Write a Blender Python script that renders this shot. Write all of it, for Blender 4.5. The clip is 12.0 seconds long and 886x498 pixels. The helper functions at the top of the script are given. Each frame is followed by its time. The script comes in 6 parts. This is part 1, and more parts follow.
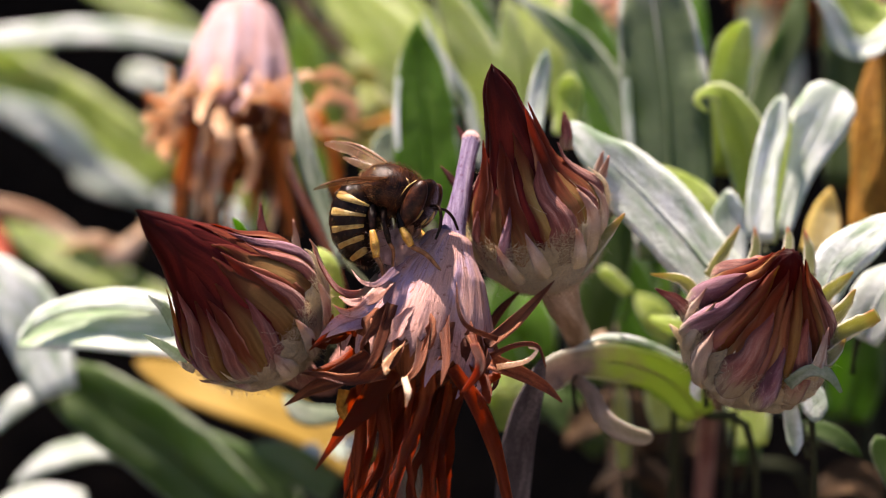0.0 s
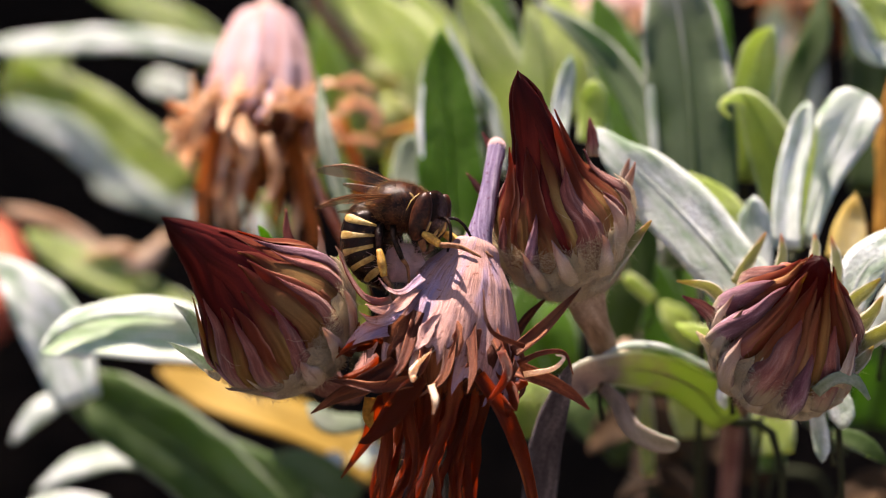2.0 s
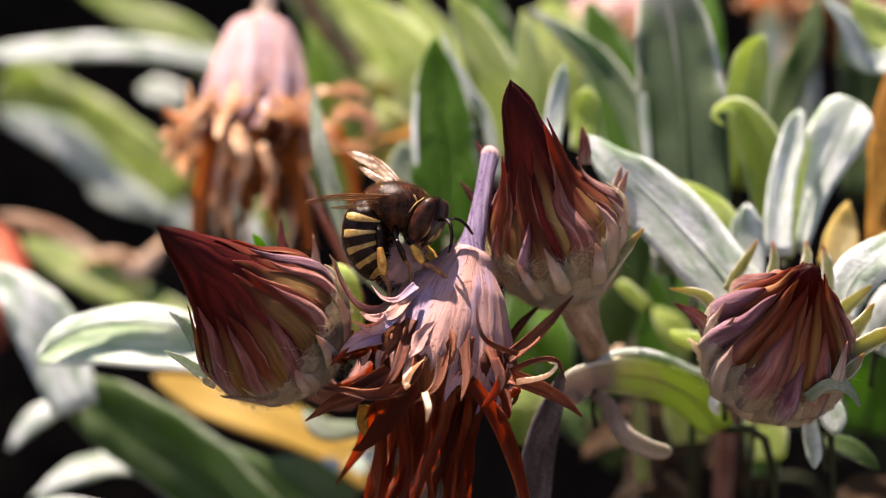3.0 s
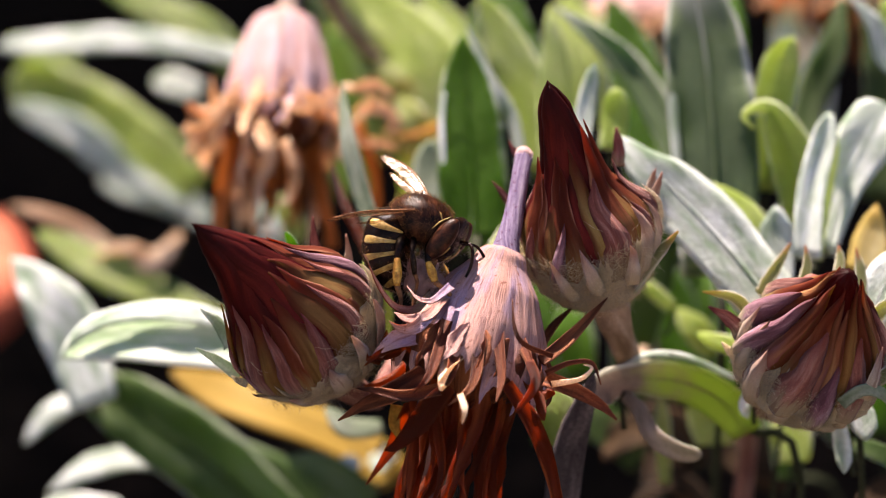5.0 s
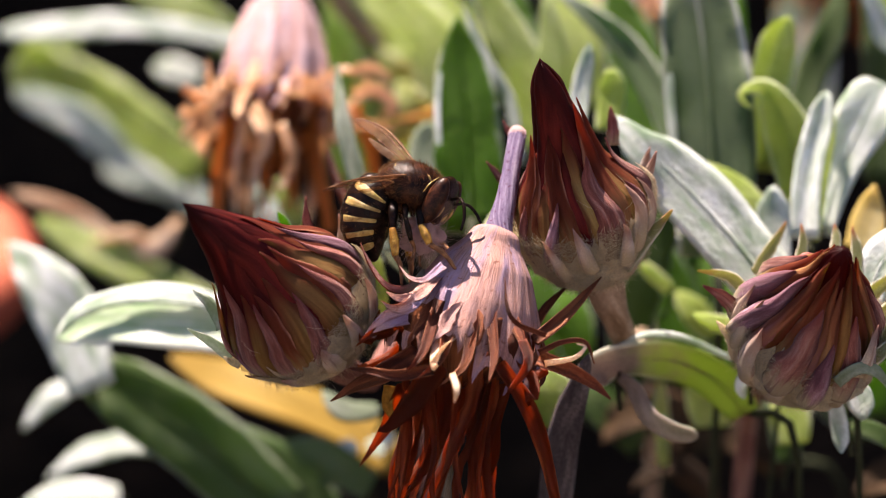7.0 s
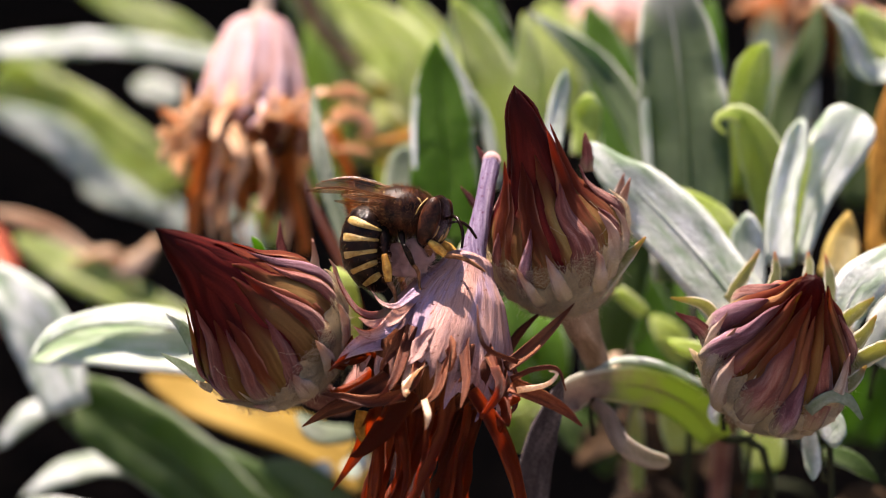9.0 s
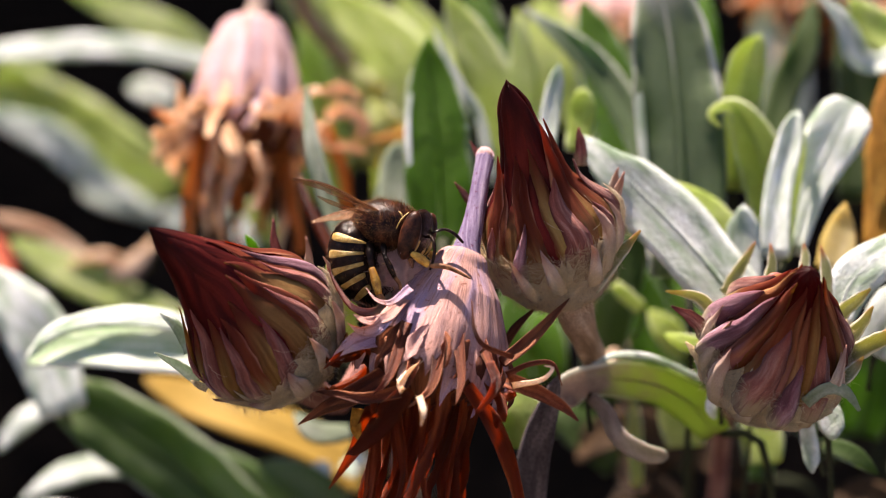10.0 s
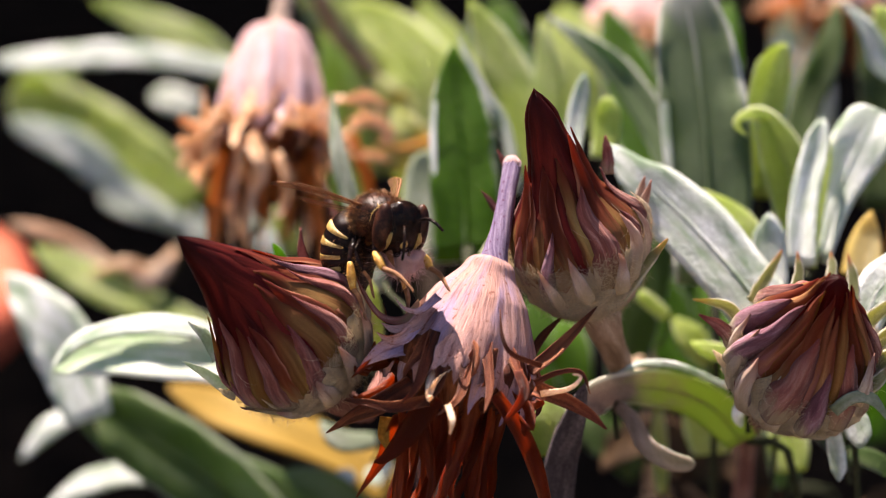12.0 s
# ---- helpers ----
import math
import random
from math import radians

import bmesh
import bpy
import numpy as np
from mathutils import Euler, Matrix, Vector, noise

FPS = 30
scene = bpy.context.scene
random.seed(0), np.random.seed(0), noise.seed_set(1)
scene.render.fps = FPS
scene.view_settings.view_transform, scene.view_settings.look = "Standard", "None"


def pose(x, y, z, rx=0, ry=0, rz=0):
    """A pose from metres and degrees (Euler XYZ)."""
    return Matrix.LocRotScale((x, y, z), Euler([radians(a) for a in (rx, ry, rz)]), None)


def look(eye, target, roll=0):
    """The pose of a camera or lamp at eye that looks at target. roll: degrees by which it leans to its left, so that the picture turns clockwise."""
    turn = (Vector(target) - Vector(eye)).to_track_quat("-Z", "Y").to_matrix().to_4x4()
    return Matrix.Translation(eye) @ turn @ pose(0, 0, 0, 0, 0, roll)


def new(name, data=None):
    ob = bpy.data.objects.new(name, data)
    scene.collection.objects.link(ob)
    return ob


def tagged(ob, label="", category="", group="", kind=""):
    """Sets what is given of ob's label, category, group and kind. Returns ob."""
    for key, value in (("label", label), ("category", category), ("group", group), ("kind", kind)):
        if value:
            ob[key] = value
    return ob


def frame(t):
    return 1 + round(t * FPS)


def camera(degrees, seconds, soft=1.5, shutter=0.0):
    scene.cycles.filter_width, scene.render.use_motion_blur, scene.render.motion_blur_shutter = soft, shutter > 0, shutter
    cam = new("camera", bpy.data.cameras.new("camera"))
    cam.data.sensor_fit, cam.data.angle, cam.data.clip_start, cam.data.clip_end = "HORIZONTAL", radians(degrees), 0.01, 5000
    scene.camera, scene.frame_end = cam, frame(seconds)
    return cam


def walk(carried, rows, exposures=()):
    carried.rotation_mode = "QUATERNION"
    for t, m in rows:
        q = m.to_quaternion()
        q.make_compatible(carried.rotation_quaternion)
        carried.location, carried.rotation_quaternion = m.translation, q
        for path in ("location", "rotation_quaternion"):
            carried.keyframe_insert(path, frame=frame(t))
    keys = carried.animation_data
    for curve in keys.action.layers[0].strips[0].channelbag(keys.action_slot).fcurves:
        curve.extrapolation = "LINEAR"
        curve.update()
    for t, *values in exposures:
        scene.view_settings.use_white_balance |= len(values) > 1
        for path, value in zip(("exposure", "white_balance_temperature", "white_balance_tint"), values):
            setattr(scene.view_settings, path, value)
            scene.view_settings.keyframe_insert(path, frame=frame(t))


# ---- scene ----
# lens and path -------------------------------------------------------
cam = camera(19.852, 12.0, soft=1.05)
cam.data.dof.use_dof = True
cam.data.dof.focus_distance = 0.197
cam.data.dof.aperture_fstop = 23.0
PATH = [
    (0, pose(0.000000, -0.187938, 0.198404, 70.000, 0.000, 0.000)),
    (0.5, pose(-0.000251, -0.187318, 0.197881, 70.059, 0.129, 0.063)),
    (1, pose(0.000384, -0.188065, 0.197948, 70.084, 0.175, -0.002)),
    (1.5, pose(0.000248, -0.188240, 0.198136, 70.069, 0.124, -0.044)),
    (2, pose(-0.001138, -0.187476, 0.198134, 70.192, 0.158, 0.228)),
    (2.5, pose(0.000174, -0.186725, 0.197569, 70.115, 0.527, 0.112)),
    (3, pose(-0.000628, -0.188457, 0.198934, 70.255, 0.243, 0.191)),
    (3.2, pose(-0.002046, -0.188473, 0.199266, 70.225, 0.160, 0.331)),
    (4.8, pose(-0.003953, -0.187313, 0.199661, 70.124, -0.157, 0.041)),
    (5, pose(-0.004915, -0.187454, 0.199460, 70.023, -0.507, -0.015)),
    (5.5, pose(-0.005710, -0.187078, 0.199436, 69.800, -0.524, -0.002)),
    (6, pose(-0.004519, -0.187985, 0.199069, 69.952, -0.091, 0.075)),
    (6.5, pose(-0.002584, -0.187290, 0.198137, 69.896, 0.015, 0.016)),
    (7, pose(-0.003152, -0.186930, 0.197955, 69.917, -0.178, 0.228)),
    (7.2, pose(-0.003778, -0.187364, 0.199216, 69.930, -0.329, 0.177)),
    (8.8, pose(-0.000911, -0.187549, 0.199614, 70.274, -0.348, 0.077)),
    (9, pose(-0.002098, -0.186763, 0.199131, 70.170, -0.640, 0.079)),
    (9.5, pose(-0.002096, -0.186908, 0.199124, 70.286, -0.386, 0.064)),
    (10, pose(-0.001340, -0.186313, 0.198310, 70.258, 0.038, -0.076)),
    (10.5, pose(-0.000675, -0.186105, 0.197902, 70.245, 0.246, -0.035)),
    (11, pose(-0.002024, -0.186554, 0.197912, 70.209, -0.077, 0.094)),
    (11.5, pose(-0.002630, -0.186452, 0.198248, 70.177, -0.095, 0.051)),
    (12, pose(-0.002489, -0.186431, 0.198554, 70.397, 0.176, 0.186)),
]
walk(cam, PATH, exposures=((0, 1.95, 6900, 24), (12, 1.95, 6900, 24)))

# daylight ------------------------------------------------------------
SUN_EL, SUN_AZ = 59.0, -26.0      # degrees; azimuth from +y towards +x
world = bpy.data.worlds.new("sky")
scene.world = world
world.use_nodes = True
wn = world.node_tree.nodes
sky = wn.new("ShaderNodeTexSky")
sky.sky_type = "NISHITA"
sky.sun_disc = False
sky.sun_elevation, sky.sun_rotation = radians(SUN_EL), radians(SUN_AZ)
world.node_tree.links.new(sky.outputs[0], wn["Background"].inputs[0])
wn["Background"].inputs[1].default_value = 0.046
sun = new("sun", bpy.data.lights.new("sun", "SUN"))
sun.data.energy, sun.data.angle, sun.data.color = 5.0, radians(0.53), (1.0, 0.905, 0.775)
toward = Vector((math.sin(radians(SUN_AZ)) * math.cos(radians(SUN_EL)), math.cos(radians(SUN_AZ)) * math.cos(radians(SUN_EL)), math.sin(radians(SUN_EL))))
sun.matrix_world = look(toward * 3, (0, 0, 0))

# materials -----------------------------------------------------------
# lengths below this line are in millimetres
MM = 0.001


def mat(name, cols, uv=None, size=1.2, fine=0.12, rough=0.65, bump=0.5, trans=0.0, tcol=None, sheen=0.0, vary=0.2, spec=0.16, dirt=None, gc=(0.62, 1.35), edge=None, foot=None, tip=None, veins=None):
    """Surface with colour running through cols in blotches of `size` mm and grain of `fine` mm; uv stretches the blotches along a strip."""
    m = bpy.data.materials.new(name)
    m.use_nodes = True
    nt = m.node_tree
    nd, ln = nt.nodes, nt.links
    p = nd["Principled BSDF"]
    tc = nd.new("ShaderNodeTexCoord")
    mp = nd.new("ShaderNodeMapping")
    if uv:
        ln.new(tc.outputs["UV"], mp.inputs[0])
        mp.inputs["Scale"].default_value = (uv[0], uv[1], 1)
    else:
        ln.new(tc.outputs["Object"], mp.inputs[0])
        s = 1000.0 / size
        mp.inputs["Scale"].default_value = (s, s, s)
    oi = nd.new("ShaderNodeObjectInfo")
    big = nd.new("ShaderNodeTexNoise")
    big.noise_dimensions = "4D"
    big.inputs["Scale"].default_value = 1.0
    big.inputs["Detail"].default_value = 4.0
    big.inputs["Roughness"].default_value = 0.6
    wv = nd.new("ShaderNodeMath")
    wv.operation = "MULTIPLY"
    wv.inputs[1].default_value = 37.0
    ln.new(oi.outputs["Random"], wv.inputs[0])
    ln.new(wv.outputs[0], big.inputs["W"])
    ln.new(mp.outputs[0], big.inputs["Vector"])
    ramp = nd.new("ShaderNodeValToRGB")
    el = ramp.color_ramp.elements
    el[0].position, el[1].position = 0.36, 0.64
    el[0].color, el[1].color = (*cols[0], 1), (*cols[-1], 1)
    for k, c in enumerate(cols[1:-1]):
        e = el.new(0.36 + 0.28 * (k + 1) / (len(cols) - 1))
        e.color = (*c, 1)
    ln.new(big.outputs[0], ramp.inputs[0])
    grain = nd.new("ShaderNodeTexNoise")
    grain.inputs["Scale"].default_value = 1000.0 / fine
    grain.inputs["Detail"].default_value = 3.0
    ln.new(tc.outputs["Object"], grain.inputs["Vector"])
    # grain and thing-to-thing change of value
    mr = nd.new("ShaderNodeMapRange")
    mr.inputs[1].default_value, mr.inputs[2].default_value = 0.36, 0.64
    mr.inputs[3].default_value, mr.inputs[4].default_value = gc
    ln.new(grain.outputs[0], mr.inputs[0])
    mv = nd.new("ShaderNodeMapRange")
    mv.inputs[3].default_value, mv.inputs[4].default_value = 1 - vary, 1 + vary
    ln.new(oi.outputs["Random"], mv.inputs[0])
    mm_ = nd.new("ShaderNodeMath")
    mm_.operation = "MULTIPLY"
    ln.new(mr.outputs[0], mm_.inputs[0])
    ln.new(mv.outputs[0], mm_.inputs[1])
    sc = nd.new("ShaderNodeVectorMath")
    sc.operation = "SCALE"
    ln.new(ramp.outputs[0], sc.inputs[0])
    ln.new(mm_.outputs[0], sc.inputs[3])
    col = sc.outputs[0]
    # colour of the margins, the foot and the tip of a strip
    if edge or foot or tip:
        um = nd.new("ShaderNodeUVMap")
        um.uv_map = "span"
        sx = nd.new("ShaderNodeSeparateXYZ")
        ln.new(um.outputs[0], sx.inputs[0])
        ab = nd.new("ShaderNodeMath")
        ab.operation = "ABSOLUTE"
        ln.new(sx.outputs[0], ab.inputs[0])
        for spec_, src, a0, a1 in ((edge, ab.outputs[0], 0, 1), (foot, sx.outputs[1], 1, 0), (tip, sx.outputs[1], 0, 1)):
            if not spec_:
                continue
            jit = nd.new("ShaderNodeMath")
            jit.operation = "MULTIPLY_ADD"
            jit.inputs[1].default_value, jit.inputs[2].default_value = 0.7, -0.35
            ln.new(big.outputs[0], jit.inputs[0])
            sm = nd.new("ShaderNodeMath")
            ln.new(src, sm.inputs[0])
            ln.new(jit.outputs[0], sm.inputs[1])
            rg = nd.new("ShaderNodeMapRange")
            rg.interpolation_type = "SMOOTHSTEP"
            rg.inputs[1].default_value, rg.inputs[2].default_value = spec_[1], spec_[2]
            rg.inputs[3].default_value, rg.inputs[4].default_value = a0, a1
            ln.new(sm.outputs[0], rg.inputs[0])
            mx = nd.new("ShaderNodeMix")
            mx.data_type = "RGBA"
            ln.new(rg.outputs[0], mx.inputs[0])
            ln.new(col, mx.inputs[6])
            mx.inputs[7].default_value = (*spec_[0], 1)
            col = mx.outputs[2]
    # fine streaks along a strip
    streak = None
    if veins and uv:
        vm = nd.new("ShaderNodeMapping")
        vm.inputs["Scale"].default_value = (veins[1], veins[2], 1)
        ln.new(tc.outputs["UV"], vm.inputs[0])
        streak = nd.new("ShaderNodeTexNoise")
        streak.inputs["Scale"].default_value = 1.0
        streak.inputs["Detail"].default_value = 3.0
        ln.new(vm.outputs[0], streak.inputs["Vector"])
        vr = nd.new("ShaderNodeMapRange")
        vr.interpolation_type = "SMOOTHSTEP"
        vr.inputs[1].default_value, vr.inputs[2].default_value = veins[3], veins[3] + 0.07
        vr.inputs[4].default_value = veins[4]
        ln.new(streak.outputs[0], vr.inputs[0])
        mx = nd.new("ShaderNodeMix")
        mx.data_type = "RGBA"
        ln.new(vr.outputs[0], mx.inputs[0])
        ln.new(col, mx.inputs[6])
        mx.inputs[7].default_value = (*veins[0], 1)
        col = mx.outputs[2]
    if dirt:
        sp = nd.new("ShaderNodeTexNoise")
        sp.inputs["Scale"].default_value = 1000.0 / dirt[1]
        sp.inputs["Detail"].default_value = 5.0
        ln.new(tc.outputs["Object"], sp.inputs["Vector"])
        dr = nd.new("ShaderNodeMapRange")
        dr.inputs[1].default_value, dr.inputs[2].default_value = dirt[2], dirt[2] + 0.06
        ln.new(sp.outputs[0], dr.inputs[0])
        mx = nd.new("ShaderNodeMix")
        mx.data_type = "RGBA"
        ln.new(dr.outputs[0], mx.inputs[0])
        ln.new(col, mx.inputs[6])
        mx.inputs[7].default_value = (*dirt[0], 1)
        col = mx.outputs[2]
    ln.new(col, p.inputs["Base Color"])
    p.inputs["Roughness"].default_value = rough
    p.inputs["Specular IOR Level"].default_value = spec
    p.inputs["Sheen Weight"].default_value = sheen
    p.inputs["Sheen Roughness"].default_value = 0.4
    p.inputs["Coat Roughness"].default_value = 0.15
    bp = nd.new("ShaderNodeBump")
    bp.inputs["Strength"].default_value = bump
    bp.inputs["Distance"].default_value = 0.0004
    ad = nd.new("ShaderNodeMath")
    ln.new(grain.outputs[0], ad.inputs[0])
    ln.new(big.outputs[0], ad.inputs[1])
    height = ad.outputs[0]
    if streak:
        both = nd.new("ShaderNodeMath")
        both.operation = "MULTIPLY_ADD"
        both.inputs[1].default_value = -1.6
        ln.new(streak.outputs[0], both.inputs[0])
        ln.new(height, both.inputs[2])
        height = both.outputs[0]
    ln.new(height, bp.inputs["Height"])
    ln.new(bp.outputs[0], p.inputs["Normal"])
    if trans:
        tr = nd.new("ShaderNodeBsdfTranslucent")
        if tcol:
            tr.inputs[0].default_value = (*tcol, 1)
        else:
            ln.new(col, tr.inputs[0])
        mix = nd.new("ShaderNodeMixShader")
        mix.inputs[0].default_value = trans
        ln.new(p.outputs[0], mix.inputs[1])
        ln.new(tr.outputs[0], mix.inputs[2])
        ln.new(mix.outputs[0], nd["Material Output"].inputs[0])
    return m


# near-black on purpose: the colour carries the deep shade between the plants
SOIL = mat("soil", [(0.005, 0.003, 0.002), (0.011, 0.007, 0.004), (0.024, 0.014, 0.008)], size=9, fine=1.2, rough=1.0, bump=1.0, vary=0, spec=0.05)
# pale stone of the unseen paving, a reflector for the front fill
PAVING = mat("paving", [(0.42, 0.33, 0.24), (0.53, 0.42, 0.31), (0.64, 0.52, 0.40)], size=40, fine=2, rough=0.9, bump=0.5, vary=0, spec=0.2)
FENCE = mat("fence_wood", [(0.05, 0.035, 0.025), (0.09, 0.065, 0.045), (0.13, 0.10, 0.075)], size=60, fine=3, rough=0.9, bump=0.6, vary=0.2, spec=0.1)
GREEN = mat("leaf_green", [(0.03, 0.085, 0.007), (0.052, 0.13, 0.013), (0.09, 0.18, 0.03)], uv=(0.5, 0.15), fine=0.35, rough=0.5, spec=0.07, trans=0.5, tcol=(0.24, 0.48, 0.02), edge=((0.62, 0.66, 0.58), 0.84, 1.05), dirt=((0.02, 0.05, 0.008), 3.0, 0.62), veins=((0.03, 0.07, 0.01), 0.7, 0.12, 0.55, 0.5))
LIME = mat("leaf_lime", [(0.24, 0.33, 0.07), (0.36, 0.45, 0.15), (0.50, 0.57, 0.28)], uv=(0.5, 0.15), fine=0.3, rough=0.55, spec=0.22, trans=0.58, tcol=(0.74, 0.85, 0.17), edge=((0.7, 0.74, 0.62), 0.80, 1.05), veins=((0.18, 0.27, 0.05), 0.8, 0.12, 0.54, 0.5))
FROST = mat("leaf_frost", [(0.14, 0.30, 0.10), (0.45, 0.56, 0.42), (0.76, 0.81, 0.77)], uv=(0.35, 0.10), fine=0.25, rough=0.85, bump=0.3, trans=0.3, tcol=(0.45, 0.65, 0.25), gc=(0.86, 1.12), sheen=0.2, edge=((0.8, 0.83, 0.8), 0.7, 1.0))
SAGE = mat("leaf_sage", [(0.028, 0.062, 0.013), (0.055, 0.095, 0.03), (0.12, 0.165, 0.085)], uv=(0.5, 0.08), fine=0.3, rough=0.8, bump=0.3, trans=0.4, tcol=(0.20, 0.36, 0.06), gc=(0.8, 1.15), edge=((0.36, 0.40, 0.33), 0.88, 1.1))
DUSK = mat("leaf_dusk", [(0.045, 0.037, 0.04), (0.075, 0.063, 0.067), (0.13, 0.11, 0.11)], uv=(1.2, 0.2), fine=0.2, rough=0.9, bump=0.4)
# foot lies at the leaf's tip: painted paler there, as lit from above
HAZE = mat("leaf_haze", [(0.045, 0.085, 0.03), (0.095, 0.14, 0.075), (0.17, 0.23, 0.125)], uv=(0.28, 0.06), fine=0.25, rough=0.9, bump=0.3, trans=0.3, tcol=(0.25, 0.42, 0.12), gc=(0.86, 1.12), sheen=0.2, foot=((0.48, 0.50, 0.47), 0.05, 0.5), edge=((0.62, 0.65, 0.6), 0.86, 1.05))
# stalk green darkened to imitate the shade low among the leaves
SHADY = mat("stalk_shade_dark", [(0.014, 0.018, 0.008), (0.024, 0.03, 0.013), (0.04, 0.044, 0.022)], uv=(1.0, 0.2), fine=0.2, rough=0.8, bump=0.4)
FELT = mat("leaf_felt", [(0.22, 0.32, 0.22), (0.53, 0.60, 0.56), (0.80, 0.85, 0.87)], uv=(0.7, 0.22), fine=0.22, rough=0.9, bump=0.45, trans=0.28, tcol=(0.5, 0.64, 0.35), gc=(0.84, 1.12), sheen=0.25, veins=((0.26, 0.36, 0.24), 0.9, 0.18, 0.56, 0.4))
GREY = mat("leaf_grey", [(0.14, 0.19, 0.12), (0.23, 0.28, 0.20), (0.33, 0.37, 0.30)], uv=(0.9, 0.25), fine=0.25, rough=0.9, bump=0.35, trans=0.2, tcol=(0.3, 0.4, 0.2), gc=(0.86, 1.12))
MAUVE = mat("leaf_mauve", [(0.16, 0.12, 0.10), (0.26, 0.20, 0.17), (0.36, 0.29, 0.25)], uv=(0.9, 0.25), fine=0.2, rough=0.9, bump=0.35, trans=0.2, tcol=(0.45, 0.4, 0.2), gc=(0.86, 1.12))
# lime tip: sunlight shining through the blade, put into the base colour
ARCH = mat("leaf_arching_felt", [(0.22, 0.15, 0.125), (0.29, 0.22, 0.185), (0.34, 0.29, 0.23)], uv=(0.22, 0.12), fine=0.2, rough=0.9, bump=0.35, trans=0.4, gc=(0.86, 1.12), edge=((0.7, 0.72, 0.62), 0.8, 1.0), tip=((0.30, 0.42, 0.07), 0.6, 0.8))
YELLOW = mat("leaf_yellow", [(0.15, 0.088, 0.010), (0.24, 0.15, 0.02), (0.33, 0.225, 0.045)], uv=(0.12, 0.04), fine=0.4, rough=0.6, bump=0.1, gc=(0.9, 1.1), trans=0.35, tcol=(0.58, 0.38, 0.035))
ORANGE = mat("leaf_orange", [(0.26, 0.12, 0.016), (0.38, 0.19, 0.024), (0.46, 0.28, 0.05)], uv=(0.5, 0.1), fine=0.4, rough=0.6, trans=0.4, tcol=(0.6, 0.28, 0.05))
MAROON = mat("petal_maroon", [(0.018, 0.003, 0.003), (0.055, 0.006, 0.006), (0.12, 0.014, 0.010)], uv=(1.2, 0.10), fine=0.1, rough=0.5, spec=0.05, bump=0.12, gc=(0.85, 1.15), trans=0.12, tcol=(0.62, 0.06, 0.025), tip=((0.012, 0.003, 0.003), 0.75, 1.05), veins=((0.014, 0.003, 0.003), 2.2, 0.08, 0.52, 0.5))
RUST = mat("bract_rust", [(0.055, 0.012, 0.008), (0.12, 0.028, 0.014), (0.24, 0.08, 0.036)], uv=(1.4, 0.12), fine=0.1, rough=0.6, spec=0.06, bump=0.3, gc=(0.8, 1.2), trans=0.3, tcol=(0.78, 0.20, 0.045), edge=((0.40, 0.20, 0.12), 0.74, 1.0), tip=((0.10, 0.016, 0.012), 0.6, 1.0), veins=((0.03, 0.007, 0.005), 2.4, 0.10, 0.52, 0.55), foot=((0.30, 0.22, 0.10), 0.05, 0.45))
OLIVE = mat("bract_olive", [(0.15, 0.06, 0.025), (0.23, 0.13, 0.045), (0.33, 0.235, 0.085)], uv=(1.3, 0.1), fine=0.1, rough=0.65, spec=0.06, bump=0.3, gc=(0.82, 1.18), trans=0.28, tcol=(0.65, 0.48, 0.1), edge=((0.12, 0.024, 0.016), 0.30, 0.75), tip=((0.09, 0.014, 0.01), 0.5, 0.9), veins=((0.09, 0.03, 0.013), 2.6, 0.10, 0.54, 0.7))
# plum and lavender edges are darkened to paint shade into the grooves
PLUM = mat("bract_plum", [(0.15, 0.042, 0.034), (0.28, 0.105, 0.085), (0.44, 0.24, 0.20)], uv=(2.2, 0.3), fine=0.08, rough=0.85, bump=0.5, gc=(0.7, 1.32), trans=0.15, tcol=(0.55, 0.2, 0.15), tip=((0.19, 0.045, 0.038), 0.7, 1.0), foot=((0.32, 0.26, 0.16), 0.1, 0.4), edge=((0.13, 0.035, 0.028), 0.55, 0.95), veins=((0.07, 0.018, 0.018), 2.6, 0.16, 0.52, 0.55), sheen=0.15)
LAVENDER = mat("bract_lavender", [(0.12, 0.045, 0.065), (0.23, 0.105, 0.14), (0.38, 0.235, 0.30)], uv=(1.6, 0.25), fine=0.08, rough=0.85, bump=0.6, gc=(0.72, 1.3), trans=0.12, tcol=(0.5, 0.2, 0.2), edge=((0.10, 0.03, 0.035), 0.6, 0.95), tip=((0.13, 0.03, 0.03), 0.7, 1.0), foot=((0.36, 0.31, 0.2), 0.1, 0.35), veins=((0.07, 0.022, 0.035), 2.6, 0.16, 0.53, 0.55), sheen=0.15)
TAWNY = mat("petal_tawny", [(0.10, 0.03, 0.02), (0.24, 0.09, 0.045), (0.46, 0.27, 0.11)], uv=(1.6, 0.12), fine=0.08, rough=0.6, spec=0.08, foot=((0.28, 0.125, 0.12), 0.15, 0.6), bump=0.35, gc=(0.8, 1.2), trans=0.25, tcol=(0.75, 0.3, 0.1), edge=((0.10, 0.02, 0.014), 0.55, 0.95), veins=((0.09, 0.02, 0.012), 2.4, 0.1, 0.52, 0.7))
WOOL = mat("wool", [(0.62, 0.50, 0.29), (0.78, 0.67, 0.43), (0.90, 0.82, 0.60)], size=0.9, fine=0.14, gc=(0.66, 1.25), rough=1.0, bump=1.0, trans=0.5, tcol=(0.9, 0.78, 0.58), sheen=0.5, dirt=((0.30, 0.21, 0.09), 0.25, 0.60))
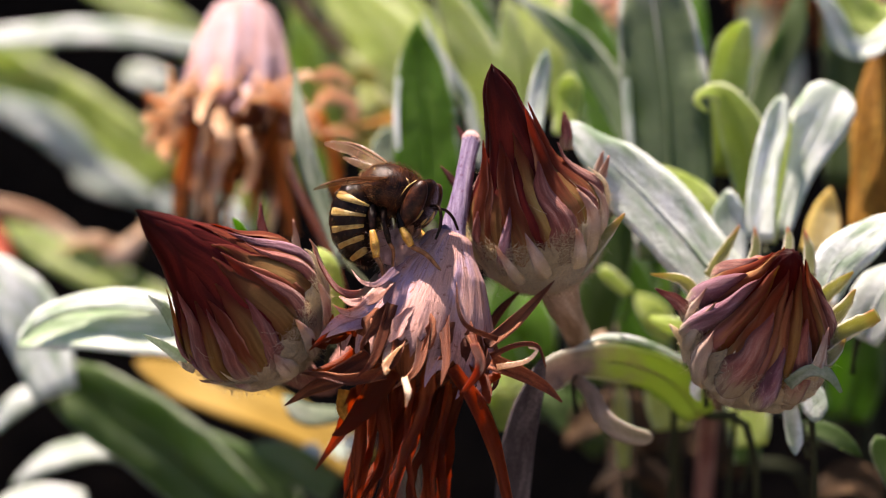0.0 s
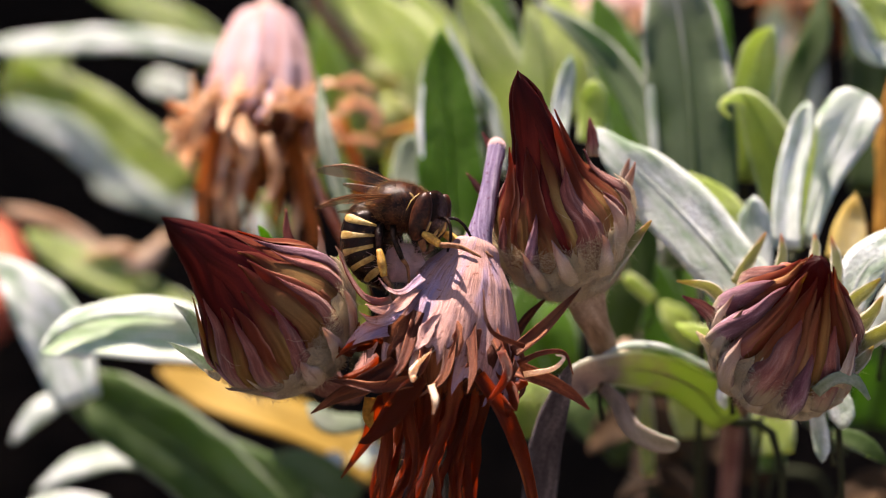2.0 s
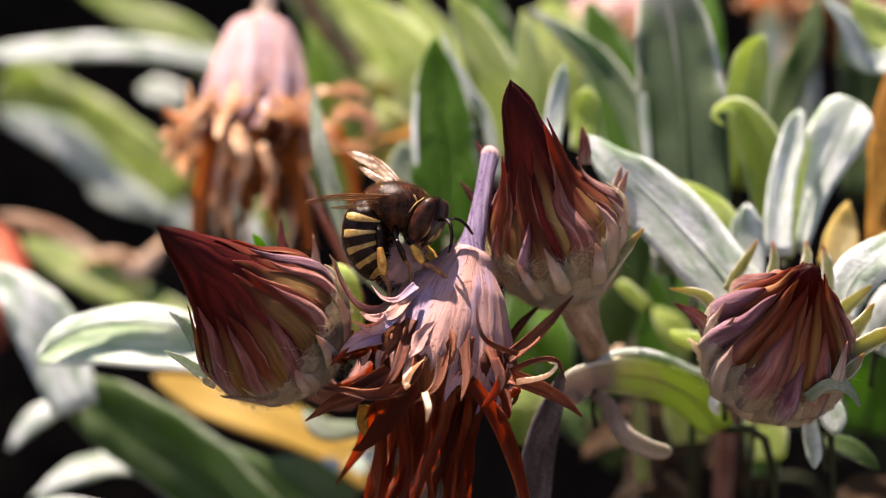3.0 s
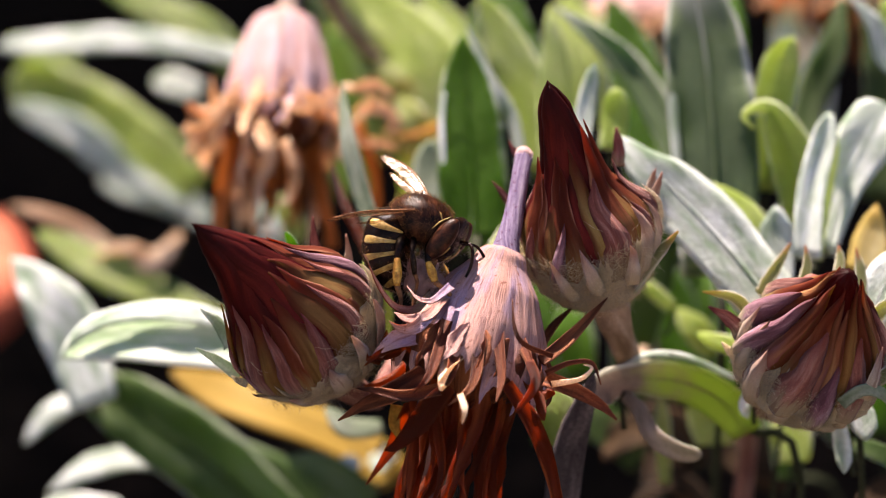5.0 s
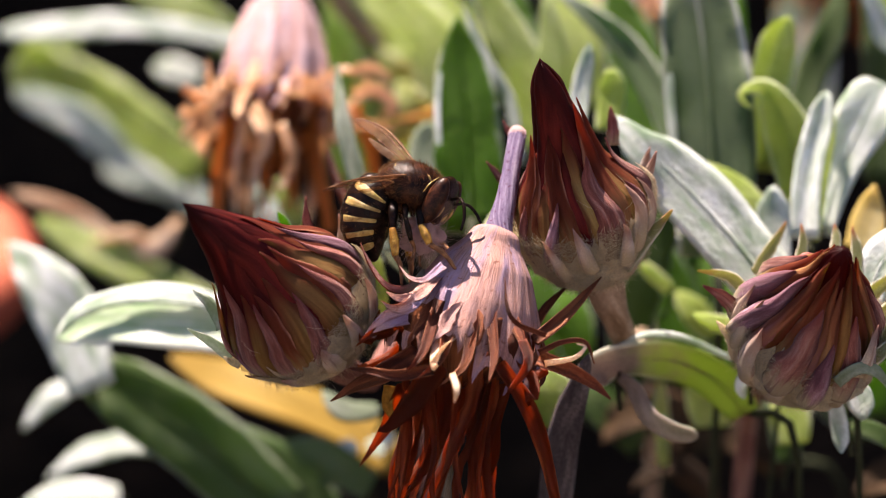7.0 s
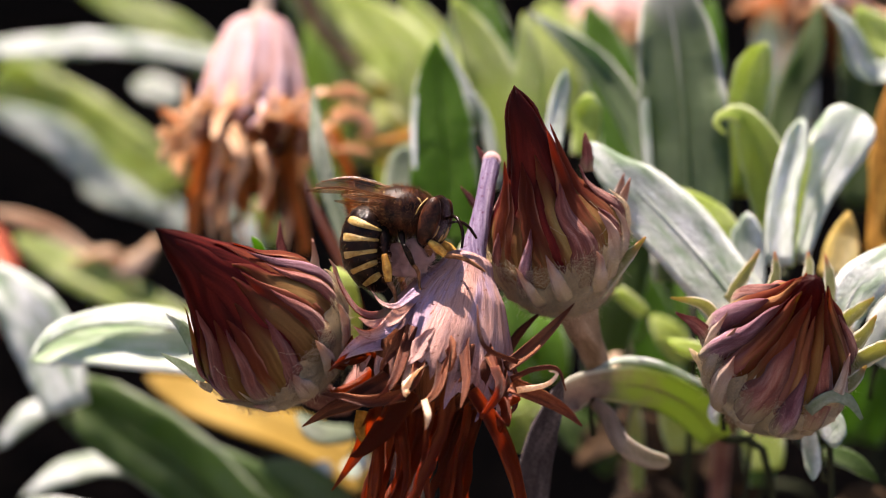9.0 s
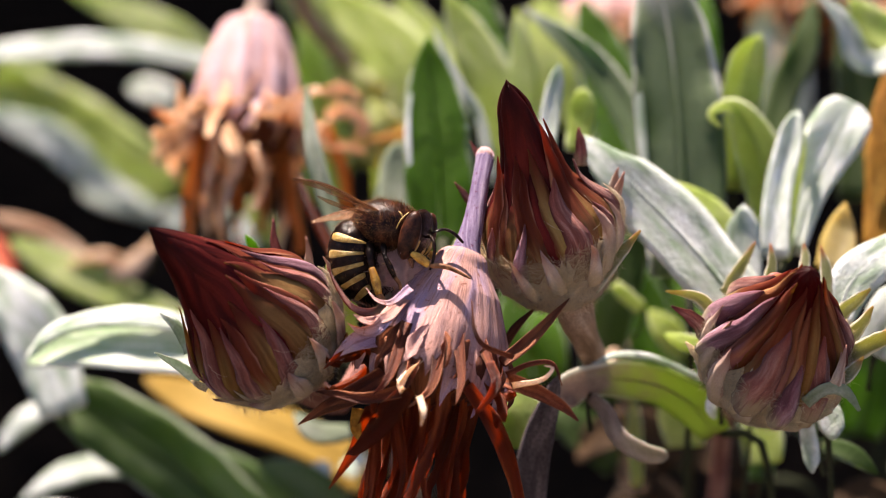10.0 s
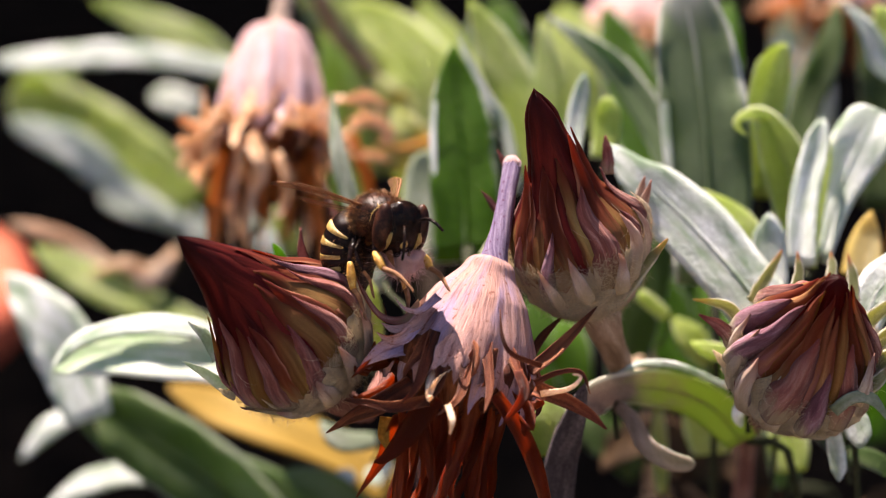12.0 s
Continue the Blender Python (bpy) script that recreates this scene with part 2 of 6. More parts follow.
SEPAL = mat("sepal_green", [(0.13, 0.15, 0.07), (0.23, 0.25, 0.13), (0.36, 0.36, 0.25)], uv=(1.2, 0.3), fine=0.08, rough=0.75, bump=0.6, trans=0.42, tcol=(0.62, 0.62, 0.20), edge=((0.82, 0.80, 0.68), 0.62, 0.92), tip=((0.30, 0.08, 0.06), 0.66, 0.95))
SEPALTIP = mat("sepal_russet", [(0.46, 0.34, 0.28), (0.60, 0.49, 0.41), (0.74, 0.65, 0.55)], uv=(1.2, 0.3), fine=0.07, rough=0.8, bump=0.6, gc=(0.75, 1.25), trans=0.35, tcol=(0.55, 0.40, 0.27), edge=((0.72, 0.64, 0.54), 0.7, 0.98), tip=((0.40, 0.20, 0.16), 0.5, 0.95), foot=((0.60, 0.50, 0.31), 0.1, 0.55), veins=((0.24, 0.10, 0.09), 3.0, 0.3, 0.57, 0.6), sheen=0.2)
# pink paper; the lilac tone paints in shade lit by blue sky
CONE = mat("cone_pink", [(0.62, 0.34, 0.28), (0.57, 0.345, 0.32), (0.43, 0.325, 0.49)], uv=(0.34, 0.14), fine=0.06, rough=0.9, bump=0.7, trans=0.1, vary=0.05, gc=(0.74, 1.22), dirt=((0.32, 0.14, 0.11), 0.42, 0.63), veins=((0.22, 0.09, 0.095), 3.4, 0.40, 0.54, 0.45))
PALECONE = mat("cone_pale_pink", [(0.43, 0.24, 0.22), (0.54, 0.35, 0.335), (0.47, 0.37, 0.44)], uv=(0.8, 0.14), fine=0.06, rough=0.9, bump=0.3, trans=0.1, vary=0.05, gc=(0.88, 1.12), dirt=((0.34, 0.17, 0.12), 0.5, 0.66))
LILAC = mat("stem_lilac", [(0.15, 0.105, 0.20), (0.24, 0.185, 0.31), (0.38, 0.32, 0.44)], uv=(3.6, 0.25), fine=0.07, rough=0.9, bump=0.8, gc=(0.8, 1.2), dirt=((0.12, 0.05, 0.10), 0.32, 0.60))
LITTER = mat("leaf_withered", [(0.020, 0.012, 0.006), (0.046, 0.026, 0.012), (0.09, 0.054, 0.026)], uv=(0.6, 0.2), fine=0.3, rough=0.85, bump=0.5, trans=0.15, vary=0.35)
STRAWLEAF = mat("leaf_straw", [(0.66, 0.52, 0.14), (0.78, 0.66, 0.26), (0.86, 0.78, 0.46)], uv=(0.3, 0.08), fine=0.4, rough=0.6, bump=0.2, trans=0.45, tcol=(0.9, 0.75, 0.25), edge=((0.65, 0.26, 0.07), 0.88, 1.08), gc=(0.88, 1.1))
AMBER = mat("petal_amber", [(0.12, 0.03, 0.008), (0.32, 0.11, 0.03), (0.56, 0.29, 0.11)], uv=(1.5, 0.12), fine=0.1, rough=0.5, bump=0.5, trans=0.45, tcol=(0.95, 0.48, 0.16), vary=0.6)
DRY = mat("petal_dry", [(0.026, 0.004, 0.002), (0.10, 0.015, 0.005), (0.25, 0.062, 0.017)], uv=(1.5, 0.12), fine=0.09, rough=0.45, bump=0.5, trans=0.36, tcol=(0.85, 0.24, 0.035), vary=0.6, veins=((0.02, 0.006, 0.003), 2.6, 0.1, 0.52, 0.75), spec=0.2)
HUSK = mat("petal_brown", [(0.05, 0.011, 0.006), (0.125, 0.030, 0.013), (0.25, 0.082, 0.033)], uv=(1.5, 0.15), fine=0.09, rough=0.55, bump=0.5, trans=0.1, tcol=(0.6, 0.2, 0.06), vary=0.3, veins=((0.025, 0.008, 0.005), 2.6, 0.12, 0.52, 0.7), edge=((0.32, 0.12, 0.055), 0.8, 1.05))
STRAW = mat("petal_straw", [(0.50, 0.29, 0.15), (0.76, 0.55, 0.37), (0.92, 0.79, 0.62)], uv=(1.2, 0.15), fine=0.12, rough=0.5, bump=0.5, trans=0.4, tcol=(0.95, 0.70, 0.46), vary=0.3)
STALK = mat("stalk_tan", [(0.27, 0.19, 0.12), (0.40, 0.29, 0.20), (0.52, 0.41, 0.31)], uv=(1.5, 0.2), fine=0.1, rough=0.85, bump=0.7)
RUDDY = mat("stalk_ruddy", [(0.18, 0.07, 0.06), (0.30, 0.14, 0.12), (0.42, 0.25, 0.2)], uv=(1.5, 0.2), fine=0.1, rough=0.8, bump=0.6)
TERRA = mat("terracotta", [(0.30, 0.06, 0.035), (0.40, 0.09, 0.05), (0.48, 0.14, 0.08)], size=14, fine=0.8, rough=0.85, bump=0.6, vary=0)
BLACK = mat("chitin_black", [(0.004, 0.002, 0.0015), (0.008, 0.0035, 0.002), (0.018, 0.007, 0.004)], size=0.6, fine=0.06, rough=0.2, bump=0.25, vary=0, spec=0.12)
BAND = mat("chitin_yellow", [(0.27, 0.155, 0.03), (0.37, 0.24, 0.055), (0.46, 0.34, 0.12)], size=0.5, fine=0.06, rough=0.4, bump=0.3, vary=0.05, spec=0.5)
SHIN = mat("leg_orange", [(0.34, 0.15, 0.018), (0.52, 0.27, 0.035), (0.66, 0.40, 0.08)], size=0.5, fine=0.06, rough=0.45, bump=0.3, vary=0.05, spec=0.4)
EYE = mat("eye_brown", [(0.005, 0.002, 0.0015), (0.028, 0.009, 0.005), (0.085, 0.028, 0.012)], size=0.9, fine=0.05, rough=0.36, bump=0.15, vary=0, spec=0.14)
HAIR = mat("hair_brown", [(0.08, 0.03, 0.010), (0.16, 0.07, 0.022), (0.28, 0.145, 0.05)], size=0.6, fine=0.05, rough=0.6, bump=0.1, trans=0.2, vary=0.1)
TARSUS = mat("leg_brown", [(0.10, 0.04, 0.02), (0.20, 0.09, 0.04), (0.30, 0.15, 0.07)], size=0.5, fine=0.05, rough=0.45, bump=0.3, vary=0.1)
FLUFF = mat("fibre_pink", [(0.58, 0.37, 0.34), (0.68, 0.48, 0.45), (0.78, 0.61, 0.58)], size=0.7, fine=0.08, rough=1.0, bump=0.6, trans=0.6, tcol=(0.95, 0.80, 0.80), vary=0)


def wing_material():
    m = bpy.data.materials.new("wing_membrane")
    m.use_nodes = True
    nd, ln = m.node_tree.nodes, m.node_tree.links
    p = nd["Principled BSDF"]
    p.inputs["Base Color"].default_value = (0.20, 0.11, 0.06, 1)
    p.inputs["Roughness"].default_value = 0.3
    p.inputs["Specular IOR Level"].default_value = 0.5
    tr = nd.new("ShaderNodeBsdfTransparent")
    tr.inputs[0].default_value = (0.92, 0.84, 0.74, 1)
    tc = nd.new("ShaderNodeTexCoord")
    nz = nd.new("ShaderNodeTexNoise")
    nz.inputs["Scale"].default_value = 650
    ln.new(tc.outputs["Object"], nz.inputs["Vector"])
    bp = nd.new("ShaderNodeBump")
    bp.inputs["Strength"].default_value = 0.6
    bp.inputs["Distance"].default_value = 0.0003
    ln.new(nz.outputs[0], bp.inputs["Height"])
    ln.new(bp.outputs[0], p.inputs["Normal"])
    mix = nd.new("ShaderNodeMixShader")
    mix.inputs[0].default_value = 0.32
    ln.new(tr.outputs[0], mix.inputs[1])
    ln.new(p.outputs[0], mix.inputs[2])
    ln.new(mix.outputs[0], nd["Material Output"].inputs[0])
    return m


WING = wing_material()

# shape helpers -------------------------------------------------------
TOCAM = Vector((0, -0.94, 0.34))
rng = random.Random(7)


def vec(p):
    return Vector(p)


def spline(pts, n):
    """n points along a smooth curve through pts."""
    p = [vec(q) for q in pts]
    p = [p[0] * 2 - p[1]] + p + [p[-1] * 2 - p[-2]]
    out = []
    for i in range(n):
        f = i / (n - 1) * (len(p) - 3)
        k = min(int(f), len(p) - 4)
        t = f - k
        a, b, c, d = p[k:k + 4]
        out.append(0.5 * ((2 * b) + (c - a) * t + (2 * a - 5 * b + 4 * c - d) * t * t + (3 * b - a - 3 * c + d) * t ** 3))
    return out


def lerp_list(vals, n):
    return [float(v) for v in np.interp(np.linspace(0, 1, n), np.linspace(0, 1, len(vals)), vals)]


def uv_layer(bm):
    return bm.loops.layers.uv.get("UVMap") or bm.loops.layers.uv.new("UVMap")


def skin(bm, rings, uvs, closed, mats=None, spans=None):
    """Faces between rings of vertices; uvs[i][j] in millimetres."""
    uv = uv_layer(bm)
    sp = bm.loops.layers.uv.get("span") or bm.loops.layers.uv.new("span")
    n = len(rings[0])
    for i in range(len(rings) - 1):
        for j in range(n if closed else n - 1):
            k = (j + 1) % n
            quad = (rings[i][j], rings[i][k], rings[i + 1][k], rings[i + 1][j])
            try:
                f = bm.faces.new(quad)
            except ValueError:
                continue
            f.smooth = True
            if mats:
                f.material_index = mats[j]
            ww = (uvs[i][j], uvs[i][j + 1], uvs[i + 1][j + 1], uvs[i + 1][j])
            for loop, w in zip(f.loops, ww):
                loop[uv].uv = w
            f0, f1 = i / (len(rings) - 1), (i + 1) / (len(rings) - 1)
            xs = spans or [2 * q / n - 1 for q in range(n + 1)]
            for loop, w in zip(f.loops, ((xs[j], f0), (xs[j + 1], f0), (xs[j + 1], f1), (xs[j], f1))):
                loop[sp].uv = w


def tube(bm, pts, radii, seg=8, n=None, flat=1.0, face=(0, -1, 0.2), mat_index=0, lump=0.0):
    n = n or max(6, 4 * len(pts))
    c = spline(pts, n)
    r = lerp_list(radii, n)
    rings, uvs, along = [], [], 0.0
    off = rng.uniform(0, 50)
    for i in range(n):
        t = (c[min(i + 1, n - 1)] - c[max(i - 1, 0)]).normalized()
        s = t.cross(vec(face))
        s = s.normalized() if s.length > 1e-6 else t.orthogonal().normalized()
        u = s.cross(t)
        if i:
            along += (c[i] - c[i - 1]).length
        row = []
        for j in range(seg):
            a = 2 * math.pi * j / seg
            rr = r[i]
            if lump:
                rr *= 1 + lump * noise.noise(Vector((math.cos(a) * 1.3, math.sin(a) * 1.3, along * 0.5 + off)))
            row.append(bm.verts.new(c[i] + s * (math.cos(a) * rr) + u * (math.sin(a) * rr * flat)))
        rings.append(row)
        uvs.append([(2 * math.pi * r[i] * j / seg + off, along) for j in range(seg + 1)])
    skin(bm, rings, uvs, True, [mat_index] * seg)
    for row, rev in ((rings[0], True), (rings[-1], False)):
        try:
            f = bm.faces.new(row[::-1] if rev else row)
            f.material_index, f.smooth = mat_index, True
        except ValueError:
            pass
    return bm


def blade(bm, pts, widths, face, n=None, m=8, thick=0.35, fold=0.0, cup=0.0, wave=0.0, twist=0.0, top=0, under=1, rounded=0.0, ragged=0.0):
    """A solid strip along pts: fold makes a V, cup bends the edges towards the face, wave ripples them, ragged frays the outline. face: one vector or one a point."""
    n = n or max(8, 5 * len(pts))
    c = spline(pts, n)
    w = lerp_list(widths, n)
    if rounded:
        # closer stations and a round outline at the tip
        k = 6 * n
        fine, wide = spline(pts, k), [float(v) for v in np.interp(np.linspace(0, 1, k), np.linspace(0, 1, len(widths)), widths)]
        pick = [min(k - 1, round((k - 1) * (i / (n - 1)) ** 1.7)) for i in range(n)]
        c = [fine[q] for q in pick]
        w = [wide[q] * math.sqrt(max(0.02, 1 - max(0.0, 1 - q / (k - 1) / rounded) ** 2)) for q in pick]
    faces = [vec(face)] * n if not isinstance(face, list) else spline(face, n)
    rings, uvs, along = [], [], 0.0
    off = rng.uniform(0, 50)
    for i in range(n):
        t = (c[min(i + 1, n - 1)] - c[max(i - 1, 0)]).normalized()
        s = t.cross(faces[i])
        s = s.normalized() if s.length > 1e-6 else t.orthogonal().normalized()
        u = s.cross(t)
        if twist:
            q = Matrix.Rotation(radians(twist) * i / (n - 1), 3, t)
            s, u = q @ s, q @ u
        if i:
            along += (c[i] - c[i - 1]).length
        h = w[i] / 2
        row, ru = [], []
        us = [-1 + 2 * j / m for j in range(m + 1)]
        for side, order in ((1, us), (-1, us[::-1])):
            for x in order:
                lift = h * (fold * abs(x) + cup * x * x)
                lift += wave * h * x * x * noise.noise(Vector((along * 0.25 + off, x * 0.8, off)))
                th = min(thick, h) * 0.5 * math.sqrt(max(0.0, 1 - 0.92 * x * x))
                fray = 1 + ragged * abs(x) * 2 * noise.noise(Vector((along * 1.3, 9.0 if x > 0 else 3.0, off)))
                row.append(bm.verts.new(c[i] + s * (h * x * fray) + u * (lift + side * th)))
                ru.append((h * x + off, along))
        rings.append(row)
        uvs.append(ru + [ru[0]])
    k = 2 * (m + 1)
    skin(bm, rings, uvs, True, [top if j < m else under for j in range(k)], us + us[::-1] + us[:1])
    for row, rev in ((rings[0], True), (rings[-1], False)):
        f = bm.faces.new(row[::-1] if rev else row)
        f.material_index = under
    return bm


def turned(bm, base, axis, profile, seg=40, ribs=0, rib=0.0, lump=0.0, mat_index=0, n=24):
    """Turned body: profile of (length, radius) along axis, with ribs and lumps."""
    a = vec(axis).normalized()
    e1 = (TOCAM - a * TOCAM.dot(a)).normalized()
    e2 = a.cross(e1)
    ls = lerp_list([p[0] for p in profile], n)
    rs = lerp_list([p[1] for p in profile], n)
    rings, uvs = [], []
    off = rng.uniform(0, 50)
    for l, r in zip(ls, rs):
        row = []
        for j in range(seg):
            ph = 2 * math.pi * j / seg
            rr = r * (1 + rib * math.cos(ribs * ph + 1.5 * noise.noise(Vector((l * 0.15, ph, off)))))
            rr += lump * r * noise.noise(Vector((math.cos(ph) * 2 + off, math.sin(ph) * 2, l * 0.35)))
            row.append(bm.verts.new(vec(base) + a * l + (e1 * math.cos(ph) + e2 * math.sin(ph)) * rr))
        rings.append(row)
        rm = max(rs)
        uvs.append([(2 * math.pi * rm * j / seg, l) for j in range(seg + 1)])
    skin(bm, rings, uvs, True, [mat_index] * seg)
    for row, rev in ((rings[0], True), (rings[-1], False)):
        f = bm.faces.new(row[::-1] if rev else row)
        f.material_index, f.smooth = mat_index, True
    return bm


def ball(bm, centre, radii, rot=None, seg=20, rings=14, lump=0.0, mat_index=0):
    q = rot or Matrix.Identity(3)
    off = rng.uniform(0, 50)
    rows, uvs = [], []
    for i in range(rings + 1):
        th = math.pi * min(max(i / rings, 0.02), 0.98)
        row = []
        for j in range(seg):
            ph = 2 * math.pi * j / seg
            d = Vector((math.cos(th), math.sin(th) * math.cos(ph), math.sin(th) * math.sin(ph)))
            k = 1 + lump * noise.noise(d * 2.2 + Vector((off, 0, 0)))
            row.append(bm.verts.new(vec(centre) + q @ Vector((d.x * radii[0] * k, d.y * radii[1] * k, d.z * radii[2] * k))))
        rows.append(row)
        uvs.append([(j * 0.3, i * 0.3) for j in range(seg + 1)])
    skin(bm, rows, uvs, True, [mat_index] * seg)
    for row, rev in ((rows[0], True), (rows[-1], False)):
        f = bm.faces.new(row[::-1] if rev else row)
        f.material_index, f.smooth = mat_index, True
    return bm


def hairs(bm, spots, length, radius, curl=0.4, seg=3):
    """Short curved hairs: spots are (point, direction)."""
    for p, d in spots:
        p, d = vec(p), vec(d).normalized()
        side = Vector((rng.uniform(-1, 1), rng.uniform(-1, 1), rng.uniform(-1, 1)))
        l = length * rng.uniform(0.5, 1.2)
        tube(bm, [p, p + d * l * 0.5 + side * l * curl * 0.25, p + d * l + side * l * curl], [radius, radius, radius * 0.5], seg=seg, n=4)
    return bm


ORIGIN = {}


def thing(name, at, label, category, group=""):
    ob = new(name)
    ob.empty_display_size = 0.005
    ob.location = vec(at) * MM
    ORIGIN[ob.name] = vec(at)
    return tagged(ob, label, category, group)


def part(name, bm, materials, parent, label="", kind=""):
    """Links bm, whose points are in the place's millimetres, as one mesh under a thing or under a part of it."""
    root = parent
    while root.parent:
        root = root.parent
    o = ORIGIN[root.name]
    bmesh.ops.recalc_face_normals(bm, faces=bm.faces)
    for v in bm.verts:
        v.co = (v.co - o) * MM
    me = bpy.data.meshes.new(name)
    bm.to_mesh(me)
    bm.free()
    for m in materials if isinstance(materials, (list, tuple)) else [materials]:
        me.materials.append(m)
    ob = new(name, me)
    ob.parent = parent
    return tagged(ob, label, kind=kind)

# ground --------------------------------------------------------------
def build_ground():
    bm = bmesh.new()
    n = 90
    xs = [math.copysign(abs(u) ** 3.0, u) for u in np.linspace(-1, 1, n)]
    grid = []
    for y in xs:
        row = []
        for x in xs:
            px, py = x * 30.0, y * 30.0 + 0.2
            near = math.exp(-(px * px + py * py) / 0.6)
            z = near * 0.006 * noise.fractal(Vector((px * 30, py * 30, 0)), 0.8, 2.0, 5) - 0.004
            row.append(bm.verts.new((px, py, z)))
        grid.append(row)
    for i in range(n - 1):
        for j in range(n - 1):
            bm.faces.new((grid[i][j], grid[i][j + 1], grid[i + 1][j + 1], grid[i + 1][j])).smooth = True
    me = bpy.data.meshes.new("ground")
    bm.to_mesh(me)
    bm.free()
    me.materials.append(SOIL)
    tagged(new("ground", me), "garden soil under the plants, deep shade put into its near-black colour", "soil", kind="structure")


build_ground()


def box_mesh(name, size, bevel, material):
    bm = bmesh.new()
    bmesh.ops.create_cube(bm, size=1.0, matrix=Matrix.Diagonal((*size, 1)))
    bmesh.ops.bevel(bm, geom=bm.edges[:], offset=bevel, segments=2, affect="EDGES")
    me = bpy.data.meshes.new(name)
    bm.to_mesh(me)
    bm.free()
    me.materials.append(material)
    return me


def build_fence():
    """The bed's surroundings, unseen and added: board fence behind shades soil, stone paving before bounces light."""
    # added out of view; its height sets how far the soil lies shaded
    fence = tagged(new("wall_north", box_mesh("wall_north", (2.4, 0.02, 1.26), 0.003, FENCE)), "unseen weathered board fence, added to shade the soil behind the flower bed", "fence", kind="structure")
    fence.location = (0, 0.865, 0.63)
    board = box_mesh("board", (0.094, 0.018, 1.30), 0.003, FENCE)
    for i in range(25):
        ob = new("board", board)
        ob.parent = fence
        ob.location = (-1.2 + 0.1 * i, -0.02 + rng.uniform(0, 0.004), rng.uniform(-0.006, 0.012))
    # added out of view as a reflector that fills the plants' fronts
    paving = tagged(new("pavement", box_mesh("pavement", (2.6, 1.4, 0.02), 0.003, SOIL)), "unseen pale stone paving, added to bounce sunlight onto the plants' fronts", "paving", kind="structure")
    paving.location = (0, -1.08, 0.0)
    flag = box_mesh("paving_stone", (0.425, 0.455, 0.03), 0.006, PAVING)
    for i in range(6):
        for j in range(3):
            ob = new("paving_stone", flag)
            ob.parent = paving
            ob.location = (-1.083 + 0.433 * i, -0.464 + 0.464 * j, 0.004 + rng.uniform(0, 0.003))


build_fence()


# leaves --------------------------------------------------------------
def rosette(at, label, group="silver-leaved plants"):
    """A tuft of leaves; leaf() adds to it."""
    return thing("leaf_tuft", at, label, "plant", group)


def leaf(tuft, pts, w, top, under, opt=None):
    """One leaf: points from tip towards the root, largest width, front and rear surface, and options."""
    root, at, opt = tuft, ORIGIN[tuft.name], dict(opt or {})
    stalked = opt.pop("stalk", len(tuft.children) == 0)
    face = opt.pop("face", (-0.15, -0.66, 0.74))
    shape = opt.pop("shape", (0.12, 0.62, 0.92, 1.0, 0.9, 0.7))
    foot = vec(at) + Vector((rng.uniform(-4, 4), rng.uniform(-4, 4), 0))
    end, before = vec(pts[-1]), vec(pts[-2])
    run = (end - before).normalized() * (end - foot).length * 0.25
    mid = (end + foot) * 0.5 + run * 0.5
    bm = bmesh.new()
    blade(bm, list(pts), [w * s for s in shape], face, n=30, m=8, **{"thick": 0.55, "fold": 0.12, "wave": 0.3, "rounded": 0.1, **opt})
    ob = part("leaf", bm, [top, under], root)
    # the leaf stalk runs on to the root
    bm = bmesh.new()
    far = 1.0 if stalked else 0.03
    mid, foot = end + (mid - end) * far, end + (foot - end) * far
    sw = min(0.6, max(0.3, w * shape[-1] * 0.2))
    back = vec(face).normalized() * -0.2
    tube(bm, [end * 0.8 + before * 0.2 + back, end + run * (0.35 * far) + back, mid, foot], [sw, sw * 0.5, 0.15, 0.25], seg=8, n=14, flat=0.6, face=face)
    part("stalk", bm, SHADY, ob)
    # midrib on the rear or front
    if w > 2.5:
        bm = bmesh.new()
        q = [vec(p) + vec(face).normalized() * 0.18 for p in pts]
        tube(bm, q, [0.06, w * 0.028, w * 0.04, w * 0.05], seg=6, n=16)
        part("midrib", bm, top, ob)
    return ob


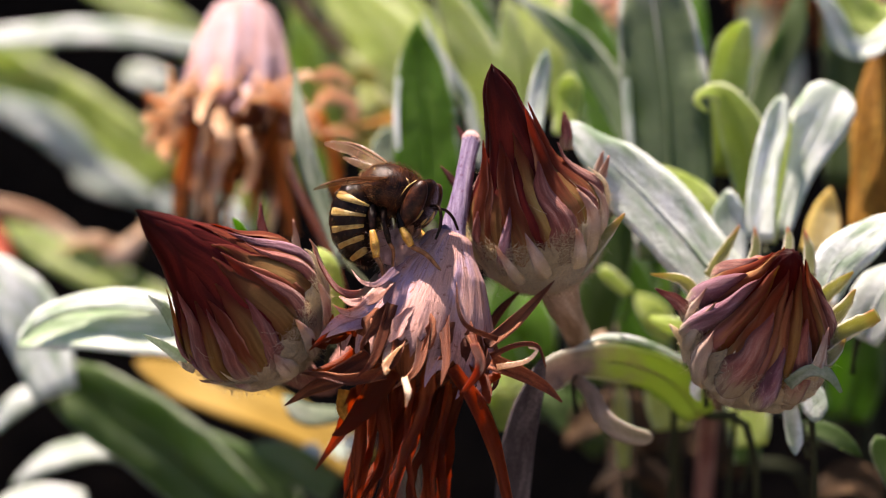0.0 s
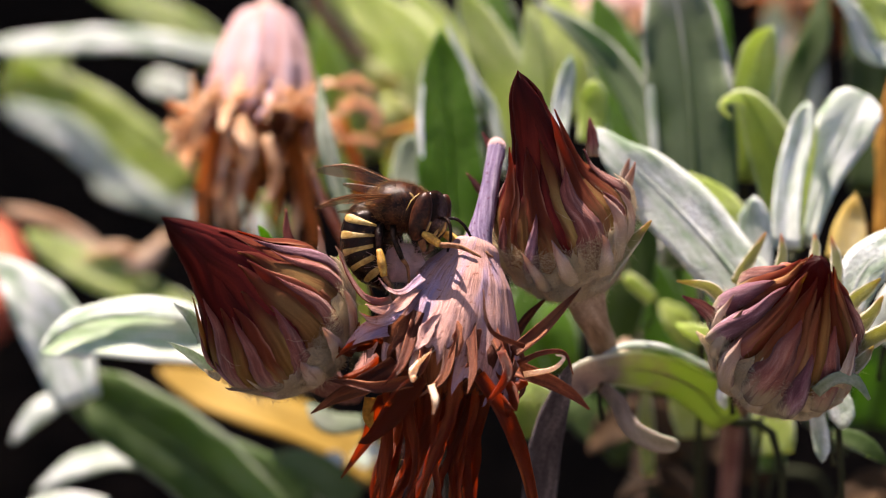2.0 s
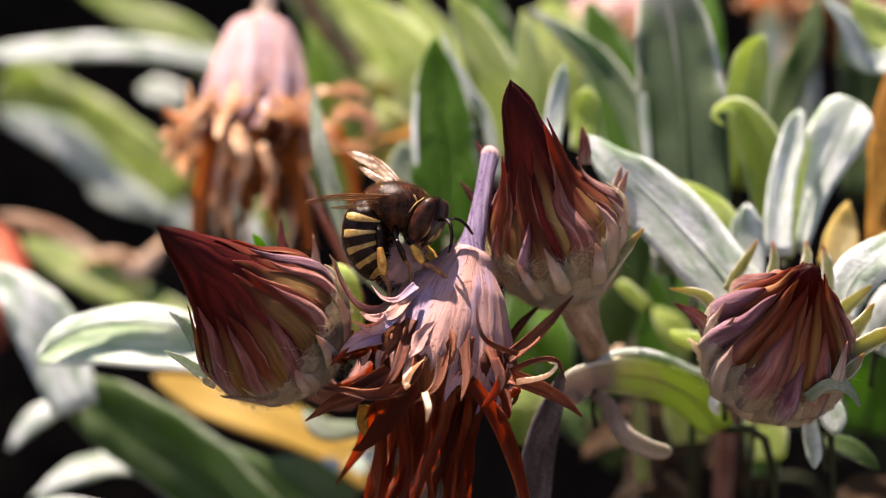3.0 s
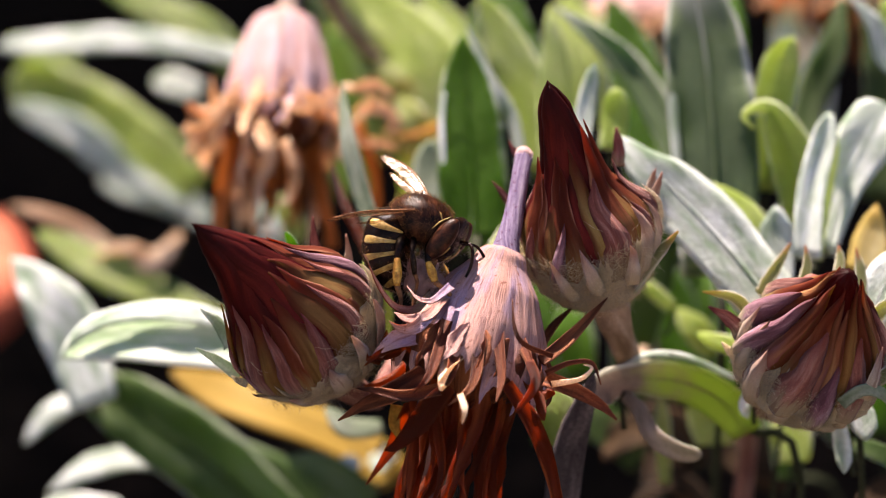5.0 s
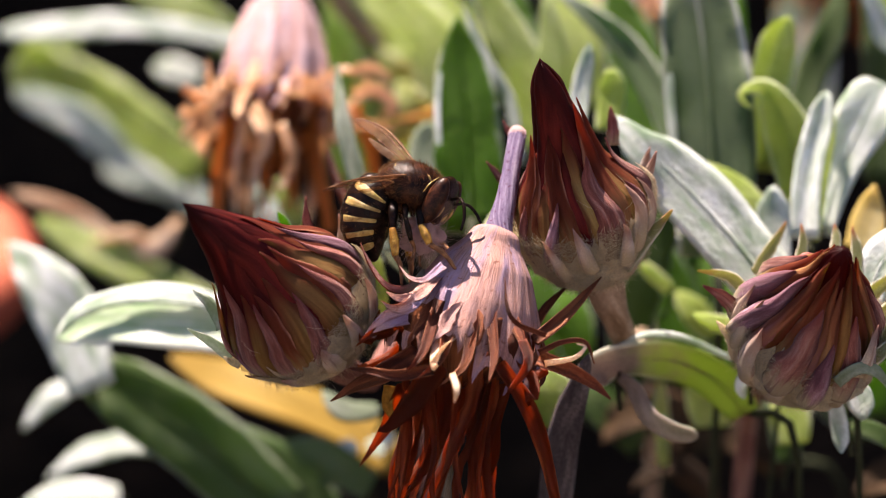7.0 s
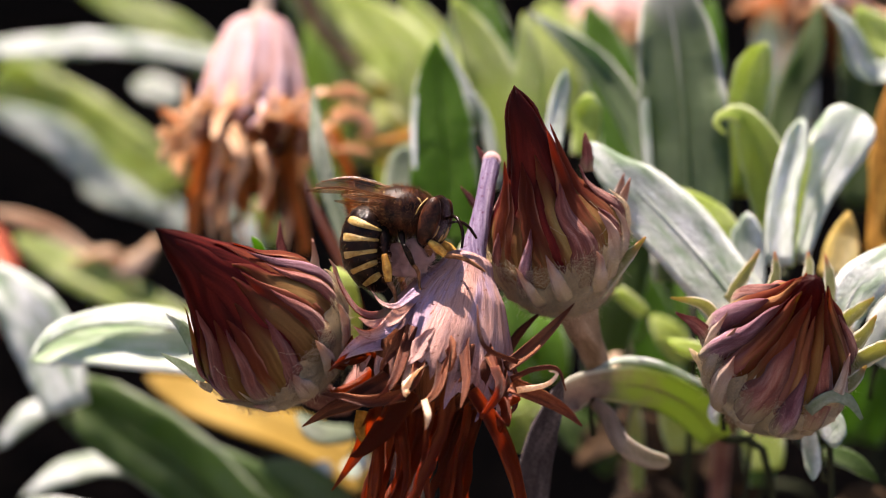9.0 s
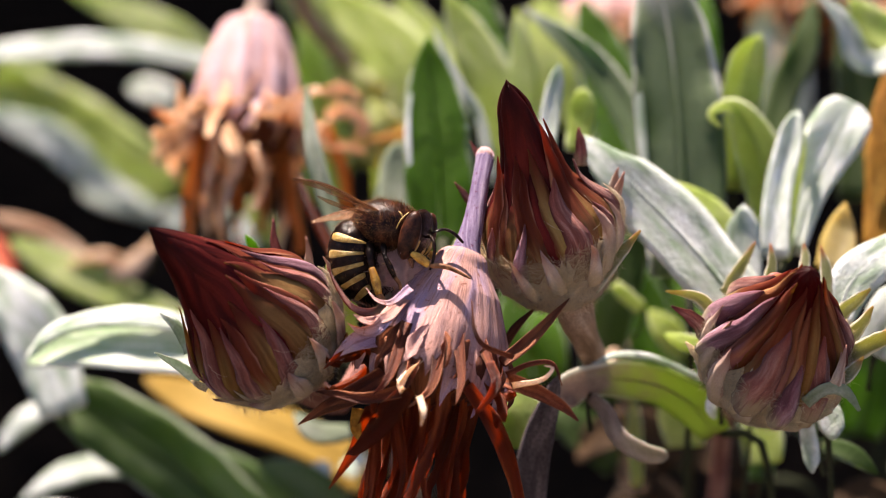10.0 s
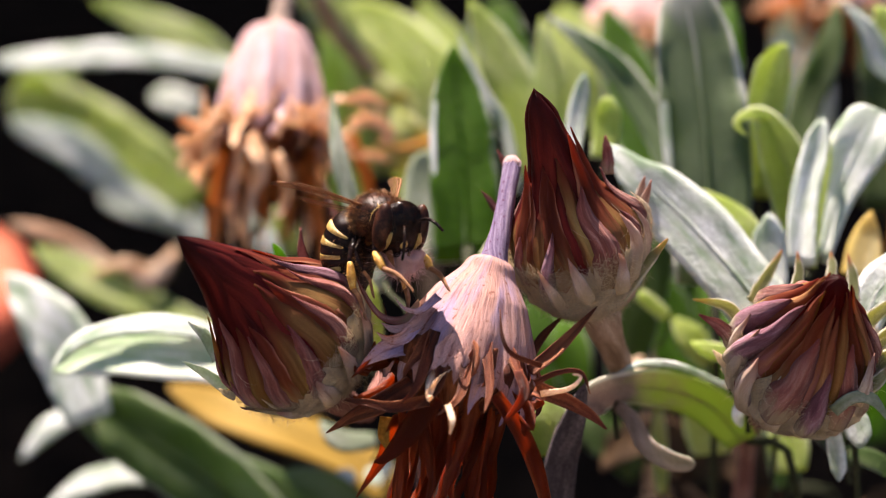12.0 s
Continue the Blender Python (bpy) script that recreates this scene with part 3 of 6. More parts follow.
def build_leaves():
    F, G, Y, L = FELT, GREEN, YELLOW, LIME
    tuft = rosette((34.0, 56.4, 0.0), "silver-felted upright leaves with green inner faces")
    leaf(tuft, [(36.03, 31.24, 133.96), (34.51, 30.54, 131.94), (32.11, 28.88, 127.66), (29.93, 25.61, 121.81)], 5.6, F, F, {"fold": 0.1, "cup": 0.15, "shape": (0.6, 0.95, 1.0, 0.78, 0.5, 0.4)})
    leaf(tuft, [(30.50, 30.10, 133.76), (29.74, 28.63, 130.94), (28.59, 26.05, 127.00), (28.04, 22.69, 122.33)], 2.6, F, F, {"fold": 0.5, "shape": (0.3, 0.8, 0.95, 1.0, 1.0, 1.0)})
    leaf(tuft, [(30.91, 31.37, 132.86), (30.68, 29.40, 130.17), (29.73, 26.81, 126.21), (29.05, 23.82, 121.92)], 1.5, L, L, {"fold": 0.3})
    leaf(tuft, [(23.77, 30.03, 132.10), (22.90, 30.82, 132.81), (23.56, 31.58, 133.43), (25.41, 32.40, 132.76), (27.26, 31.33, 129.56), (28.15, 29.62, 125.81), (28.64, 27.36, 121.18)], 4.4, L, F, {"fold": 0.25, "rounded": 0, "shape": (0.05, 0.14, 0.22, 0.6, 1.0, 0.9, 0.6)})
    leaf(tuft, [(28.10, 39.18, 138.25), (27.09, 39.16, 134.79), (26.37, 38.00, 129.67), (25.90, 36.50, 124.07)], 4.0, L, F, {"fold": 0.1, "cup": 0.15, "shape": (0.35, 0.9, 1.0, 0.85, 0.6)})
    leaf(tuft, [(24.33, 27.51, 123.72), (22.54, 29.19, 125.41), (19.56, 30.81, 126.93)][::-1] + [(26.20, 25.80, 120.66)], 2.0, L, F)
    leaf(tuft, [(25.30, 24.37, 126.77), (25.27, 23.20, 124.27), (25.18, 21.06, 120.80)], 3.2, F, F, {"shape": (0.2, 0.9, 1.0, 1.0)})
    tuft = rosette((24.9, 70.5, 0.0), "broad grey-green leaves with pale felted edges")
    leaf(tuft, [(18.75, 43.04, 142.98), (19.95, 39.33, 136.92), (20.77, 33.50, 128.34), (20.85, 27.91, 118.80)], 8.2, HAZE, F, {"fold": 0.08, "shape": (0.5, 0.85, 1.0, 0.95, 0.8)})
    leaf(tuft, [(17.00, 39.72, 136.81), (16.97, 35.81, 131.42), (17.35, 31.89, 126.14)], 0.9, F, F)
    leaf(tuft, [(6.70, 53.68, 137.15), (11.10, 51.98, 134.07), (14.65, 50.13, 130.87), (17.77, 45.63, 126.21), (19.18, 40.96, 121.46)], 3.2, HAZE, G, {"fold": 0.35})
    leaf(tuft, [(14.13, 85.24, 130.30), (15.86, 80.87, 125.68), (17.80, 75.08, 119.67), (18.45, 68.42, 112.86)], 6.5, G, F)
    leaf(tuft, [(27.38, 80.58, 132.09), (26.19, 75.80, 127.05), (24.75, 71.54, 122.61), (24.07, 64.51, 115.42)], 5.5, G, F)
    leaf(tuft, [(36.91, 65.93, 135.71), (35.39, 61.42, 130.94), (33.04, 59.27, 126.19), (30.91, 53.47, 120.24)], 3.6, SAGE, SAGE)
    leaf(tuft, [(40.2, 134.0, 118.1), (41.7, 132.2, 113.2), (43.2, 130.4, 108.4), (43.9, 128.2, 102.2)], 7.0, F, L)
    leaf(tuft, [(40.74, 75.49, 132.73), (42.17, 71.27, 128.28), (42.55, 67.57, 121.91), (41.62, 62.46, 114.23)], 5.0, SAGE, LITTER)
    tuft = rosette((23.9, 37.6, 0.0), "long silvery leaf arching over beside the maroon bud")
    leaf(tuft, [(11.05, 21.65, 133.93), (12.94, 19.84, 132.05), (15.84, 18.68, 129.56), (19.65, 16.53, 126.10), (24.30, 12.97, 121.24)], 6.2, F, F, {"fold": 0.12, "cup": -0.1, "face": (-0.3, -0.42, 0.86), "shape": (0.12, 0.45, 0.8, 1.0, 1.0, 0.9)})
    leaf(tuft, [(39.22, 14.19, 128.04), (35.96, 12.65, 126.46), (33.09, 11.75, 124.26), (31.59, 10.13, 121.32)], 4.0, F, F)
    leaf(tuft, [(40.07, 18.31, 121.82), (37.92, 16.44, 119.91), (36.00, 15.29, 116.16)], 5.0, F, F)
    leaf(tuft, [(35.07, 29.16, 125.32), (34.66, 28.41, 123.25), (33.93, 26.40, 119.90)], 3.4, STRAWLEAF, STRAWLEAF, {"shape": (0.08, 0.55, 0.95, 1.0), "fold": 0.2})
    leaf(tuft, [(41.92, 46.51, 134.98), (40.70, 41.60, 128.57), (40.45, 38.38, 124.01), (39.32, 34.34, 118.68)], 4.4, ORANGE, ORANGE, {"shape": (0.2, 0.7, 1.0, 0.9, 0.7)})
    leaf(tuft, [(18.38, 21.45, 115.83), (19.86, 20.87, 115.25), (22.43, 21.23, 114.30), (24.37, 20.08, 113.14)], 1.8, L, F)
    tuft = rosette((21.9, 103.4, 0.0), "deep green leaves in the shade behind the buds")
    leaf(tuft, [(16.14, 59.08, 111.05), (17.50, 56.40, 108.30), (19.45, 53.76, 104.33), (21.05, 50.25, 99.53)], 6.0, G, F)
    leaf(tuft, [(23.87, 66.01, 106.68), (22.50, 62.79, 103.39), (20.69, 60.96, 98.97), (19.37, 57.30, 94.04)], 7.0, G, G)
    leaf(tuft, [(8.41, 52.95, 105.89), (9.23, 50.75, 103.66), (9.77, 48.62, 100.21)], 4.5, G, L)
    leaf(tuft, [(19.03, 45.48, 108.76), (20.90, 43.78, 107.03), (22.56, 43.00, 104.94)], 3.0, L, F)
    leaf(tuft, [(5.89, 69.66, 102.10), (7.06, 65.92, 98.30), (7.63, 62.66, 93.72)], 6.0, G, G)
    leaf(tuft, [(28.50, 73.91, 99.17), (27.03, 70.11, 95.31), (25.71, 67.21, 89.82)], 7.0, G, G)
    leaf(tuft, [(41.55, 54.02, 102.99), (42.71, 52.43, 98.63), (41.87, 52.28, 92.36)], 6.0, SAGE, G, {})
    tuft = rosette((45.0, 65.8, 0.0), "pale curled leaf with a thick rolled edge")
    leaf(tuft, [(34.07, 46.40, 140.53), (36.68, 44.86, 137.63), (37.95, 43.40, 134.82), (40.48, 43.94, 134.12), (43.72, 47.88, 135.72)], 2.6, F, F, {"fold": 0.3})
    leaf(tuft, [(37.91, 50.12, 139.06), (40.55, 48.54, 136.11), (43.90, 48.65, 134.96)], 4.5, L, F)
    tuft = rosette((-1.5, 70.5, 0.0), "green upright leaves with pale rims in dappled light")
    leaf(tuft, [(-2.46, 45.01, 136.71), (-2.24, 42.89, 133.20), (-1.54, 38.85, 127.75), (-1.15, 32.88, 119.20)], 6.6, G, F, {"fold": 0.1, "shape": (0.05, 0.38, 0.74, 0.95, 1.0, 1.0)})
    leaf(tuft, [(-3.85, 43.45, 133.59), (-4.35, 40.11, 129.58), (-4.11, 36.52, 124.62)], 0.5, F, F)
    leaf(tuft, [(-5.12, 45.39, 126.06), (-5.66, 44.41, 123.74), (-6.07, 41.99, 119.97), (-6.24, 39.06, 116.99)], 3.2, GREY, G, {"shape": (0.3, 0.85, 1.0, 1.0, 0.9)})
    leaf(tuft, [(-0.80, 61.05, 136.92), (1.76, 58.03, 132.44), (4.28, 54.56, 127.57), (6.47, 49.78, 121.43)], 5.0, L, F)
    leaf(tuft, [(3.37, 65.73, 135.17), (4.37, 61.67, 130.87), (5.47, 57.19, 126.21), (5.95, 50.99, 119.86)], 3.0, G, F)
    leaf(tuft, [(6.24, 57.54, 136.05), (6.77, 54.56, 131.64), (6.73, 51.15, 126.83), (6.66, 46.02, 120.34)], 3.2, L, G)
    leaf(tuft, [(9.36, 32.53, 137.50), (9.07, 32.06, 135.73), (8.43, 30.25, 132.56), (8.12, 27.49, 129.71)], 1.8, F, G, {"fold": 0.3})
    leaf(tuft, [(11.65, 36.54, 133.91), (11.65, 35.89, 131.94), (11.21, 34.01, 128.72)], 2.6, L, F, {"shape": (0.4, 0.95, 1.0, 0.9)})
    leaf(tuft, [(-2.11, 48.22, 136.75), (0.32, 44.96, 132.05), (2.47, 42.97, 128.72), (3.52, 39.30, 123.71)], 1.2, F, F, {"fold": 0.3})
    leaf(tuft, [(-8.68, 71.78, 122.54), (-7.14, 69.44, 120.10), (-5.64, 68.55, 116.62), (-5.00, 64.84, 112.80)], 5.0, L, Y)
    leaf(tuft, [(-9.3, 91.7, 118.7), (-7.8, 90.2, 114.6), (-6.1, 88.6, 110.2), (-6.7, 85.9, 102.9)], 6.0, L, L)
    leaf(tuft, [(20.0, 44.4, 120.3), (16.7, 42.3, 114.6), (14.5, 40.1, 108.5), (14.0, 37.8, 102.3)], 4.8, SAGE, F)
    leaf(tuft, [(14.89, 36.98, 114.66), (16.18, 36.58, 113.55), (17.57, 36.18, 112.44)], 1.5, L, F, {"shape": (0.7, 1.0, 1.0, 0.9)})
    leaf(tuft, [(-9.74, 66.41, 119.48), (-6.17, 66.61, 120.04), (-3.81, 67.75, 120.25), (-1.43, 67.63, 118.16)], 1.2, ORANGE, DRY)
    leaf(tuft, [(1.77, 20.15, 126.90), (0.78, 18.84, 124.24), (-0.19, 16.76, 120.83)], 2.6, L, F)
    tuft = rosette((-11.2, 141.0, 0.0), "out-of-focus bright green leaves behind the flowers")
    leaf(tuft, [(-14.50, 95.22, 128.48), (-9.26, 91.69, 124.74), (-5.36, 87.68, 120.54), (-4.05, 83.09, 113.31)], 8.5, L, L)
    leaf(tuft, [(-17.7, 103.6, 122.3), (-16.0, 101.4, 116.0), (-15.0, 98.8, 109.1), (-14.3, 96.5, 102.8)], 6.0, L, G)
    leaf(tuft, [(-22.0, 118.0, 125.5), (-16.5, 115.0, 120.0), (-12.0, 112.0, 113.0), (-9.0, 108.0, 104.0)], 7.5, L, G)
    leaf(tuft, [(-6.40, 109.87, 124.86), (-2.97, 104.57, 119.26), (-1.60, 99.32, 113.80), (-0.92, 92.97, 106.06)], 6.5, L, F)
    leaf(tuft, [(-11.70, 87.51, 121.91), (-10.38, 85.05, 119.32), (-8.48, 84.03, 116.99), (-7.83, 81.98, 112.33)], 6.0, L, Y)
    leaf(tuft, [(10.80, 114.51, 123.00), (12.07, 109.67, 117.89), (11.97, 104.08, 109.57)], 8.0, L, F)
    leaf(tuft, [(3.23, 119.63, 122.45), (2.51, 114.17, 116.67), (3.19, 109.39, 107.95)], 9.0, G, L)
    leaf(tuft, [(20.02, 129.40, 120.04), (19.82, 123.76, 114.08), (19.72, 118.74, 105.11)], 8.0, L, G)
    tuft = rosette((-52.6, 178.5, 0.0), "blurred silver and lime leaves over dark soil")
    leaf(tuft, [(-58.40, 112.10, 116.37), (-48.71, 112.38, 117.15), (-39.03, 112.38, 117.15), (-25.29, 112.79, 114.53)], 3.4, F, F, {"shape": (0.6, 1.0, 1.0, 0.9, 0.6)})
    leaf(tuft, [(-59.96, 130.25, 107.76), (-52.32, 131.60, 102.75), (-45.02, 130.98, 98.27), (-35.99, 128.22, 92.91)], 10.5, L, F, {"shape": (0.7, 0.9, 1.0, 0.8, 0.5)})
    leaf(tuft, [(-59.60, 126.94, 104.52), (-51.92, 128.09, 100.57), (-45.62, 127.24, 95.4), (-37.39, 124.98, 90.76)], 5.0, F, F, {"shape": (0.5, 1.0, 1.0, 0.6, 0.4)})
    leaf(tuft, [(-48.14, 124.51, 121.24), (-40.83, 122.28, 118.88), (-33.55, 119.51, 115.95), (-27.10, 116.44, 110.23)], 5.0, L, G)
    leaf(tuft, [(-61.62, 136.60, 110.60), (-56.99, 135.15, 109.07), (-52.53, 134.66, 107.27)], 5.0, L, G)
    leaf(tuft, [(-51.96, 151.16, 86.26), (-47.40, 151.25, 85.06), (-42.66, 151.21, 83.72), (-36.22, 149.57, 80.74)], 4.6, F, F, {"shape": (0.5, 1.0, 1.0, 0.9, 0.6)})
    leaf(tuft, [(-41.28, 125.18, 108.45), (-38.72, 124.90, 108.15), (-35.15, 125.02, 106.99)], 4.0, F, L)
    leaf(tuft, [(-24.63, 91.77, 104.38), (-22.58, 90.25, 102.81), (-20.58, 88.67, 99.89)], 3.0, L, F)
    tuft = rosette((-46.0, 122.2, 0.0), "lime leaves with withered pinkish petals over them")
    leaf(tuft, [(-51.62, 93.07, 99.17), (-46.63, 90.95, 96.97), (-39.78, 88.23, 94.45), (-29.06, 84.97, 90.78)], 4.8, L, G, {"face": (-0.2, -0.5, 0.85), "shape": (0.2, 0.8, 1.0, 0.9, 0.6)})
    leaf(tuft, [(-55.91, 99.84, 100.23), (-51.05, 98.70, 99.05), (-47.01, 98.18, 97.22), (-42.77, 96.10, 95.10)], 2.4, STRAW, DRY, {"wave": 0.9})
    leaf(tuft, [(-45.19, 90.12, 96.92), (-41.23, 90.57, 98.16), (-37.92, 90.23, 97.23), (-34.74, 92.08, 99.38)], 1.8, STRAW, STRAW, {"wave": 0.9})
    leaf(tuft, [(-39.77, 88.84, 96.33), (-37.14, 88.96, 96.64), (-35.28, 90.69, 98.47)], 1.6, MAUVE, MAUVE, {"wave": 0.9})
    tuft = rosette((-18.3, 103.4, 0.0), "broad leaf with white felt rim and green centre")
    leaf(tuft, [(-38.20, 22.41, 112.62), (-34.81, 23.81, 113.54), (-29.72, 23.84, 113.63), (-24.63, 23.72, 113.30), (-19.63, 24.30, 111.96)], 5.6, FROST, F, {"face": (0, -0.62, 0.78), "fold": 0.2, "shape": (0.3, 0.85, 1.0, 1.0, 0.9)})
    leaf(tuft, [(-38.14, 21.55, 113.19), (-35.67, 23.38, 115.29), (-31.25, 24.71, 116.02), (-26.16, 24.66, 115.88), (-22.70, 25.17, 114.37)], 2.0, F, F, {"shape": (0.2, 0.8, 1.0, 1.0, 0.9), "face": (0, -0.6, 0.8)})
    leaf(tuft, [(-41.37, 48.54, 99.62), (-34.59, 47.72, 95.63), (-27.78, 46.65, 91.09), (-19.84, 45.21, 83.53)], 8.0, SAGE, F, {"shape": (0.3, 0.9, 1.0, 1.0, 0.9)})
    leaf(tuft, [(-48.03, 54.52, 110.22), (-43.98, 51.45, 107.07), (-40.94, 48.88, 103.18), (-38.66, 44.99, 98.05)], 6.6, F, F, {"fold": 0.15})
    leaf(tuft, [(-49.17, 62.66, 85.78), (-46.11, 63.81, 88.94), (-43.52, 65.25, 89.99)], 2.6, F, F)
    leaf(tuft, [(-46.04, 57.18, 82.44), (-41.83, 58.07, 84.88), (-37.75, 59.39, 85.59), (-33.64, 60.20, 84.89)], 3.2, F, F, {"face": (0, -0.5, 0.85)})
    leaf(tuft, [(-47.56, 51.79, 82.26), (-42.83, 52.20, 83.37), (-37.64, 53.00, 82.65)], 3.0, F, F, {"face": (0, -0.5, 0.85)})
    leaf(tuft, [(-33.27, 65.37, 93.25), (-27.72, 64.10, 91.14), (-21.51, 62.19, 89.65), (-13.61, 60.99, 86.53), (-8.71, 58.61, 83.63)], 7.0, Y, Y, {"wave": 0.05, "face": (0, -0.25, 0.96), "shape": (0.25, 0.9, 1.0, 0.9, 0.7)})
    leaf(tuft, [(-14.34, 47.63, 91.28), (-13.56, 46.90, 90.98), (-12.72, 46.04, 90.62)], 2.2, F, F, {})
    leaf(tuft, [(-9.91, 48.06, 92.47), (-9.41, 46.91, 92.23), (-8.95, 46.64, 91.48)], 1.6, F, F)
    leaf(tuft, [(-11.35, 51.38, 89.89), (-10.61, 50.50, 89.52), (-9.83, 49.55, 89.13)], 2.0, F, F, {})
    leaf(tuft, [(-15.21, 32.84, 103.28), (-13.03, 31.43, 101.86), (-9.86, 32.34, 101.46)], 2.2, GREY, GREY)
    leaf(tuft, [(-32.15, 50.05, 92.08), (-26.24, 48.31, 90.33), (-20.51, 47.93, 87.33), (-15.23, 45.33, 83.47)], 6.5, SAGE, G)
    leaf(tuft, [(-19.66, 45.80, 92.11), (-15.61, 44.51, 90.82), (-11.08, 44.18, 87.84)], 4.0, SAGE, G)
    tuft = rosette((15.5, 32.9, 0.0), "felted leaf arching over, light through its blade partly painted in lime")
    leaf(tuft, [(8.46, 8.17, 114.43), (9.60, 9.66, 115.61), (12.58, 11.79, 115.60), (16.59, 13.52, 114.52), (20.18, 14.78, 112.13), (22.60, 15.69, 108.79)], 3.5, ARCH, ARCH, {"face": (0, -0.95, -0.1), "shape": (0.6, 0.95, 1.0, 1.05, 1.1, 0.8)})
    leaf(tuft, [(10.34, 10.56, 116.63), (13.28, 11.95, 117.51), (16.76, 13.27, 116.77), (21.07, 14.53, 114.36)], 0.7, F, F)
    leaf(tuft, [(17.60, 5.85, 111.00), (15.46, 6.44, 111.15), (13.50, 7.35, 112.20), (12.47, 9.01, 113.81), (11.33, 10.30, 114.45)], 1.7, MAUVE, F, {"face": (0, -0.95, 0.1), "shape": (0.7, 1.0, 0.9, 0.8, 0.6)})
    leaf(tuft, [(8.23, 3.56, 119.31), (7.51, 4.43, 116.03), (6.51, 5.27, 111.57), (5.79, 6.02, 104.43)], 3.0, DUSK, DUSK, {"shape": (0.15, 0.55, 0.9, 1.0, 1.0)})
    leaf(tuft, [(27.41, 31.00, 104.07), (28.46, 29.45, 102.73), (28.76, 27.54, 100.41)], 4.0, L, L)
    leaf(tuft, [(21.57, 37.64, 104.77), (21.73, 35.58, 102.69), (21.94, 33.62, 99.42)], 5.0, L, L)
    leaf(tuft, [(28.41, 35.24, 104.01), (28.51, 32.79, 101.55), (28.86, 30.94, 97.11)], 3.4, SAGE, G)
    leaf(tuft, [(17.24, 38.93, 102.45), (17.25, 36.44, 99.95), (17.36, 33.22, 95.45)], 1.6, L, Y)
    leaf(tuft, [(4.71, 15.12, 113.05), (5.67, 13.63, 111.56), (6.15, 12.32, 108.94)], 3.8, L, G)
    tuft = rosette((31.9, 112.8, 0.0), "withered brown leaves lying low between the stems", "withered leaves")
    leaf(tuft, [(20.25, 58.38, 85.73), (24.04, 60.83, 86.60), (29.22, 63.36, 84.79), (33.81, 64.74, 81.46)], 6.0, LITTER, LITTER, {"wave": 0.9})
    leaf(tuft, [(12.54, 49.45, 90.45), (15.56, 52.18, 92.09), (19.80, 54.11, 91.55), (22.92, 55.14, 88.51)], 5.0, LITTER, LITTER, {"wave": 0.9})
    leaf(tuft, [(15.32, 46.05, 86.95), (18.92, 48.66, 88.26), (21.91, 49.17, 86.75), (24.26, 48.37, 83.92)], 3.0, LITTER, LITTER, {"wave": 0.6})
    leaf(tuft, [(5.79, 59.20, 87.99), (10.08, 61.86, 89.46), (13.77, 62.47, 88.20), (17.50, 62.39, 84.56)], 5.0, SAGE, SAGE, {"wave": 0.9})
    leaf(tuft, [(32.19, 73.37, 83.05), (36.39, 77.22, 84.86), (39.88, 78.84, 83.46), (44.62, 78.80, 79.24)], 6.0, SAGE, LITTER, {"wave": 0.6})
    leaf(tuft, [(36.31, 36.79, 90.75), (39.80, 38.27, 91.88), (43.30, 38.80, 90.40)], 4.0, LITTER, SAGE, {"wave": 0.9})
    tuft = rosette((41.8, 32.9, 0.0), "small white-felted leaf tips hanging in the sun")
    leaf(tuft, [(30.79, 3.56, 113.46), (30.68, 4.54, 114.71), (30.05, 5.57, 116.05)], 2.4, F, F, {"stalk": False, "shape": (0.2, 0.9, 1.0, 0.8)})
    leaf(tuft, [(29.39, 4.46, 110.08), (29.36, 5.49, 111.47), (28.96, 6.92, 113.93)], 1.5, F, F, {"shape": (0.2, 0.9, 1.0, 0.8)})
    leaf(tuft, [(36.06, 10.81, 107.06), (33.87, 11.36, 108.57), (31.58, 12.60, 109.08)], 1.8, SAGE, GREY)
    leaf(tuft, [(36.93, 9.61, 109.62), (37.56, 9.38, 108.14), (39.22, 9.75, 104.24)], 2.2, SAGE, GREY, {"stalk": True})
    leaf(tuft, [(21.69, 8.73, 113.05), (21.40, 9.09, 114.04), (21.88, 10.50, 114.99)], 1.1, F, F)
    tuft = rosette((-13.0, 56.4, 0.0), "narrow grey leaves and russet stalk between the flowers")
    leaf(tuft, [(-13.45, 33.83, 135.23), (-12.81, 29.86, 131.08), (-11.31, 26.47, 126.33), (-8.59, 21.91, 120.49)], 1.7, GREY, F, {"fold": 0.4})
    leaf(tuft, [(-14.57, 35.18, 127.26), (-13.16, 31.97, 123.93), (-10.78, 29.32, 119.93), (-8.93, 26.65, 115.99)], 1.0, DRY, DRY)
    leaf(tuft, [(-11.00, 16.93, 123.89), (-9.90, 15.81, 122.75), (-9.40, 14.52, 120.13), (-9.86, 12.84, 117.15)], 2.0, L, L, {"shape": (0.3, 0.9, 1.0, 1.0)})
    leaf(tuft, [(-17.27, 8.41, 129.71), (-16.71, 8.64, 128.64), (-15.80, 8.32, 127.02)], 0.9, G, G)
    leaf(tuft, [(-25.01, 85.13, 106.61), (-23.23, 81.68, 103.06), (-21.95, 80.11, 98.87)], 2.4, F, G)


build_leaves()


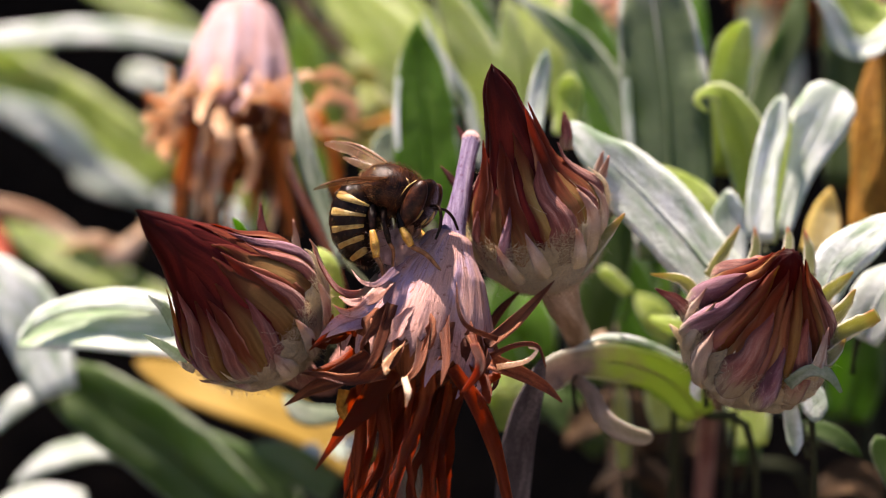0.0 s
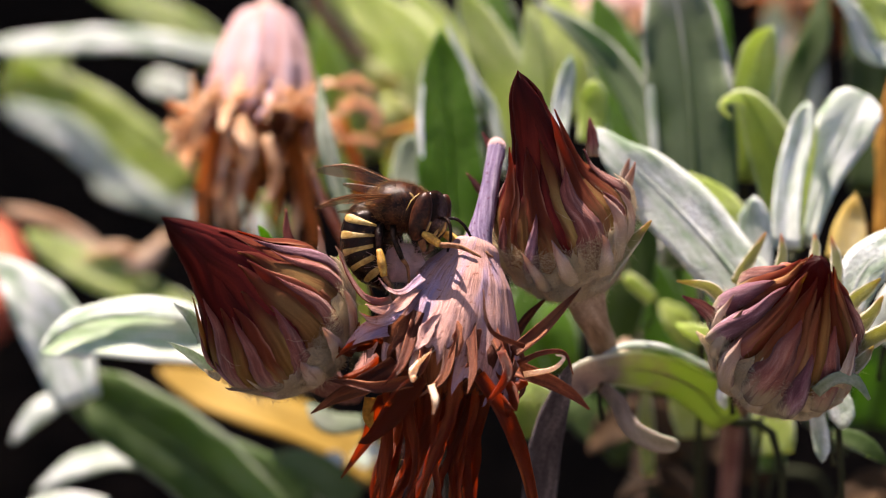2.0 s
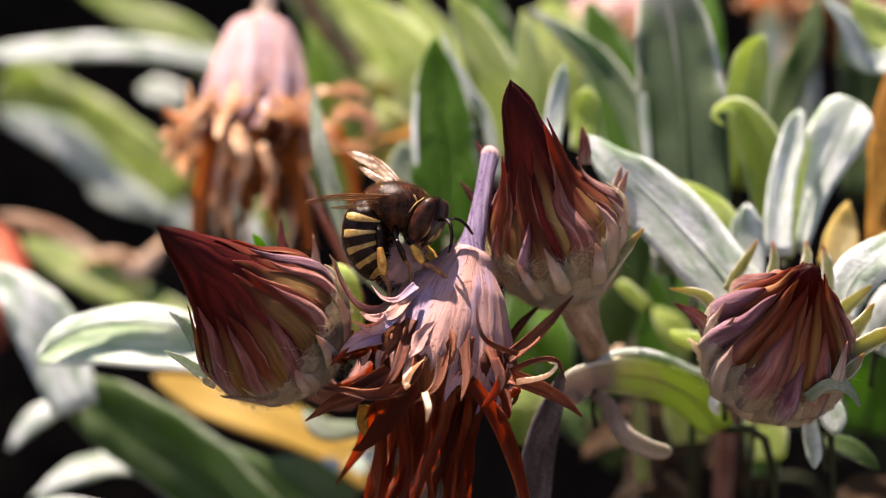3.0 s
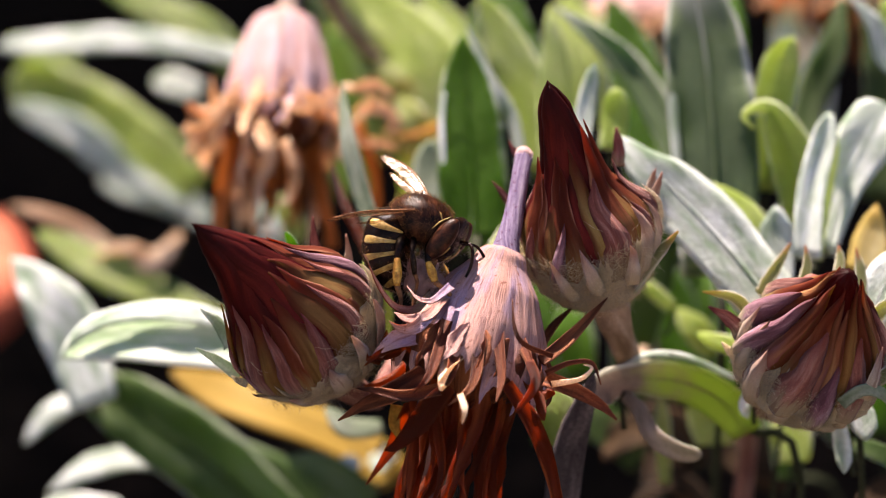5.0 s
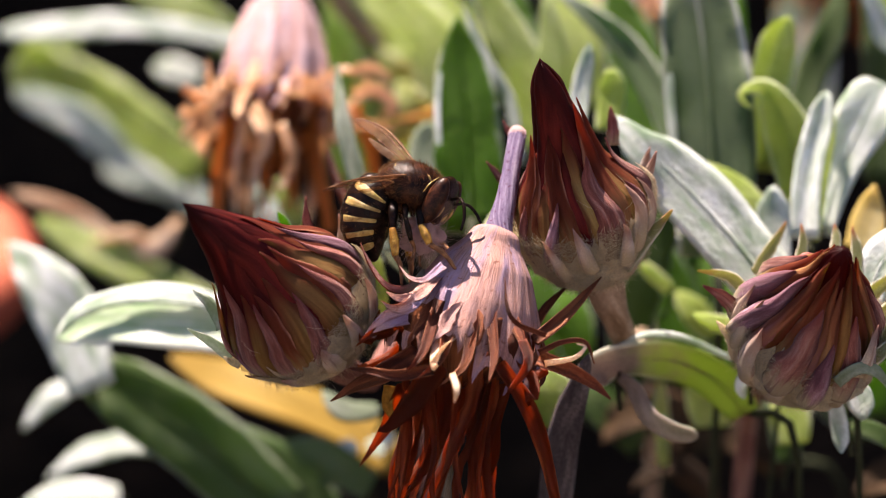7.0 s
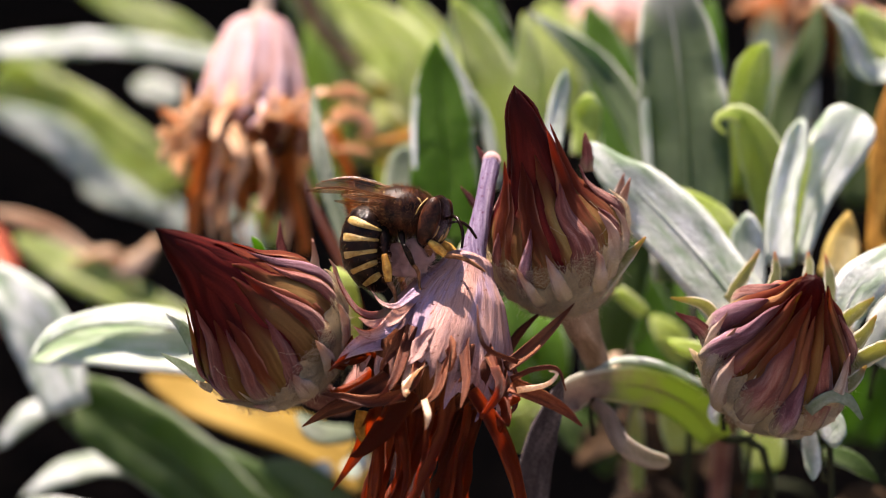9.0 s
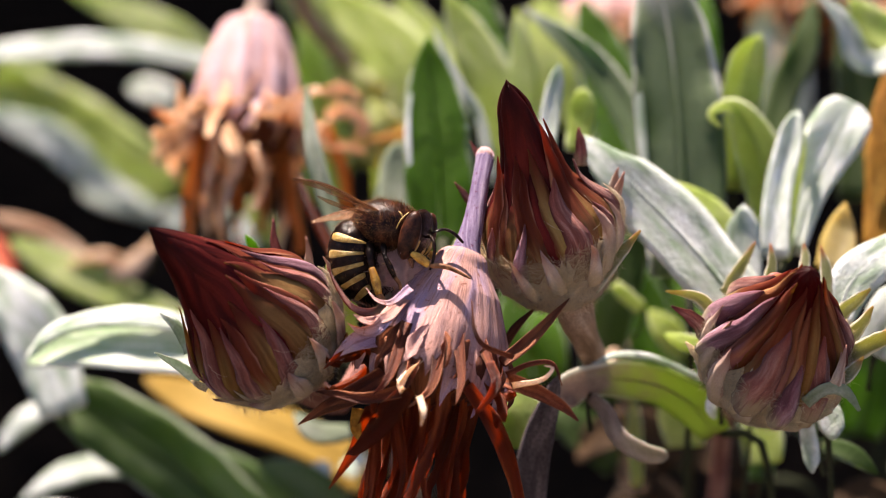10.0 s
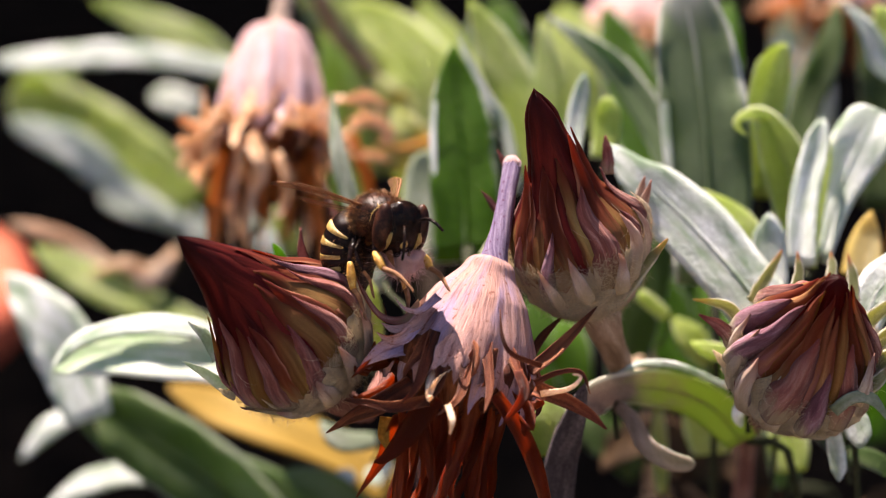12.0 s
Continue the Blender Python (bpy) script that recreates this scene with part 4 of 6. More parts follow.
# buds ----------------------------------------------------------------
class Bud:
    """A closed flower head along an axis; profile: fraction of its length, reach to one side and to the other."""

    def __init__(self, name, base, tip, profile, label):
        self.base, self.tip, self.profile = vec(base), vec(tip), profile
        self.len = (self.tip - self.base).length
        self.a = (self.tip - self.base).normalized()
        self.e1 = (TOCAM - self.a * TOCAM.dot(self.a)).normalized()
        self.e2 = self.a.cross(self.e1)
        self.root = thing(name, self.base, label, "flower bud", "closed flower buds")

    def reach(self, s, k):
        return float(np.interp(s, [p[0] for p in self.profile], [p[k] for p in self.profile]))

    def radius(self, s):
        return (self.reach(s, 1) + self.reach(s, 2)) / 2

    def out(self, deg):
        p = radians(deg)
        return self.e1 * math.cos(p) + self.e2 * math.sin(p)

    def at(self, s, deg, lift=0.0):
        c = self.base + self.a * (self.len * s) + self.e2 * ((self.reach(s, 2) - self.reach(s, 1)) / 2)
        return c + self.out(deg) * max(0.02, self.radius(s) + lift)

    def core(self, material, s0=0.0, s1=1.0, lift=-0.3, folds=7, depth=0.05):
        """The furled petals inside the bracts."""
        bm = bmesh.new()
        n, seg = 30, 42
        rings, uvs = [], []
        for i in range(n):
            s = s0 + (s1 - s0) * i / (n - 1)
            row = []
            for j in range(seg):
                d = 360.0 * j / seg
                r = self.radius(s)
                row.append(bm.verts.new(self.at(s, d, lift * min(1.0, r / 1.2) + r * depth * math.cos(radians(folds * d + 260 * s)))))
            rings.append(row)
            uvs.append([(6.28 * 3.0 * j / seg, s * self.len) for j in range(seg + 1)])
        skin(bm, rings, uvs, True)
        bm.faces.new(rings[0][::-1])
        bm.faces.new(rings[-1])
        return part("flower_core", bm, material, self.root)

    def wrap(self, name, material, d0, d1, s0, s1, width, lift=0.1, tip_lift=0.0, thick=0.28, keel=0.0, shape=(0.9, 1.0, 0.86, 0.64, 0.36, 0.03), curl=0.0, label="", n=22, m=8):
        """A bract or petal that follows the bud's round from s0 to s1, turning from angle d0 to d1; keel raises its middle line, curl its edges."""
        bm = bmesh.new()
        off = rng.uniform(0, 50)
        us = [-1 + 2 * j / m for j in range(m + 1)]
        rings, uvs = [], []
        w = [width * v for v in lerp_list(shape, n)]
        for i in range(n):
            f = i / (n - 1)
            s, d = s0 + (s1 - s0) * f, d0 + (d1 - d0) * f
            r = max(0.5, self.radius(s))
            along = s * self.len
            row, ru = [], []
            sway = 0.16 * width * noise.noise(Vector((along * 0.35, off, 4.0)))
            for side, order in ((1, us), (-1, us[::-1])):
                for x in order:
                    fray = 1 + 0.22 * abs(x) * noise.noise(Vector((along * 1.1, 9.0 if x > 0 else 3.0, off)))
                    arc = w[i] / 2 * x * fray + sway * f
                    up = lift + tip_lift * f * f + keel * (1 - abs(x) ** 1.5) * min(1.0, w[i] / width + 0.2) + curl * x * x
                    up += 0.10 * noise.noise(Vector((arc * 1.6, along * 0.35, off))) + 0.05 * noise.noise(Vector((arc * 4, along * 0.8, off)))
                    up -= thick * min(1.0, 1.6 * w[i] / width) * 0.5 * (1 - side * math.sqrt(max(0.0, 1 - 0.94 * x * x)))
                    row.append(bm.verts.new(self.at(s, d + math.degrees(max(-1.5, min(1.5, arc / r))), up)))
                    ru.append((w[i] / 2 * x + off, along))
            rings.append(row)
            uvs.append(ru + [ru[0]])
        skin(bm, rings, uvs, True, None, us + us[::-1] + us[:1])
        bm.faces.new(rings[0][::-1])
        bm.faces.new(rings[-1])
        return part(name, bm, material, self.root, label)

    def sepal(self, pts, width, material, face=None, thick=0.45, shape=(1.0, 0.95, 0.7, 0.12)):
        bm = bmesh.new()
        if face is None:
            face = TOCAM + self.out(0) * 0.2
        blade(bm, pts, [width * w for w in shape], face, n=16, m=6, thick=thick, cup=0.3, wave=0.5, ragged=0.12)
        return part("sepal", bm, [material, material], self.root)

    def cup(self, s1, material, lump=0.08, lift=0.42, high=(0.0, 0.0)):
        """The woolly cup, with an uneven rim; high: how much higher it climbs, at which angle."""
        bm = bmesh.new()
        n, seg = 26, 110
        rings, uvs = [], []
        off = rng.uniform(0, 50)
        for i in range(n + 1):
            f = min(1.0, i / (n - 1))
            row = []
            for j in range(seg):
                d = 360.0 * j / seg
                q = Vector((math.cos(radians(d)) * 2.2 + off, math.sin(radians(d)) * 2.2, f * 2))
                top = s1 * (1 + 0.35 * noise.noise(q.xy.to_3d() * 1.7) + 0.25 * noise.noise(q.xy.to_3d() * 5)) + high[0] * max(0.0, math.cos(radians(d - high[1])))
                s = top * f
                r = self.radius(s)
                row.append(bm.verts.new(self.at(s, d, (lift * (1 - 0.85 * f ** 3) if i < n else -0.4) + r * lump * noise.noise(q * 1.4 + Vector((0, 0, s * 9))) + 0.16 * noise.noise(q * 6 + Vector((0, 0, s * 40))) - (0.3 * r if i == 0 else 0))))
            rings.append(row)
            uvs.append([(0.26 * j, f * 5) for j in range(seg + 1)])
        skin(bm, rings, uvs, True)
        bm.faces.new(rings[0][::-1])
        return part("cup", bm, material, self.root, "woolly pale cup")

    def wool(self, s0, s1, count, length=1.0, radius=0.02, spread=(-180, 180), lift=0.35):
        bm = bmesh.new()
        spots = []
        for _ in range(count):
            s, d = rng.uniform(s0, s1), rng.uniform(*spread)
            t = self.a * rng.uniform(-0.6, 1.0) + self.a.cross(self.out(d)) * rng.uniform(-1.5, 1.5) + self.out(d) * rng.uniform(0.0, 0.22)
            spots.append((self.at(s, d, lift), t))
        hairs(bm, spots, length, radius, curl=0.9)
        return tagged(part("wool", bm, WOOL, self.root, "tangled cobweb hairs"), kind="stuff")

    def strands(self, count, s0, s1, spread):
        """Loose cobweb threads that cross the bracts."""
        bm = bmesh.new()
        for _ in range(count):
            s, d = rng.uniform(s0, s1), rng.uniform(*spread)
            turn, run = rng.uniform(-16, 16), rng.uniform(-0.07, 0.07)
            pts = [self.at(s + run * f, d + turn * f, 0.3 + 0.2 * math.sin(3.14 * f) + rng.uniform(0, 0.1)) for f in (0, 0.3, 0.6, 1)]
            tube(bm, pts, [0.006, 0.008, 0.006], seg=4, n=10)
        return tagged(part("cobweb", bm, WOOL, self.root, "loose cobweb threads"), kind="stuff")

    def stem(self, pts, radii, material):
        bm = bmesh.new()
        tube(bm, pts, radii, seg=14, n=26, lump=0.08)
        return part("stem", bm, material, self.root)

    def bracts(self, rows, press=1.0):
        """Rows of bracts; press below one lays them flatter on the bud."""
        for m, d0, d1, s0, s1, w, lift, tip_lift, keel in rows:
            self.wrap("bract", m, d0 + rng.uniform(-2, 2), d1 + rng.uniform(-3, 3), s0, s1 + rng.uniform(-0.015, 0.015), w, lift * press, tip_lift * press, thick=0.14 + 0.14 * press, keel=keel * press)

    def fringe(self, s1, count, spread=180):
        """Pale points round the cup's rim."""
        for i in range(count):
            d = -spread + 2 * spread * (i + rng.uniform(-0.3, 0.3)) / count
            self.wrap("sepal", WOOL if rng.random() < 0.55 else SEPALTIP, d, d + rng.uniform(-8, 8), s1 * 0.5, s1 * rng.uniform(1.05, 1.55), rng.uniform(0.7, 1.3), 0.35, rng.uniform(0.0, 0.4), thick=0.3, shape=(1.0, 1.0, 0.7, 0.4, 0.04), n=12, m=6)


def build_buds():
    # bud leaning over to its side
    k = 0.0437
    prof = [(0, 30, 60), (0.03, 48, 96), (0.07, 66, 120), (0.12, 84, 136), (0.235, 106, 162), (0.33, 108, 168), (0.40, 98, 163), (0.46, 85, 147), (0.56, 62, 113), (0.685, 42, 84), (0.77, 33, 64), (0.83, 26, 50), (0.90, 16, 31), (0.96, 6, 14), (1, 0, 1)]
    b = Bud("flower_bud", (-13.41, -0.26, 120.50), (-23.28, -7.44, 135.88), [(p[0], p[1] * k, p[2] * k) for p in prof], "closed maroon flower bud leaning on its woolly cup")
    b.core(MAROON, lift=-0.35)
    b.cup(0.17, WOOL, 0.10, 0.6, (0.15, 48))
    for d0, d1, w in ((-60, -30, 6.5), (5, 30, 6.0), (60, 85, 5.5), (130, 150, 6.0), (200, 220, 6.0)):
        b.wrap("petal", MAROON, d0, d1, 0.32, 1.0, w, -0.1, 0.0, keel=0.15, shape=(0.9, 1.0, 0.85, 0.62, 0.36, 0.03))
    b.bracts([
        (OLIVE, 88, 80, 0.22, 0.64, 3.4, 0.0, 0.1, 0.25), (RUST, 72, 80, 0.22, 0.80, 3.2, 0.12, 0.12, 0.25), (OLIVE, 52, 50, 0.18, 0.70, 3.6, 0.05, 0.1, 0.35), (RUST, 34, 36, 0.18, 0.66, 3.0, 0.2, 0.1, 0.25),
        (OLIVE, 18, 24, 0.16, 0.68, 3.4, 0.08, 0.1, 0.4), (OLIVE, -12, -4, 0.16, 0.62, 3.2, 0.08, 0.1, 0.4), (RUST, -30, -20, 0.16, 0.58, 2.8, 0.15, 0.15, 0.3), (OLIVE, -52, -38, 0.16, 0.58, 2.8, 0.1, 0.1, 0.4), (OLIVE, -82, -66, 0.18, 0.56, 2.6, 0.05, 0.15, 0.35),
        (RUST, 120, 112, 0.2, 0.7, 4.0, 0.05, 0.1, 0.2), (PLUM, 155, 150, 0.2, 0.66, 4.0, 0.1, 0.1, 0.2), (RUST, 190, 190, 0.2, 0.66, 4.0, 0.05, 0.1, 0.2), (PLUM, 225, 230, 0.2, 0.6, 4.0, 0.1, 0.1, 0.2), (OLIVE, 255, 262, 0.2, 0.6, 3.4, 0.05, 0.1, 0.2)], 0.45)
    b.bracts([
        (PLUM, -66, -50, 0.14, 0.66, 2.2, 0.25, 0.3, 0.3), (PLUM, -36, -26, 0.12, 0.54, 2.0, 0.25, 0.1, 0.35), (PLUM, -8, 6, 0.12, 0.50, 2.2, 0.25, 0.1, 0.35), (PLUM, 34, 40, 0.14, 0.56, 1.9, 0.3, 0.15, 0.35),
        (PLUM, 62, 62, 0.16, 0.60, 1.8, 0.35, 0.5, 0.3), (LAVENDER, 84, 78, 0.18, 0.66, 2.1, 0.3, 0.25, 0.35), (PLUM, -92, -84, 0.14, 0.48, 1.8, 0.2, 0.3, 0.3), (LAVENDER, -76, -70, 0.12, 0.38, 1.5, 0.35, 0.3, 0.3)], 0.7)
    b.bracts([(SEPALTIP, -2, 0, 0.08, 0.32, 1.6, 0.7, 0.7, 0.3), (SEPALTIP, 22, 20, 0.08, 0.36, 1.4, 0.75, 0.7, 0.3), (SEPALTIP, 52, 48, 0.05, 0.38, 2.2, 0.75, 1.0, 0.3), (WOOL, 74, 70, 0.05, 0.42, 1.6, 0.5, 0.8, 0.3), (SEPALTIP, -40, -38, 0.08, 0.24, 1.2, 0.5, 0.4, 0.3), (SEPALTIP, -72, -68, 0.08, 0.26, 1.2, 0.4, 0.5, 0.2), (SEPALTIP, 92, 88, 0.08, 0.38, 1.5, 0.5, 0.8, 0.3)])
    b.fringe(0.20, 15)
    b.sepal([(-13.64, 4.09, 126.61), (-14.44, 5.81, 128.42), (-14.76, 6.36, 129.94), (-14.85, 6.96, 131.58)], 1.0, PLUM)
    b.sepal([(-12.20, 2.53, 125.25), (-11.88, 3.46, 127.82), (-11.84, 4.01, 129.32), (-12.07, 4.58, 130.90)], 0.9, SEPALTIP)
    b.sepal([(-11.11, 1.91, 123.54), (-11.47, 2.68, 125.68), (-11.66, 3.54, 128.03), (-11.84, 4.09, 129.53)], 1.0, WOOL)
    b.sepal([(-20.37, -2.11, 121.27), (-22.05, -2.61, 122.83), (-23.63, -3.23, 124.04)], 0.9, FELT)
    b.sepal([(-21.21, 0.51, 122.63), (-22.16, 1.13, 124.33), (-23.65, 1.56, 125.53)], 1.1, FELT)
    b.sepal([(-19.50, -4.19, 121.41), (-20.25, -4.08, 121.70), (-20.83, -3.96, 122.04)], 0.6, WOOL)
    b.wool(0.0, 0.24, 5000, 0.6, 0.009, spread=(-115, 115), lift=0.5)
    b.wool(0.0, 0.32, 4500, 0.6, 0.009, spread=(5, 85), lift=0.6)
    b.strands(10, 0.25, 0.5, (-80, 70))
    b.stem([(-13.0, -0.26, 120.6), (-10.2, 10.0, 114.0), (-5.5, 30.0, 104.0), (-4.5, 84.6, 0.0)], [1.6, 1.0, 0.8, 0.8], RUDDY)

    # upright bud
    k = 0.0455
    prof = [(0, 26, 26), (0.03, 55, 52), (0.08, 78, 70), (0.14, 95, 84), (0.2, 107, 97), (0.26, 115, 107), (0.315, 119, 113), (0.37, 119, 113), (0.42, 111, 102), (0.478, 96, 78), (0.535, 78, 60), (0.64, 55, 48), (0.72, 45, 41), (0.8, 37, 33), (0.88, 31, 29), (0.94, 19, 18), (0.975, 9, 9), (1, 0, 1)]
    b = Bud("flower_bud", (9.24, 5.72, 125.26), (3.76, 3.08, 144.31), [(p[0], p[1] * k, p[2] * k) for p in prof], "upright maroon flower bud in a woolly cup")
    b.core(MAROON, lift=-0.3, depth=0.04)
    b.cup(0.29, WOOL, 0.10, 0.85)
    for d0, d1, w, s1 in ((-40, -30, 4.2, 1.0), (35, 25, 4.0, 0.995), (110, 110, 4.0, 0.99), (180, 180, 4.0, 0.98), (250, 250, 4.0, 0.99)):
        b.wrap("petal", MAROON, d0, d1, 0.36, s1, w, -0.1, 0.0, keel=0.12, shape=(0.9, 0.85, 0.75, 0.74, 0.72, 0.5, 0.03))
    b.bracts([
        (OLIVE, -84, -78, 0.2, 0.56, 3.4, 0.0, 0.1, 0.3), (RUST, -62, -58, 0.2, 0.64, 3.2, 0.15, 0.1, 0.3), (OLIVE, -40, -36, 0.2, 0.58, 3.0, 0.05, 0.1, 0.35), (RUST, -22, -30, 0.2, 0.72, 2.6, 0.15, 0.1, 0.3), (MAROON, -6, -8, 0.22, 0.66, 2.2, 0.05, 0.1, 0.3),
        (OLIVE, 9, 6, 0.22, 0.72, 2.6, 0.12, 0.1, 0.35), (RUST, 30, 36, 0.22, 0.74, 2.2, 0.18, 0.15, 0.35), (OLIVE, 44, 48, 0.2, 0.64, 3.2, 0.12, 0.1, 0.4), (OLIVE, 68, 72, 0.2, 0.62, 3.4, 0.1, 0.1, 0.35), (RUST, 84, 84, 0.22, 0.68, 2.4, 0.16, 0.15, 0.3),
        (OLIVE, 108, 104, 0.2, 0.6, 3.6, 0.05, 0.1, 0.2), (RUST, 135, 132, 0.2, 0.62, 3.8, 0.1, 0.1, 0.2), (PLUM, 165, 165, 0.2, 0.6, 3.8, 0.05, 0.1, 0.2), (OLIVE, 195, 195, 0.2, 0.6, 3.8, 0.1, 0.1, 0.2), (RUST, 225, 228, 0.2, 0.62, 3.8, 0.05, 0.1, 0.2), (PLUM, 252, 256, 0.2, 0.58, 3.4, 0.1, 0.1, 0.2)], 0.5)
    b.bracts([
        (RUST, 24, 46, 0.22, 0.80, 2.4, 0.15, 0.35, 0.3), (RUST, 52, 82, 0.22, 0.81, 2.4, 0.1, 0.22, 0.3), (RUST, -58, -70, 0.22, 0.73, 2.2, 0.1, 0.35, 0.3), (RUST, -14, -22, 0.22, 0.70, 1.8, 0.1, 0.25, 0.3), (LAVENDER, -48, -24, 0.18, 0.48, 1.7, 0.35, 0.3, 0.4), (PLUM, 16, 22, 0.18, 0.60, 3.2, 0.3, 0.2, 0.4), (PLUM, 80, 84, 0.22, 0.60, 2.2, 0.35, 0.4, 0.35), (PLUM, -72, -60, 0.18, 0.46, 2.2, 0.25, 0.3, 0.35), (PLUM, 58, 56, 0.18, 0.44, 2.2, 0.25, 0.2, 0.35)])
    b.bracts([(SEPALTIP, -10, -12, 0.16, 0.39, 1.2, 0.75, 0.4, 0.3), (SEPALTIP, 44, 42, 0.16, 0.46, 2.0, 0.7, 0.5, 0.3), (SEPALTIP, 27, 25, 0.14, 0.36, 1.3, 0.85, 0.4, 0.3), (SEPALTIP, -36, -38, 0.14, 0.38, 1.2, 0.8, 0.4, 0.3), (SEPALTIP, 60, 62, 0.16, 0.44, 1.4, 0.75, 0.5, 0.3), (WOOL, 84, 84, 0.12, 0.46, 1.5, 0.5, 0.7, 0.3), (WOOL, 66, 66, 0.08, 0.34, 1.4, 0.5, 0.4, 0.3), (WOOL, -62, -60, 0.08, 0.27, 1.3, 0.4, 0.2, 0.3)])
    b.fringe(0.22, 15)
    b.sepal([(10.69, 2.21, 127.31), (12.57, 2.55, 129.70), (14.52, 2.85, 131.99)], 1.3, SEPAL, thick=0.3)
    b.sepal([(11.94, 5.50, 130.48), (12.63, 6.44, 133.06), (13.45, 7.30, 135.43)], 1.1, SEPALTIP)
    b.sepal([(12.35, 9.28, 132.11), (12.72, 9.76, 133.42), (13.19, 10.26, 134.81)], 0.9, SEPALTIP)
    b.sepal([(10.22, 11.27, 134.64), (10.17, 11.82, 136.17), (9.98, 12.35, 137.62)], 1.1, PLUM)
    b.sepal([(2.43, 11.31, 134.77), (1.77, 11.58, 135.51), (1.12, 11.95, 136.52)], 0.7, PLUM)
    b.sepal([(1.45, 10.07, 131.35), (0.75, 10.42, 132.31), (-0.19, 10.80, 133.37)], 0.7, PLUM)
    b.wool(0.0, 0.34, 9000, 0.6, 0.009, spread=(-115, 115), lift=0.7)
    b.strands(8, 0.25, 0.45, (-80, 80))
    b.stem([(9.24, 5.84, 125.57), (10.08, 6.80, 122.36), (12.08, 15.96, 115.36), (13.89, 28.39, 108.60), (18.44, 60.85, 92.52), (23.9, 103.4, 0.0)], [2.0, 1.2, 1.0, 0.8, 0.7], STALK)

    # bud that faces the viewer
    prof = [(0, 2.0), (0.06, 3.8), (0.16, 5.0), (0.28, 5.3), (0.42, 5.0), (0.56, 4.1), (0.7, 2.9), (0.82, 1.95), (0.92, 1.4), (0.97, 1.2), (1.01, 0.85), (1.03, 0.4), (1.035, 0.03)]
    b = Bud("flower_bud", (24.86, 3.31, 118.62), (26.54, -6.78, 131.83), [(p[0], p[1], p[1]) for p in prof], "ribbed plum flower bud in a ring of green sepals")
    b.core(MAROON, 0.0, 1.035, lift=-0.25, folds=11, depth=0.07)
    b.cup(0.38, WOOL, 0.12, 0.75, (0.10, 0))
    ring = (TAWNY, OLIVE, RUST, TAWNY, MAROON, OLIVE, RUST)
    for i in range(14):
        d = -180 + 25.7 * i
        b.bracts([(ring[i % 7], d + rng.uniform(-5, 5), d + 16, 0.34, rng.uniform(0.93, 1.01), rng.uniform(1.6, 2.4), rng.uniform(-0.1, 0.2), -0.05, 0.45)])
    b.bracts([
        (PLUM, -170, -154, 0.30, 0.70, 2.2, 0.3, 0.0, 0.55), (PLUM, -138, -122, 0.30, 0.80, 2.2, 0.35, 0.0, 0.95), (LAVENDER, -112, -92, 0.28, 0.78, 3.2, 0.4, 0.0, 0.95), (LAVENDER, -82, -62, 0.28, 0.86, 2.2, 0.35, 0.0, 0.95), (TAWNY, -58, -40, 0.28, 0.96, 1.8, 0.3, 0.0, 0.6),
        (PLUM, -20, -6, 0.28, 0.76, 3.0, 0.4, 0.0, 0.95), (TAWNY, 8, 20, 0.28, 0.90, 1.7, 0.25, 0.0, 0.6), (PLUM, 34, 44, 0.28, 0.72, 3.0, 0.4, 0.0, 0.95), (OLIVE, 64, 74, 0.28, 0.84, 2.0, 0.2, 0.0, 0.5), (PLUM, 92, 102, 0.30, 0.74, 2.2, 0.35, 0.0, 0.6), (RUST, 124, 134, 0.3, 0.8, 2.0, 0.2, 0.0, 0.5), (PLUM, 150, 162, 0.3, 0.72, 2.2, 0.3, 0.0, 0.5)])
    b.bracts([(SEPALTIP, -72, -76, 0.20, 0.64, 1.5, 0.65, 0.6, 0.3), (SEPALTIP, -88, -92, 0.20, 0.58, 1.3, 0.6, 0.7, 0.3), (LAVENDER, 8, 16, 0.22, 0.64, 2.0, 0.75, 0.35, 0.4), (SEPALTIP, -50, -54, 0.16, 0.56, 2.1, 0.8, 0.4, 0.3), (SEPALTIP, 56, 60, 0.16, 0.62, 2.1, 0.75, 0.5, 0.3), (SEPALTIP, -22, -22, 0.18, 0.40, 1.6, 0.8, 0.3, 0.3), (SEPALTIP, 32, 30, 0.18, 0.42, 1.5, 0.8, 0.3, 0.3)])
    b.fringe(0.32, 15)
    for p, w in (([(21.97, 7.68, 124.77), (23.34, 9.35, 126.45), (24.67, 10.54, 128.26)], 1.15), ([(25.47, 7.99, 125.65), (25.91, 8.94, 126.80), (25.83, 10.02, 128.30)], 1.0), ([(28.36, 8.15, 126.09), (28.62, 9.10, 127.23), (28.59, 10.02, 128.30)], 1.0), ([(30.09, 6.74, 125.13), (30.16, 7.84, 126.70), (29.86, 9.02, 128.46)], 1.1)):
        b.sepal(p, w, SEPAL, thick=0.28)
    for p, w in (([(20.40, 2.53, 125.25), (19.17, 2.93, 126.36), (16.67, 3.07, 126.75)], 1.0), ([(19.85, 0.90, 123.69), (18.85, 1.36, 124.97), (17.04, 1.73, 125.99)], 1.3), ([(19.85, -0.26, 120.50), (19.21, 0.36, 122.20), (18.13, 0.76, 123.31)], 1.1)):
        b.sepal(p, w, SEPAL if w < 1.05 else PLUM if w > 1.2 else WOOL, thick=0.35)
    for p, w in (([(28.8, -5.49, 121.2), (29.3, -6.2, 123.4), (29.9, -5.6, 125.6)], 0.9),):
        b.sepal(p, w, SEPALTIP, thick=0.5, shape=(1.0, 1.0, 0.65, 0.06))
